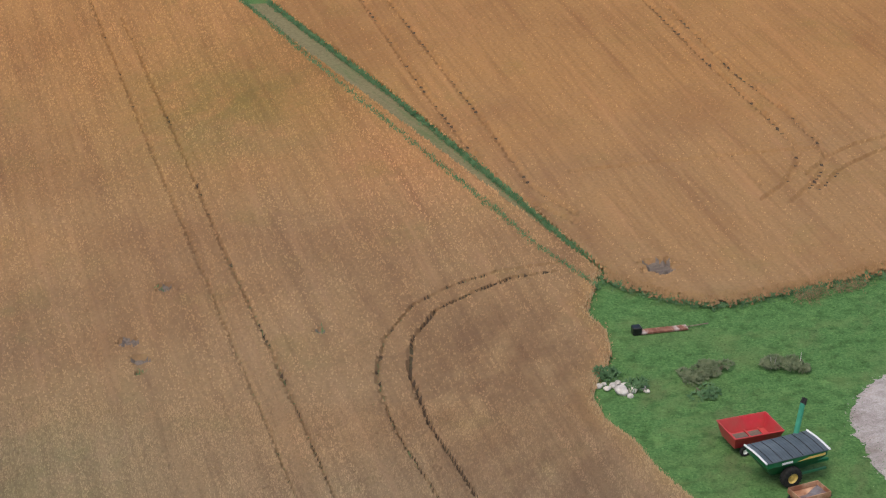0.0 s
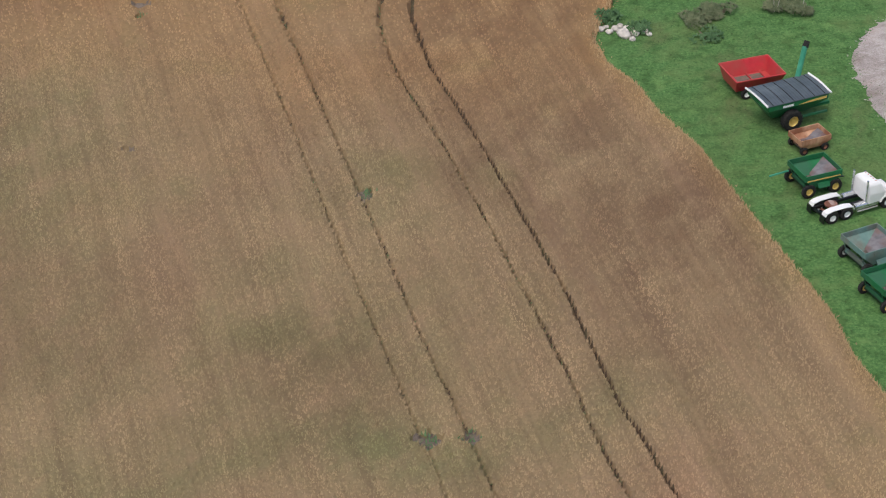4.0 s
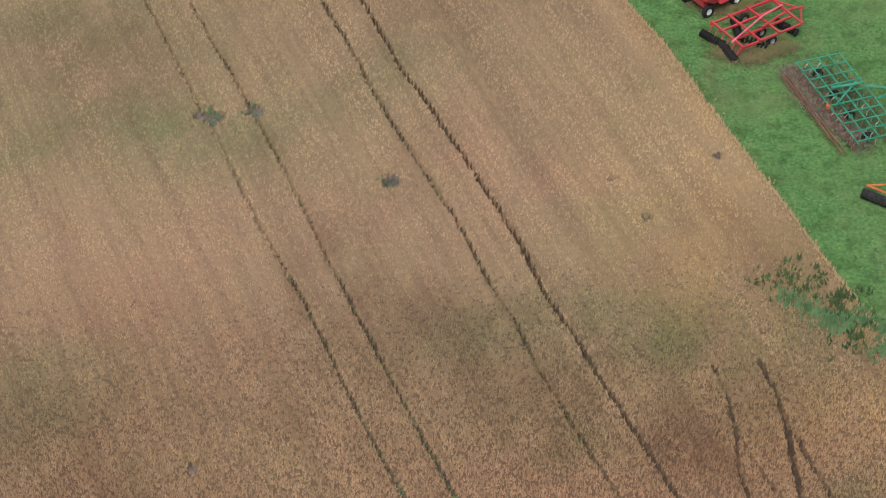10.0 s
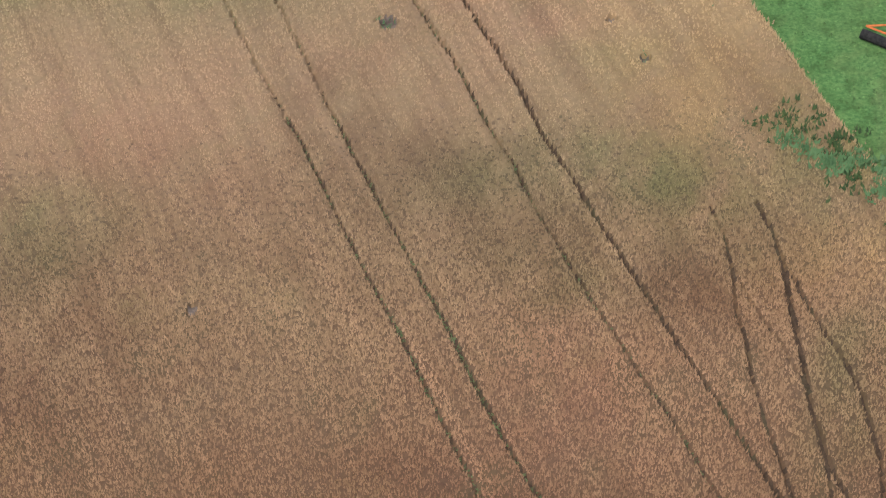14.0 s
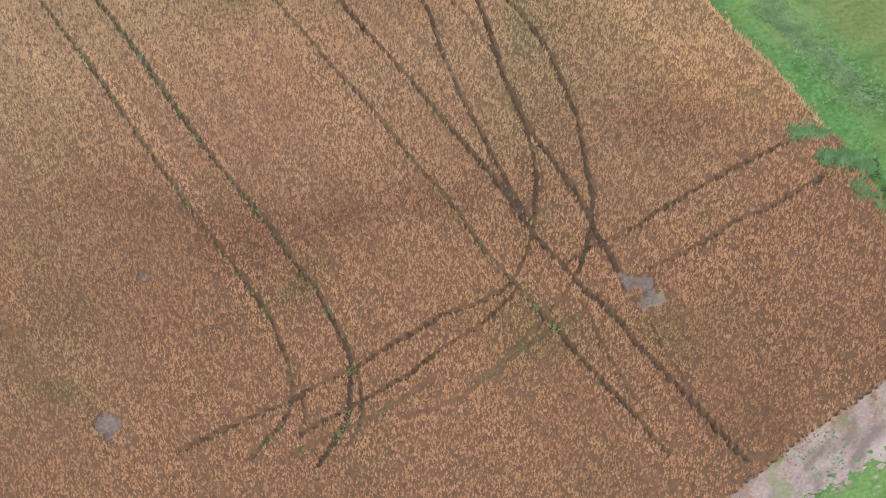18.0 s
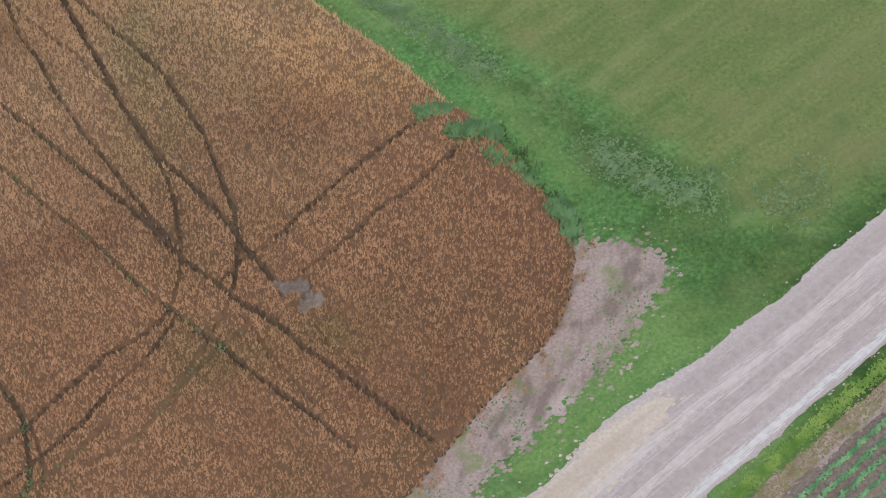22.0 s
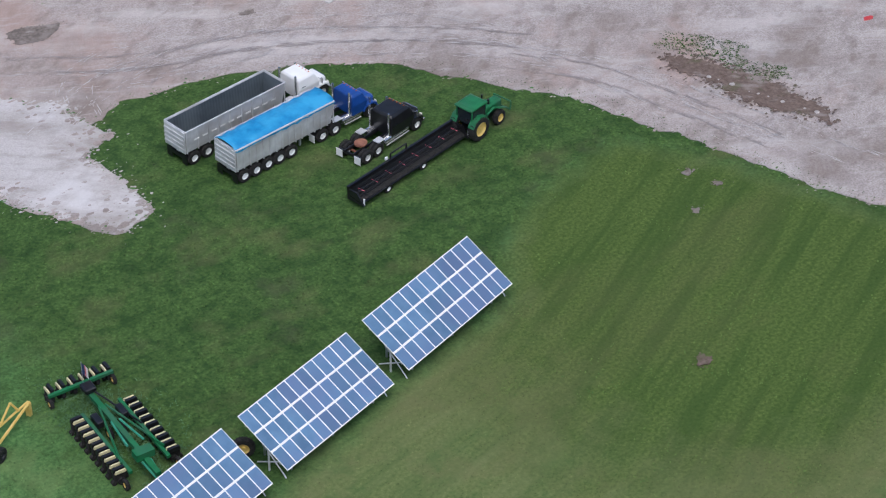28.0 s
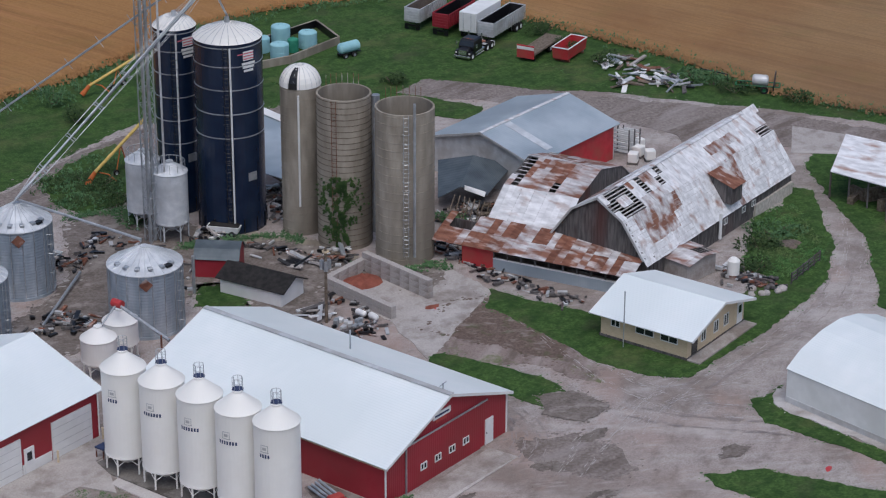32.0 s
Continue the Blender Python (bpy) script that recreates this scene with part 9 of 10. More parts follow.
def gang(x0, y0, x1, y1, n):
    a = math.degrees(math.atan2(y1 - y0, x1 - x0))
    g = part("disc_gang", cyl(B(), (x0, y0, 0.28), (x1, y1, 0.28), 0.05, seg=6), "black", disc)
    bl = lathe(B(), [(0, -0.05), (0.2, -0.02), (0.28, 0.03), (0.28, 0.04), (0.2, -0.005), (0, -0.03)], 14)
    first = None
    for i in range(n):
        f = i / (n - 1)
        m = pose(x0 + (x1 - x0) * f, y0 + (y1 - y0) * f, 0.28) @ pose(0, 0, 0, 0, 0, a) @ pose(0, 0, 0, 0, 90, 0)
        if first is None:
            first = part("disc_blade", bl, "rubber", g, at=m)
        else:
            again(first, m)


gang(0.0, 0.1, 0.3, DW / 2, 9)
gang(0.3, DW / 2, 0.0, DW - 0.1, 9)
gang(DL * 0.45, 0.1, DL * 0.3, DW / 2, 8)
gang(DL * 0.3, DW / 2, DL * 0.45, DW - 0.1, 8)
gang(DL - 0.6, 0.2, DL - 0.9, DW / 2, 8)
for yy in (DW * 0.1, DW * 0.4, DW * 0.9):
    wheel(disc, DL * 0.55, yy, 0.36, 0.24, "steel")
for k in range(6):
    part("hanger", tube(B(), [(0.25, 0.3 + k * 0.55, 0.3), (0.6, 0.3 + k * 0.55, 0.9)], 0.04, 5), "red", disc)

# green field cultivator
c0, c1 = (35.58, 105.28), (38.95, 106.07)
cult = thing("field_cultivator", site(c0, c1), "wide green field cultivator with dark harrow tines", "cultivator")
KL, KW = 3.4, 8.3
for i in range(5):
    xx = 0.4 + i * 0.72
    part("tool_bar", box(B(), xx - 0.03, xx + 0.03, 0, KW, 0.8, 0.87), "palegreen", cult)
for j in range(10):
    yy = 0.15 + j * (KW - 0.3) / 9
    part("frame_bar", box(B(), 0.35, KL - 0.1, yy - 0.03, yy + 0.03, 0.874, 0.94), "palegreen", cult)
first = None
for i in range(5):
    for j in range(14):
        m = pose(0.4 + i * 0.72, 0.25 + j * 0.58 + 0.2 * (i % 2), 0)
        if first is None:
            first = part("shank", tube(B(), [(0, 0, 0.8), (-0.2, 0, 0.6), (-0.2, 0, 0.3), (0.05, 0, 0.06)], 0.03, 5), "rust", cult, at=m)
        else:
            again(first, m)
for s in range(4):
    hg = part("harrow_bar", box(B(), -0.35 - 0.22 * (s % 2), -0.3 - 0.22 * (s % 2), 0.1 + 4.1 * (s // 2), 4.1 + 4.1 * (s // 2), 0.3, 0.36), "rust", cult)
    tb = B()
    for k in range(20):
        cyl(tb, (-0.33 - 0.22 * (s % 2), 0.2 + 4.1 * (s // 2) + 0.2 * k, 0.32), (-0.45 - 0.22 * (s % 2), 0.2 + 4.1 * (s // 2) + 0.2 * k, 0.0), 0.015, seg=4)
    part("tine_row", tb, "rust", hg)
for yy in (1.0, 3.2, 5.2, 7.4):
    wheel(cult, 1.5, yy, 0.33, 0.22, "palegreen")
part("lift_cylinder", tube(B(), [(1.2, KW * 0.62, 1.0), (3.0, KW * 0.55, 1.35)], 0.08), "palegreen", cult)
part("wing_brace", tube(B(), [(0.6, KW * 0.42, 1.0), (1.6, KW * 0.5, 1.2), (2.8, KW * 0.62, 1.05)], 0.06), "palegreen", cult)
part("hitch", tube(B(), [(KL, KW * 0.42, 0.85), (KL + 1.9, KW * 0.5, 0.5), (KL, KW * 0.58, 0.85)], 0.08), "palegreen", cult)
part("red_reflector", box(B(), 0.15, 0.3, KW * 0.42, KW * 0.45, 0.85, 1.05), "orange", cult)

# planter with folded wings, yellow-lidded row units and a flag
p0, p1 = (46.84, 93.82), (46.39, 86.03)
plant = thing("row_planter", site(p0, p1), "green folding row planter with yellow-lidded row units and a flag", "planter")
PLN = math.dist(p0, p1)
part("main_beam", box(B(), 0, PLN + 0.6, -0.15, 0.15, 0.75, 1.0), "green", plant)
for s in (-1, 1):
    part("wing_bar", box(B(), PLN * 0.22, PLN * 0.95, s * 1.15 - 0.1, s * 1.15 + 0.1, 0.7, 0.88), "green", plant)
    part("draft_arm", tube(B(), [(PLN * 0.25, s * 0.2, 1.05), (PLN * 0.85, s * 1.3, 0.95)], 0.07), "green", plant)
    part("fold_cylinder", tube(B(), [(PLN * 0.45, s * 0.25, 1.1), (PLN * 0.75, s * 0.5, 1.2)], 0.07), "palegreen", plant)
    wheel(plant, PLN * 0.98, s * 1.6, 0.33, 0.22, "yellow")
    wheel(plant, PLN * 0.45, s * 0.4, 0.36, 0.24, "yellow")
    part("fan_box", box(B(), PLN * 0.3, PLN * 0.42, s * 0.75 - 0.2, s * 0.75 + 0.2, 0.7, 1.15), "black", plant, bevel=0.05)
    for k in range(9):
        m = pose(PLN * 0.27 + k * PLN * 0.078, s * 1.25, 0, 0, 0, 90 * s)
        if s == -1 and k == 0:
            unit = part("row_unit", box(B(), -0.1, 0.75, -0.1, 0.1, 0.25, 0.75), "rubber", plant, at=m)
            part("seed_lid", hull(B(), rect(0.0, 0.7, 0.05, 0.17, 0.76), rect(0.05, 0.65, 0.07, 0.16, 0.96)), "paleyellow", unit, "yellow lid", bevel=0.02)
            part("seed_box", hull(B(), rect(0.0, 0.75, -0.22, 0.0, 0.76), rect(0.05, 0.7, -0.2, -0.02, 1.0)), "black", unit)
            part("gauge_wheel", cyl(B(), (0.35, -0.22, 0.22), (0.35, 0.22, 0.22), 0.22, seg=12), "rubber", unit)
            part("closing_wheel", cyl(B(), (0.75, -0.12, 0.16), (0.75, 0.12, 0.16), 0.15, seg=10), "rubber", unit)
        else:
            again(unit, m)
part("rear_bar", box(B(), -0.75, -0.55, -2.0, 2.0, 0.7, 0.88), "green", plant)
for k in range(6):
    again(unit, pose(-0.75, -1.75 + 0.7 * k, 0, 0, 0, 180))
wheel(plant, -0.55, 1.95, 0.3, 0.2, "yellow")
wheel(plant, -0.55, -1.95, 0.3, 0.2, "yellow")
part("seed_hopper", box(B(), -0.1, 0.7, -0.35, 0.35, 1.0, 1.35), "black", plant, bevel=0.06)
part("hose_bundle", tube(B(), [(0.7, 0.2, 1.1), (PLN * 0.3, 0.7, 0.95), (PLN * 0.55, 1.2, 0.9)], 0.06), "black", plant)
part("tongue", tube(B(), [(PLN * 0.9, 0.25, 0.8), (PLN + 1.5, 0.06, 0.5), (PLN + 1.5, -0.06, 0.5), (PLN * 0.9, -0.25, 0.8)], 0.07), "palegreen", plant)
part("mast_plate", box(B(), PLN * 0.82, PLN * 0.9, -0.55, 0.55, 0.9, 1.35), "green", plant)
fp = part("flag_pole", cyl(B(), (-0.3, 0, 1.0), (-0.3, 0, 2.6), 0.02, seg=5), "steel", plant)
bm = B()
for k in range(6):
    a, b = k / 6, (k + 1) / 6
    f = lambda v: 0.12 * math.sin(7 * v)
    slab(bm, [(-0.3 + f(a), 0.02 + 0.75 * a * 0.4, 2.55 - 0.5 * a), (-0.3 + f(b), 0.02 + 0.75 * b * 0.4, 2.55 - 0.5 * b), (-0.3 + f(b), 0.02 + 0.75 * b * 0.4, 1.75 - 0.45 * b), (-0.3 + f(a), 0.02 + 0.75 * a * 0.4, 1.75 - 0.45 * a)], 0.015)
flag = part("flag", bm, "pinkred", fp, "drooping red, white and blue flag")
flag.data.materials.append(M["whitepaint"])
flag.data.materials.append(M["signblue"])
for p in flag.data.polygons:
    p.material_index = 2 if p.index // 6 < 2 else (p.index // 6) % 2

# solar arrays
def solar_array(a, b, low, label):
    """Three rows of twelve panels on a post frame: a and b are the ends of the upper edge, low the foot of the slope at a."""
    ob = thing("solar_array", site(a, b), label, "solar array", "three solar arrays in a row")
    L = math.dist(a, b)
    inv = site(a, b).inverted()
    lo = inv @ Vector((low[0], low[1], 0))
    zt, zb = 3.0, 1.0
    u = Vector((0, lo.y, zb - zt))
    sl = u.length
    pw, ph = L / 12, sl / 3
    first = None
    for i in range(12):
        for j in range(3):
            m = pose(i * pw, 0, zt, math.degrees(math.atan2(u.z, u.y)), 0, 0) @ pose(0, j * ph, 0)
            if first is None:
                fr = B()
                for x0, x1, y0, y1 in ((0.002, pw - 0.002, 0.004, 0.065), (0.002, pw - 0.002, ph - 0.065, ph - 0.004), (0.002, 0.036, 0.065, ph - 0.065), (pw - 0.036, pw - 0.002, 0.065, ph - 0.065)):
                    box(fr, x0, x1, y0, y1, -0.02, 0.024)
                first = part("solar_panel", fr, "whitepaint", ob, at=m)
                part("cell_glass", box(B(), 0.036, pw - 0.036, 0.065, ph - 0.065, -0.02, 0.02), "cell", first)
            else:
                again(first, m)
    for i in (1.4, 6, 10.6):
        x = i * pw
        for f in (0.25, 0.8):
            y, z = u.y * f, zt + u.z * f - 0.1
            part("post", cyl(B(), (x, y, 0), (x, y, z), 0.07, seg=8), "steel", ob)
        part("rafter", cyl(B(), (x, u.y * 0.03, zt - 0.12), (x, u.y * 0.97, zb - 0.08), 0.05, seg=6), "steel", ob)
        part("brace", cyl(B(), (x, u.y * 0.25, 0.4), (x, u.y * 0.8, zb + 0.3), 0.04, seg=6), "steel", ob)
    for x in (0.25, L - 0.25):
        part("end_post", cyl(B(), (x, u.y * 0.55, 0), (x, u.y * 0.55, zt + u.z * 0.55 - 0.1), 0.06, seg=8), "palesteel", ob)
        part("cross_brace", tube(B(), [(x, u.y * 0.3, 0.15), (x, u.y * 0.85, zb + 0.2)], 0.04), "palesteel", ob)
        part("cross_brace", tube(B(), [(x, u.y * 0.3, zt + u.z * 0.3 - 0.15), (x, u.y * 0.9, 0.1)], 0.04), "palesteel", ob)
    for f in (0.16, 0.5, 0.84):
        part("purlin", cyl(B(), (0, u.y * f, zt + u.z * f - 0.1), (L, u.y * f, zt + u.z * f - 0.1), 0.05, seg=6), "steel", ob)
    return ob


solar_array((61.09, 87.38), (70.65, 90.09), (61.9, 84.13), "tilted array of blue solar panels on steel posts")
solar_array((50.98, 84.7), (59.76, 87.05), (51.81, 81.34), "tilted array of blue solar panels in the middle of the row")
solar_array((40.19, 81.85), (49.76, 84.43), (41.1, 78.42), "tilted array of blue solar panels next to the crop")
sb = thing("junction_box", pose(*(39.89, 81.27), 0), "pale round dish and box beside the solar array", "box")
part("post", cyl(B(), (0, 0, 0), (0, 0, 0.5), 0.05), "steel", sb)
part("lid", lathe(B(), [(0, 0.55), (0.3, 0.6), (0.36, 0.5), (0.3, 0.48), (0, 0.48)], 16), "concrete", sb)
part("conduit", tube(B(), [(0, 0, 0.4), (0.8, 0.4, 0.9), (1.3, 1.0, 1.6)], 0.04), "steel", sb)
sw = thing("spare_wheel", pose(51.3, 84.75, 0, 0, 0, -40), "tractor tyre with a yellow rim leaning by the arrays", "wheel")
wheel(sw, 0, 0, 0.62, 0.4, "yellow", "tyre", 0.55)
yl = thing("yellow_implement", site((40.8, 93.07), (43.14, 94.36)), "yellow three-beam implement parked on grass", "implement")
part("beam", tube(B(), [(0, 0, 0.4), (3.4, 0, 0.9)], 0.09), "yellow", yl)
part("beam", tube(B(), [(0, 0.9, 0.4), (3.4, 0.1, 0.9)], 0.07), "yellow", yl)
part("mast", tube(B(), [(2.6, 0.2, 0.8), (2.3, 0.5, 1.5), (1.2, 0.6, 0.6)], 0.07), "yellow", yl)
part("skid", box(B(), 3.2, 3.4, -0.1, 0.2, 0, 0.85), "yellow", yl)
wheel(yl, -0.6, -0.6, 0.45, 0.3, "black")
part("axle", cyl(B(), (-0.6, -0.6, 0.45), (0.1, 0.2, 0.45), 0.05), "black", yl)

# ---- plants, back lot and clutter ----


def spikes(bm_v, bm_n, c, d, length, wide, rng):
    a = Vector(d).orthogonal().normalized()
    b = Vector(d).cross(a).normalized()
    t = rng.uniform(0, 6.28)
    for q in (0, 2.094, 4.189):
        o = a * math.cos(q + t) + b * math.sin(q + t)
        bm_v.append(Vector(c) + o * wide)
        bm_n.append((o * 0.4 + Vector(d) * 0.5 + Vector((0, 0, 0.9))).normalized())
    bm_v.append(Vector(c) + Vector(d) * length)
    bm_n.append((Vector(d) * 0.6 + Vector((0, 0, 0.9))).normalized())


def shrub(c, r, h, n, mat="leaf", label="dark green shrub", seed=0, dead=0):
    """A bush: short stems, limbs and a ragged crown of many leaf sprays."""
    rng = random.Random(seed)
    ob = thing("shrub", pose(c[0], c[1], 0, 0, 0, rng.uniform(0, 360)), label, "shrub")
    st = B()
    for k in range(6):
        a = rng.uniform(0, 6.28)
        cyl(st, (0.15 * math.cos(a), 0.15 * math.sin(a), -0.05), (0.6 * r * math.cos(a), 0.6 * r * math.sin(a), h * 0.75), 0.06, 0.015, seg=5)
    part("stems", st, "bark", ob)
    v, nn = [], []
    lumps = [(rng.uniform(-0.6, 0.6) * r, rng.uniform(-0.6, 0.6) * r, rng.uniform(0.3, 0.75) * h, rng.uniform(0.3, 0.55)) for _ in range(7)]
    for i in range(n):
        lx, ly, lz, lr = rng.choice(lumps)
        d = Vector((rng.gauss(0, 1), rng.gauss(0, 1), rng.gauss(0.3, 0.8))).normalized()
        p = Vector((lx, ly, lz)) + Vector((d.x * lr * r, d.y * lr * r, d.z * lr * h * 0.7)) * rng.uniform(0.7, 1.05)
        p.z = max(0.03, p.z)
        spikes(v, nn, p, d, 0.2 * rng.uniform(0.6, 1.5), 0.09, rng)
    f = []
    for i in range(0, len(v), 4):
        f += [(i, i + 1, i + 3), (i + 1, i + 2, i + 3), (i + 2, i, i + 3)]
    cr = raw("crown", [tuple(p) for p in v], f, mat)
    cr.data.normals_split_custom_set_from_vertices([tuple(p) for p in nn])
    cr.parent = ob
    for k in range(dead):
        a = rng.uniform(0, 6.28)
        part("dead_stem", cyl(B(), (0.2 * r * math.cos(a), 0.2 * r * math.sin(a), 0), (0.5 * r * math.cos(a), 0.5 * r * math.sin(a), h * 1.7), 0.05, 0.02, seg=5), "concrete", ob)
    return ob


shrub((19.16, 165.56), 1.5, 0.7, 800, "sage", label="low grey-green shrub in the grass", seed=1)
shrub((20.98, 166.32), 1.4, 0.75, 800, "sage", label="low grey-green shrub in the grass", seed=2)
shrub((25.66, 167.11), 1.2, 0.7, 700, "sage", label="shrub with two pale dead stems", seed=3, dead=2)
shrub((27.61, 166.84), 1.2, 0.7, 700, "sage", label="low dark green shrub in the grass", seed=4, dead=1)
shrub((12.6, 165.32), 1.1, 0.9, 350, "weed", "dark green weeds round the stones", 5)
shrub((14.88, 163.5), 1.0, 0.7, 300, "weed", "dark green weeds round the stones", 6)
shrub((19.98, 162.64), 1.4, 0.4, 300, "weed", "low leafy weeds in the grass", 7)
for k, (c, r, h) in enumerate((((113.91, 217.43), 2.2, 2.2), ((105.49, 193.75), 3.0, 1.6), ((104.48, 188.23), 2.6, 1.5), ((104.2, 184.11), 2.2, 1.4), ((113.28, 211.47), 1.8, 1.4), ((146.88, 144.68), 2.4, 1.0), ((150.25, 146.29), 2.4, 1.0), ((142.68, 141.43), 2.0, 0.9),
                              ((169.6, 192.6), 2.2, 1.2), ((174.19, 180.31), 2.6, 1.4), ((170.55, 204.86), 2.4, 1.6), ((174.26, 176.85), 2.2, 1.2), ((173.97, 182.78), 2.0, 1.3), ((177.73, 170.93), 2.0, 1.0), ((146.64, 200.85), 1.8, 1.2), ((127.11, 166.13), 1.6, 1.3), ((168.9, 198.0), 2.2, 1.2))):
    shrub(c, r, h, 420, "leaf" if k % 3 else "weed", "dark green scrub between the farm buildings", 20 + k)
# creeper on the middle concrete silo
CS = (117.56, 168.92)
cr_v, cr_n = [], []
rg = random.Random(8)
fa = facing(CS, -12)
for i in range(2600):
    z = rg.uniform(0.4, 7.2)
    a = fa + 0.1 * math.sin(2.1 * z) + rg.gauss(0, 0.34 * (1.15 - abs(z - 4.6) / 5.5))
    if noise.noise((a * 5, z * 0.9, 3.0)) + 0.5 * noise.noise((a * 14, z * 2.4, 7.0)) < -0.05:
        continue
    d = Vector((math.cos(a), math.sin(a), 0.3)).normalized()
    spikes(cr_v, cr_n, (CS[0] + 2.55 * math.cos(a), CS[1] + 2.55 * math.sin(a), z), d, 0.25, 0.13, rg)
fc = []
for i in range(0, len(cr_v), 4):
    fc += [(i, i + 1, i + 3), (i + 1, i + 2, i + 3), (i + 2, i, i + 3)]
crp = raw("creeper", [tuple(p) for p in cr_v], fc, "vine")
crp.data.normals_split_custom_set_from_vertices([tuple(p) for p in cr_n])
tagged(crp, "green creeper climbing the concrete silo", "creeper", kind="stuff")


def stone(name, c, r, seed, mat="stone", label="pale field stone in a pile", group="pile of field stones"):
    bm = B()
    bmesh.ops.create_icosphere(bm, subdivisions=2, radius=r)
    for v in bm.verts:
        v.co *= 1 + 0.35 * noise.noise(v.co * (1.2 / r) + Vector((seed, seed * 2, 0)))
        v.co.z *= 0.7
    ob = part(name, bm, mat, None)
    ob.matrix_basis = pose(c[0], c[1], r * 0.45, 0, 0, seed * 40)
    return tagged(ob, label, "stone", group)


for k, (x, y, r) in enumerate(((0, 0, 0.55), (0.9, 0.3, 0.38), (-1.1, 0.5, 0.3), (0.3, 0.9, 0.4), (1.5, 0.7, 0.35), (-0.6, 1.0, 0.3), (-1.7, 0.9, 0.28), (0.9, 1.2, 0.3), (-0.2, 1.5, 0.25), (1.9, 0.2, 0.25), (-1.3, 1.3, 0.22), (0.6, -0.6, 0.25))):
    stone("field_stone", ((13.66, 162.77)[0] + x, (13.66, 162.77)[1] + y), r, k)
for k in range(9):
    stone("rubble_stone", ((139.88, 137.1)[0] + rg.uniform(-2, 2), (139.88, 137.1)[1] + rg.uniform(-1.5, 1.5)), rg.uniform(0.25, 0.5), 30 + k, "concrete", "broken concrete lump in the grass", "rubble by the barn")
for k in range(10):
    f = k / 9
    a, b = (96.82, 97.23), (99.59, 90.47)
    stone("rubble_stone", (a[0] + (b[0] - a[0]) * f, a[1] + (b[1] - a[1]) * f + rg.uniform(-0.5, 0.5)), rg.uniform(0.08, 0.2), 50 + k, "concrete", "lump of rubble on the dirt bank", "rubble on the dirt bank")

dl0, dl1 = (15.5, 172.72), (22.05, 174.27)
drag = thing("drag_beam", site(dl0, dl1), "long dark rusty drag with a pole, lying in grass", "drag")
part("plank", box(B(), 0.3, 4.2, -0.35, 0.35, 0.08, 0.22), "rust", drag)
part("pole", tube(B(), [(4.1, 0, 0.2), (6.0, 0.1, 0.25)], 0.05), "bark", drag)
part("motor_block", box(B(), -0.4, 0.35, -0.35, 0.4, 0.0, 0.7), "black", drag, bevel=0.08)
brn = thing("brush_heap", pose(*(19.86, 179.68), 0), "dark heap of old timber at the edge of the wheat", "timber")
for k in range(9):
    part("old_board", cyl(B(), (rg.uniform(-1.6, -0.6), rg.uniform(-0.4, 0.4), 0.1 + 0.04 * k), (rg.uniform(0.6, 1.6), rg.uniform(-0.4, 0.4), 0.12 + 0.04 * k), 0.09, seg=5), "bark" if k % 2 else "rust", brn)
di = thing("small_tiller", pose(*(36.05, 101.13), 0, 0, 0, -40), "small black tiller with an orange frame beside the crop", "tiller")
part("roller", cyl(B(), (-0.9, 0, 0.3), (0.9, 0, 0.3), 0.3), "rubber", di)
part("frame", tube(B(), [(-0.9, 0.5, 0.5), (0.9, 0.5, 0.5), (0.3, 1.4, 0.5), (-0.9, 0.5, 0.5)], 0.06), "orange", di)

# back lot: trailers and a truck
bdv = Vector((0.905, 0.42, 0))


def lot(px):
    return site(px, (px[0] + bdv.x, px[1] + bdv.y))


dump_trailer(lot((160.23, 214.1)), "weathered silver dump trailer in the back lot", 6.5, (4.2, 5.2), mat="alu", inner="soil", group="trailers in the back lot")
dump_trailer(lot((161.59, 210.5)), "dark red dump trailer in the back lot", 6.5, (4.2, 5.2), mat="redwall", inner="black", group="trailers in the back lot")
bt = thing("box_trailer", lot((162.93, 207.47)) @ Matrix.Diagonal((1, 0.9, 0.9, 1)), "white box trailer in the back lot", "trailer", "trailers in the back lot")
part("box_body", box(B(), 0, 6.2, 0, 2.5, 0.9, 3.5), "whitepaint", bt, bevel=0.04)
for yy in (0.25, 1.35):
    dd = part("rear_door", box(B(), -0.05, -0.003, yy, yy + 0.95, 1.0, 3.4), "whitepaint", bt)
    part("lock_bar", cyl(B(), (-0.08, yy + 0.5, 1.0), (-0.08, yy + 0.5, 3.4), 0.03, seg=5), "steel", dd)
part("chassis", box(B(), 0.1, 6.1, 0.6, 1.9, 0.6, 0.895), "black", bt)
for xx in (0.8, 1.9, 5.2):
    for yy in (0.2, 2.3):
        wheel(bt, xx, yy, 0.5, 0.3, "steel")
dump_trailer(lot((163.74, 204.86)), "silver dump trailer behind the black truck", 8.0, (5.4, 6.4), mat="alu", inner="black", group="trailers in the back lot")
tk = (162.48, 204.3)
semi(site((tk[0] - 0.8, tk[1] + 1.7), (tk[0] - 0.8 - bdv.x, tk[1] + 1.7 - bdv.y)), "black", "black road tractor in the back lot", 3.6, 0.8)
fl = thing("flatbed_trailer", lot((163.08, 197.26)), "dark flatbed trailer with a dark red front board", "trailer", "trailers in the back lot")
part("deck", box(B(), 0, 7.5, 0, 2.1, 0.85, 1.05), "bark", fl)
part("front_board", box(B(), -0.1, -0.003, 0, 2.1, 0.5, 2.0), "red", fl)
part("white_band", box(B(), -0.13, -0.104, 0, 2.1, 1.5, 1.85), "whitepaint", fl)
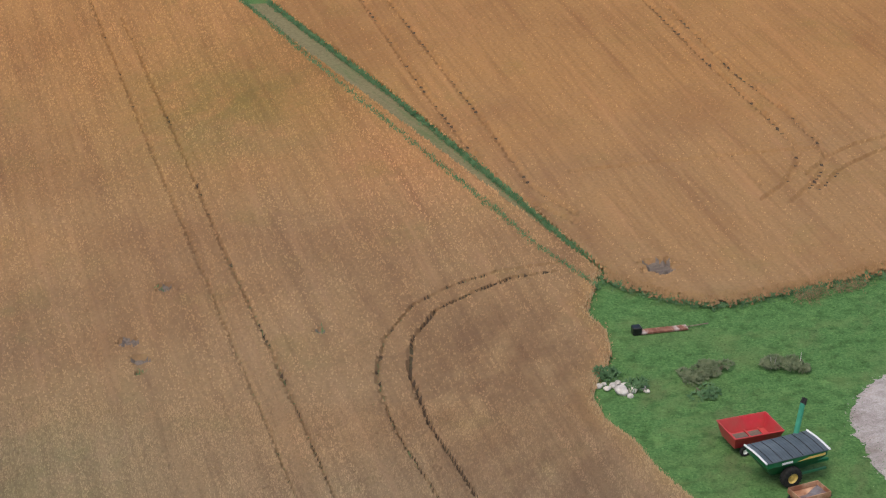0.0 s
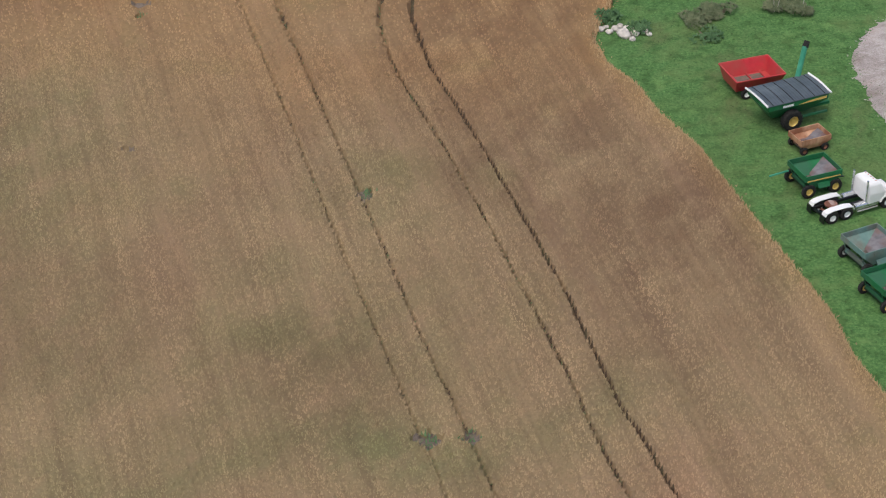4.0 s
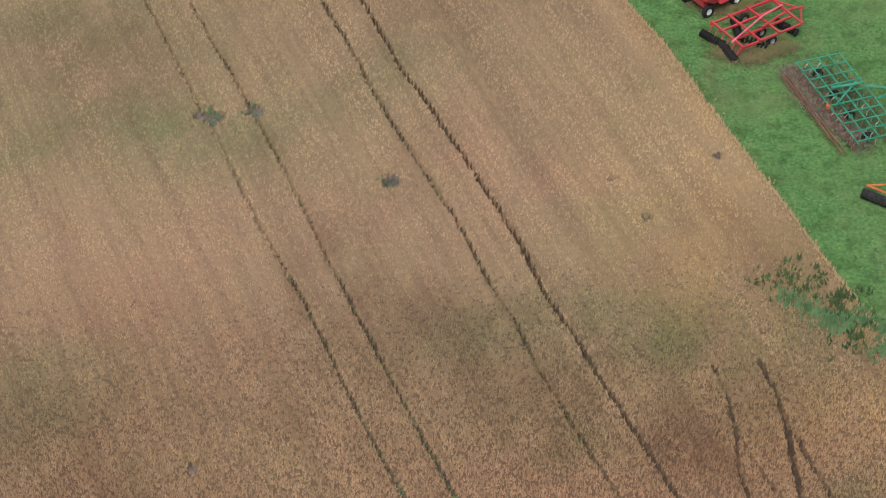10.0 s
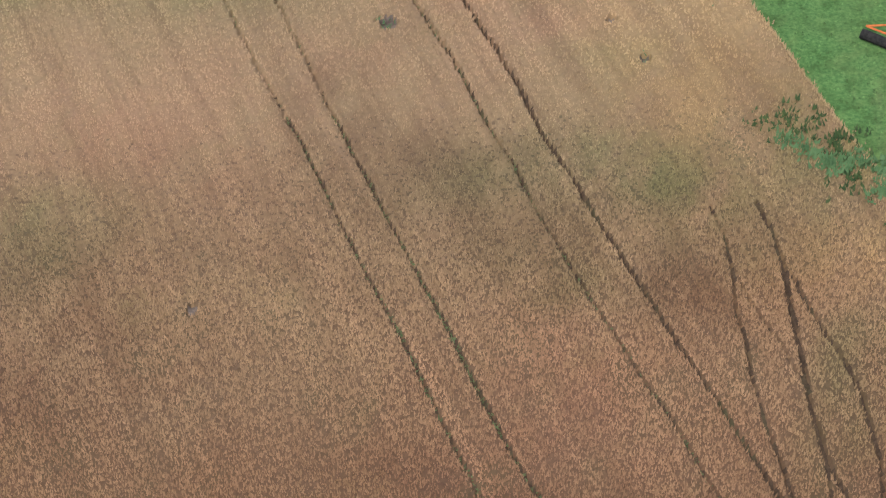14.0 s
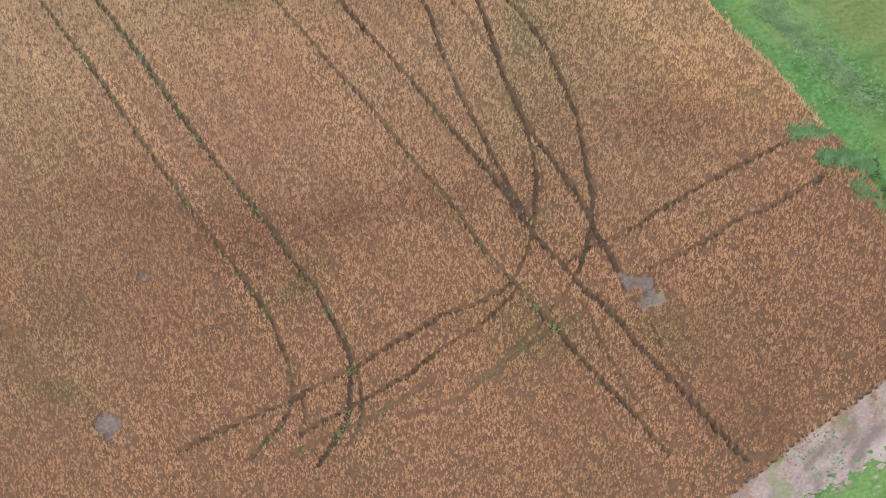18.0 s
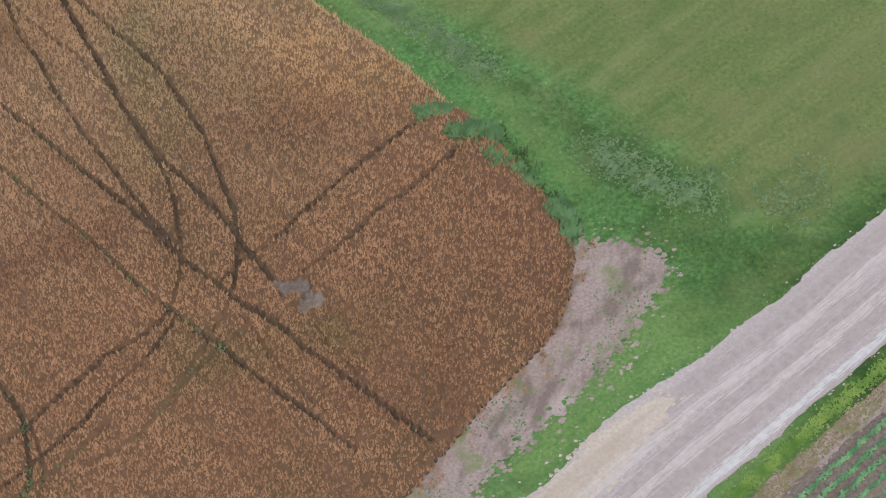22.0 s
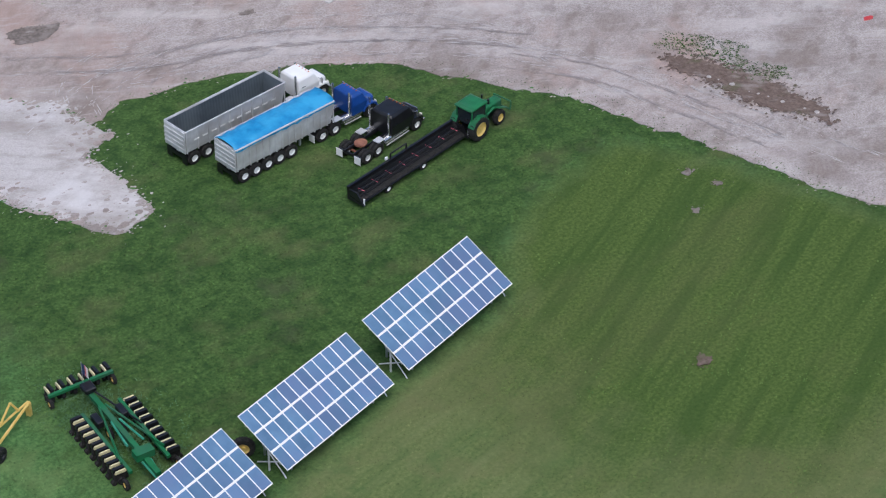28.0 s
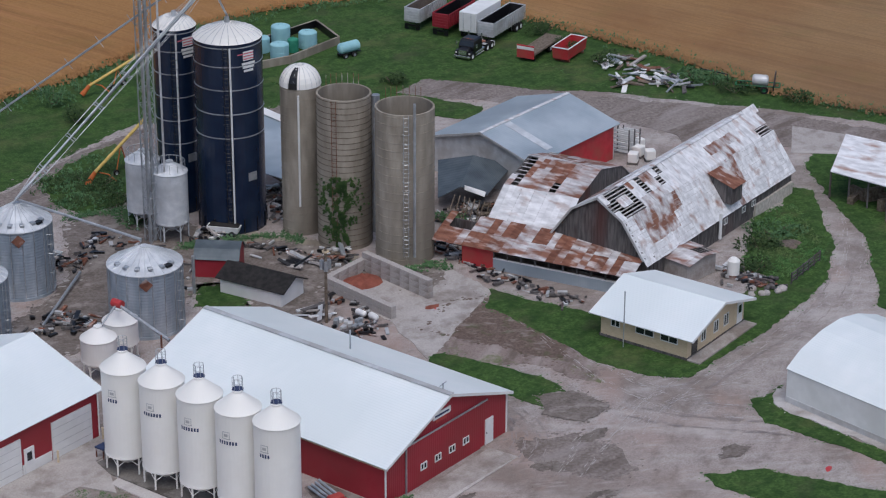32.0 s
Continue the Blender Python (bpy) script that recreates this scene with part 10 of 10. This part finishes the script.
for xx in (4.5, 5.6):
    for yy in (0.2, 1.9):
        wheel(fl, xx, yy, 0.48, 0.3, "steel")
part("leg", box(B(), 0.6, 0.8, 0.2, 1.9, 0, 0.85), "black", fl)
rbx = thing("grain_box", lot((165.98, 194.86)), "dark red open grain box with a white top rim", "grain box", "trailers in the back lot")
part("box_body", tub(B(), (0.1, 4.9, 0.1, 1.9), (0, 5.0, 0, 2.0), 0.4, 1.7, 0.06), "red", rbx)
part("rim", tube(B(), [(0, 0, 1.72), (5, 0, 1.72), (5, 2, 1.72), (0, 2, 1.72), (0, 0, 1.72)], 0.07), "whitepaint", rbx)
for xx in (0.6, 4.2):
    part("skid", box(B(), xx, xx + 0.2, 0.1, 1.9, 0, 0.4), "rust", rbx)

# liquid tanks in a dark-walled basin, and a nurse tank
cq = [(137.83, 213.93), (141.55, 213.54), (149.66, 215.84), (151.1, 222.45), (142.34, 220.79)]
basin = thing("tank_basin", pose(0, 0, 0), "dark-walled concrete basin for liquid tanks", "basin")
for a, b in zip(cq, cq[1:] + cq[:1]):
    dd = math.dist(a, b)
    part("basin_wall", box(B(), 0, dd, -0.12, 0.12, 0, 0.9), "oldconcrete", basin, at=site(a, b))
    part("wall_liner", box(B(), 0.15, dd - 0.15, 0.123, 0.16, 0.05, 0.88), "black", basin, at=site(a, b))
for c, r, h, mt in (((141.4, 215.58), 1.05, 1.75, "cyan"), ((144.81, 220.46), 1.1, 1.9, "cyan"), ((146.15, 216.95), 1.05, 1.85, "cyan"), ((143.93, 216.63), 0.62, 1.5, "palegreen"), ((141.13, 218.72), 0.9, 1.7, "cyan")):
    tk_ = thing("liquid_tank", pose(c[0], c[1], 0.05), "pale cyan plastic liquid tank" if mt == "cyan" else "small green plastic liquid tank", "tank", "liquid tanks in the basin")
    part("body", lathe(B(), [(r, 0), (r, h * 0.94), (r * 0.9, h), (r * 0.3, h + 0.12), (r * 0.25, h + 0.2), (0, h + 0.2)], 28), mt, tk_)
    for q in (0.25, 0.5, 0.75):
        part("band", lathe(B(), [(r + 0.002, h * q - 0.03), (r + 0.02, h * q), (r + 0.002, h * q + 0.03)], 28), mt, tk_)
nt = thing("nurse_tank", site((146.86, 211.51), (149.34, 211.62)), "pale cyan nurse tank on a trailer frame", "tank")
part("tank", lathe(B(), [(0, -0.1), (0.4, 0), (0.62, 0.2), (0.62, 2.5), (0.4, 2.7), (0, 2.8)], 20), "cyan", nt, at=pose(-0.2, 0, 1.15, 0, 90, 0))
for xx in (0.3, 1.5):
    for yy in (-0.55, 0.55):
        wheel(nt, xx, yy, 0.32, 0.22, "steel")
part("frame", box(B(), -0.2, 2.6, -0.4, 0.4, 0.45, 0.56), "black", nt)

# scrap heap
for k, (c, n, rr) in enumerate((((170.64, 191.15), 26, 2.4), ((170.63, 186.43), 26, 2.6), ((170.74, 182.43), 22, 2.2), ((165.82, 186.55), 12, 2.0), ((93.46, 179.83), 10, 1.6), ((111.36, 166.44), 12, 1.6), ((114.89, 166.18), 12, 1.3), ((106.02, 156.89), 10, 1.5), ((119.54, 182.33), 14, 2.2), ((128.37, 166.04), 18, 2.2), ((131.35, 167.27), 16, 2.0), ((116.01, 167.77), 8, 1.2), ((107.7, 177.28), 10, 1.6))):
    sc = thing("scrap_pile", pose(c[0], c[1], 0), "pile of scrap boards, sheets and iron", "scrap")
    for i in range(n):
        a, q = rg.uniform(0, 6.28), rr * math.sqrt(rg.random())
        hgt = max(0.05, 1.0 * (1 - q / rr)) * rg.uniform(0.2, 1.0)
        L, W, T = rg.uniform(0.5, 1.5), rg.uniform(0.1, 0.6), rg.uniform(0.04, 0.2)
        part("scrap_piece", box(B(), -L, L, -W / 2, W / 2, -T / 2, T / 2), rg.choice(("wood", "rust", "alu", "whitepaint", "bark", "black", "steel", "concrete")), sc, at=pose(q * math.cos(a), q * math.sin(a), hgt + 0.15, rg.uniform(-25, 25), rg.uniform(-20, 20), rg.uniform(0, 180)))
spr = thing("old_sprayer", site((175.38, 177.15), (178.66, 173.58)), "old dark green sprayer with a pale tank", "sprayer")
part("tank", lathe(B(), [(0, 0), (0.5, 0.05), (0.6, 0.3), (0.6, 1.5), (0.5, 1.75), (0, 1.8)], 18), "alu", spr, at=pose(1.2, 0, 1.3, 0, 90, 0))
part("frame", tube(B(), [(-0.5, -0.6, 0.8), (4.2, -0.6, 0.8), (4.2, 0.8, 0.8), (-0.5, 0.8, 0.8), (-0.5, -0.6, 0.8)], 0.08), "green", spr)
part("boom", tube(B(), [(3.6, -2, 1.4), (3.6, 3, 1.4), (3.6, 3, 0.9), (3.6, -2, 0.9), (3.6, -2, 1.4)], 0.06), "black", spr)
for xx in (0.2, 2.6):
    for yy in (-0.7, 0.9):
        wheel(spr, xx, yy, 0.42, 0.3, "green")
part("rack", tube(B(), [(-1.5, 1.2, 0.4), (-1.5, 1.2, 1.3), (-4.5, 2.6, 1.3), (-4.5, 2.6, 0.4)], 0.06), "black", spr)

# yellow grain augers beside the track
for p, q, lab in (((118.23, 217.34, 1.2), (125.78, 218.37, 3.2), "yellow grain auger raised beside the field"), ((105.8, 194.35, 1.5), (113.56, 197.53, 4.5), "yellow grain auger with a red intake")):
    ob = thing("grain_auger", pose(0, 0, 0), lab, "auger", "yellow augers")
    part("tube", cyl(B(), p, q, 0.16, seg=10), "yellow", ob)
    part("intake", cyl(B(), (p[0] - 0.9, p[1] + 0.1, 0.3), p, 0.3, 0.2, seg=8), "orange", ob)
    m_ = [(p[k] + q[k]) / 2 for k in range(3)]
    for s in (-0.9, 0.9):
        part("leg", cyl(B(), (m_[0], m_[1], m_[2]), (m_[0] + s, m_[1] + s * 0.5, 0.35), 0.06, seg=6), "orange", ob)
        wheel(ob, m_[0] + s, m_[1] + s * 0.5, 0.35, 0.2, "steel")
    part("cross_frame", tube(B(), [(p[0] + 0.4, p[1] + 0.5, 1.3), (p[0] + 1.5, p[1], 0.9), (p[0] + 1.7, p[1] - 1.2, 0.5)], 0.07), "orange", ob)
# power pole with transformers
pl = thing("power_pole", pose(*(105.94, 155.24), 0), "wooden power pole with grey transformers", "pole")
part("pole", cyl(B(), (0, 0, 0), (0, 0, 7.0), 0.15, 0.11), "bark", pl)
for k in range(3):
    part("transformer", cyl(B(), (0.35 * math.cos(2.1 * k), 0.35 * math.sin(2.1 * k), 5.0), (0.35 * math.cos(2.1 * k), 0.35 * math.sin(2.1 * k), 5.8), 0.2), "steel", pl)
part("cross_arm", box(B(), -0.9, 0.9, -0.06, 0.06, 6.2, 6.32), "bark", pl)
part("lamp_ring", lathe(B(), [(0.22, 6.6), (0.3, 6.6), (0.3, 6.75), (0.22, 6.75)], 14), "tan", pl)
pl2 = thing("utility_post", pose(*(100.12, 167.17), 0), "grey steel utility post", "pole")
part("post", cyl(B(), (0, 0, 0), (0, 0, 3.6), 0.14), "steel", pl2)
# gas tanks and boxes by the bunker
for k, c in enumerate(((108.82, 154.79), (109.31, 153.57))):
    g = thing("gas_tank", site(c, (109.4, 150.81)), "small white gas tank on feet", "gas tank", "gas tanks")
    part("tank", lathe(B(), [(0, 0), (0.2, 0.04), (0.28, 0.18), (0.28, 0.95), (0.2, 1.1), (0, 1.14)], 16), "whitepaint", g, at=pose(-0.1, 0, 0.5, 0, 90, 0), smooth=True)
    for xx in (0.2, 0.75):
        part("foot", box(B(), xx - 0.05, xx + 0.05, -0.2, 0.2, 0.06, 0.3), "steel", g)
for k in range(10):
    c = (106.33, 153.11)
    o = part("junk_box", box(B(), -0.3, 0.3, -0.2, 0.2, 0, rg.uniform(0.25, 0.7)), rg.choice(("steel", "black", "whitepaint", "alu")), None, bevel=0.03)
    o.matrix_basis = pose(c[0] + rg.uniform(-1.0, 2.2), c[1] + rg.uniform(-1.2, 2.0), 0.06, 0, 0, rg.uniform(0, 90))
    tagged(o, "small utility box among parts on the ground", "box", "boxes by the bunker")
# stock hurdles and white totes behind the cattle shed
for k in range(3):
    hd_ = thing("stock_gate", site((152, 171.35), (152.81, 169.17)) @ pose(0.35 * k, 0.5 * k, 0), "white slatted stock gate leaning upright", "gate", "stock gates")
    for z in range(6):
        part("slat", box(B(), 0, 2.0, -0.03, 0.03, 0.3 + 0.42 * z, 0.5 + 0.42 * z), "whitepaint", hd_)
    for xx in (0.0, 1.9):
        part("post", box(B(), xx, xx + 0.1, -0.06, 0.06, 0, 2.8), "wood", hd_)
for k, c in enumerate(((154.72, 170.31), (153.36, 168.77), (151.67, 167.7), (153.54, 167.27))):
    tt = thing("tote_tank", pose(c[0], c[1], 0.06, 0, 0, 20 * k), "white plastic tote on a pallet", "tote", "white totes")
    part("bottle", box(B(), -0.5, 0.5, -0.5, 0.5, 0.15, 1.15), "tank", tt, bevel=0.08)
    part("pallet", box(B(), -0.55, 0.55, -0.55, 0.55, 0, 0.14), "wood", tt)
# by the old barn: milk house, white drum and fence
mh = roofed("milk_house", site((135.91, 142.64), (144.69, 143.89)), 3.0, [(0, 1.9), (2.0, 2.3), (4.0, 2.0)], "concrete", "rustroof", "small block milk house with a broken roof", over=0.2, sheets=0.6, skip={(1, 1), (1, 2)})
dm_ = thing("white_drum", pose(*(140.31, 141.34), 0), "white upright tank on a rusty base", "tank")
part("drum", lathe(B(), [(0.55, 0.4), (0.55, 1.7), (0.3, 1.95), (0, 2.0)], 20), "tank", dm_)
part("base", cyl(B(), (0, 0, 0), (0, 0, 0.4), 0.5), "rust", dm_)
heap("dirt_mound", (149.5, 143.53), 1.2, 0.5, "soil", "brown earth mound in the barn paddock", "mound", 9)
fn = thing("paddock_fence", pose(0, 0, 0), "weathered board fence of the barn paddock", "fence")
fa_, fb_ = (143.33, 137.09), (148.92, 139.13)
for k in range(6):
    f = k / 5
    part("post", cyl(B(), (fa_[0] + (fb_[0] - fa_[0]) * f, fa_[1] + (fb_[1] - fa_[1]) * f, 0), (fa_[0] + (fb_[0] - fa_[0]) * f, fa_[1] + (fb_[1] - fa_[1]) * f, 1.2), 0.07, seg=6), "wood", fn)
for z in (0.3, 0.65, 1.0):
    part("board", box(B(), 0, math.dist(fa_, fb_), -0.02, 0.02, z, z + 0.16), "wood", fn, at=site(fa_, fb_))
# round the white tanks
rm = thing("red_elevator", site((88.14, 131.89), (88.02, 127.5)), "folded conveyor with a dark red drive beside the shed", "conveyor")
for k in range(4):
    part("tube", tube(B(), [(0, 0.3 * k, 0.35 + 0.1 * k), (3.4, 0.3 * k, 0.35 + 0.05 * k)], 0.1, 8), "bluesteel", rm)
part("drive", box(B(), 2.7, 3.4, -0.2, 1.0, 0.2, 0.9), "red", rm, bevel=0.08)
part("drive", box(B(), 3.2, 3.7, 0.2, 1.2, 0.1, 0.6), "red", rm, bevel=0.06)
dp = thing("drain_pipe", site((89.1, 128.59), (91.37, 126.67)), "white drain pipe along the ground", "pipe")
part("pipe", tube(B(), [(0, 0, 0.25), (2.6, 0.0, 0.25)], 0.09, 8), "whitepaint", dp)
br_ = thing("white_barrel", pose(*(85.47, 126.72), 0.1), "white barrel at the edge of the tank pad", "barrel")
part("barrel", lathe(B(), [(0.28, 0), (0.3, 0.05), (0.3, 0.4), (0.31, 0.42), (0.3, 0.44), (0.3, 0.8), (0.27, 0.85), (0, 0.85)], 16), "tank", br_)
bl_ = thing("blower", pose(*(84.73, 127.89), 0.16, 0, 0, 30), "grey blower with a hose below the tanks", "blower")
part("housing", box(B(), -0.5, 0.5, -0.3, 0.3, 0, 0.5), "steel", bl_, bevel=0.06)
part("motor", cyl(B(), (0.5, 0, 0.25), (0.9, 0, 0.25), 0.18), "signblue", bl_)
tbk = thing("work_table", pose(*(78.8, 145.59), 0.13, 0, 0, 15), "blue-grey work table beside the first tank", "table")
part("top", box(B(), -0.7, 0.7, -0.45, 0.45, 0.8, 0.88), "signblue", tbk)
for xx in (-0.6, 0.6):
    for yy in (-0.38, 0.38):
        part("leg", box(B(), xx - 0.04, xx + 0.04, yy - 0.04, yy + 0.04, 0, 0.8), "rust", tbk)
pipe = thing("loose_auger", pose(0, 0, 0), "long auger tube lying on the concrete slab", "auger")
part("tube", cyl(B(), (85.92, 168.59, 0.3), (93.78, 176.03, 0.6), 0.13), "steel", pipe)
pt = thing("parts_trailer", site((92.65, 179.19), (94.69, 180.18)), "white hopper trailer by the tall bin", "trailer")
part("box_body", tub(B(), (0.2, 1.6, 0.2, 0.9), (0, 1.8, 0, 1.1), 0.5, 1.1, 0.05), "whitepaint", pt)
for yy in (0.0, 1.1):
    wheel(pt, 0.9, yy, 0.3, 0.18, "steel")
# trash and red scrap on the yard
for k, c in enumerate(((110.77, 96.49), (121.49, 111.04), (115.02, 151.89))):
    o = heap("scrap_metal", c, 0.5, 0.05, "red", "flat piece of red scrap on the gravel", "scrap", 70 + k, 0.5, 30 * k)

# dry weeds standing under the parked implements
for way, n_, sp_, hg_, mt_, lb_ in ((along([(33.8, 113.58), (34.63, 110.42), (35.66, 107.61), (36.42, 105.94)], 0.3), 260, 0.35, 0.35, "bark", "dead brown weeds round the cultivator tines"), (along([(35.47, 112.55), (36.5, 109.67), (37.95, 107.36)], 0.3), 200, 0.7, 0.3, "weed", "green weeds under the cultivator"),
                                    (along([(29.97, 115.99), (31.9, 115.21), (34.53, 116.08)], 0.3), 220, 0.4, 0.3, "straw", "dry grass under the disc harrow"), (along([(29.67, 120.76), (31.88, 120.22), (33.82, 120.93)], 0.3), 160, 0.4, 0.25, "straw", "dry grass round the wagon wheels"), (along([(46.21, 94.89), (47.23, 91.71), (47.25, 86.46)], 0.3), 200, 0.9, 0.25, "weed", "rank grass under the planter")):
    weeds(way, 4 * n_, 1.15 * sp_, 0.8 * hg_, 900 + n_, mt_, lb_, 0.035)

# litter of boards, pipes and iron round the silos and bins


def litter(spots, n, spread, mat, label, seed, long=(0.2, 1.4)):
    rng = np.random.default_rng(seed + 700)
    bm = B()
    for i in range(n):
        c = spots[int(rng.integers(0, len(spots)))]
        L, W, T = rng.uniform(*long) / 2, rng.uniform(0.03, 0.2), rng.uniform(0.02, 0.14)
        m = pose(c[0] + rng.normal(0, spread), c[1] + rng.normal(0, spread), 0.12 + T + rng.uniform(0, 0.12), rng.uniform(-8, 8), rng.uniform(-8, 8), rng.uniform(0, 180))
        k = len(bm.verts)
        box(bm, -L, L, -W, W, -T, T)
        bm.verts.ensure_lookup_table()
        for v in bm.verts[k:]:
            v.co = m @ v.co
    return tagged(part("litter", bm, mat, None), label, "litter", kind="stuff")


HEAPS = (along([(105.54, 177.24), (107.74, 173.96), (110.63, 171.79), (112.43, 168.02), (114.61, 164.01), (116.39, 159.55)], 0.5), along([(94.06, 177.82), (99.55, 183.37), (100.3, 179.52), (102.15, 171.76), (98.38, 168.48)], 0.5), along([(84.45, 167.42), (88.95, 169.68), (89.01, 164)], 0.5),
         along([(103.33, 154.66), (104.99, 152.03), (108.25, 151.67), (110.48, 156.45), (108.12, 158.22)], 0.4), along([(123.83, 163.55), (123.21, 156.01), (124.55, 148.88), (125.81, 144.24)], 0.5), along([(127.94, 167.22), (131.35, 168.15), (133.07, 166.86)], 0.4), along([(118.67, 182.99), (117.94, 179.94), (115.6, 176.44)], 0.4), along([(141.06, 142.65), (140.95, 139.63), (141.7, 137.55)], 0.4))
for k, way in enumerate(HEAPS):
    for j, (mt, lb) in enumerate((("wood", "weathered boards and broken wood"), ("black", "black hoses, tyres and iron scraps"), ("alu", "pale bits of metal and plastic"), ("rust", "rusty iron scraps"))):
        litter(way, (34, 30, 16, 16)[j], 0.7, mt, lb + " strewn on the ground", 10 * k + j)
ct = thing("covered_cart", site((107.88, 177.47), (110.29, 174.68)), "low white cart with a black cover before the blue silo", "cart")
part("box_body", hull(B(), rect(0.1, 2.9, 0.1, 1.5, 0.4), rect(0, 3.1, 0, 1.7, 1.0)), "whitepaint", ct)
part("cover", hull(B(), rect(0.1, 3.0, 0.1, 1.6, 1.003), rect(0.3, 2.8, 0.4, 1.3, 1.25)), "darkroof", ct)
for xx in (0.5, 2.4):
    for yy in (0.15, 1.45):
        wheel(ct, xx, yy, 0.3, 0.2, "steel")

# ---- the plan in metres ----
for ob in list(scene.objects):
    if ob.parent is None and ob.type in ("MESH", "EMPTY"):
        ob.matrix_basis = Matrix.Scale(SCALE, 4) @ ob.matrix_basis
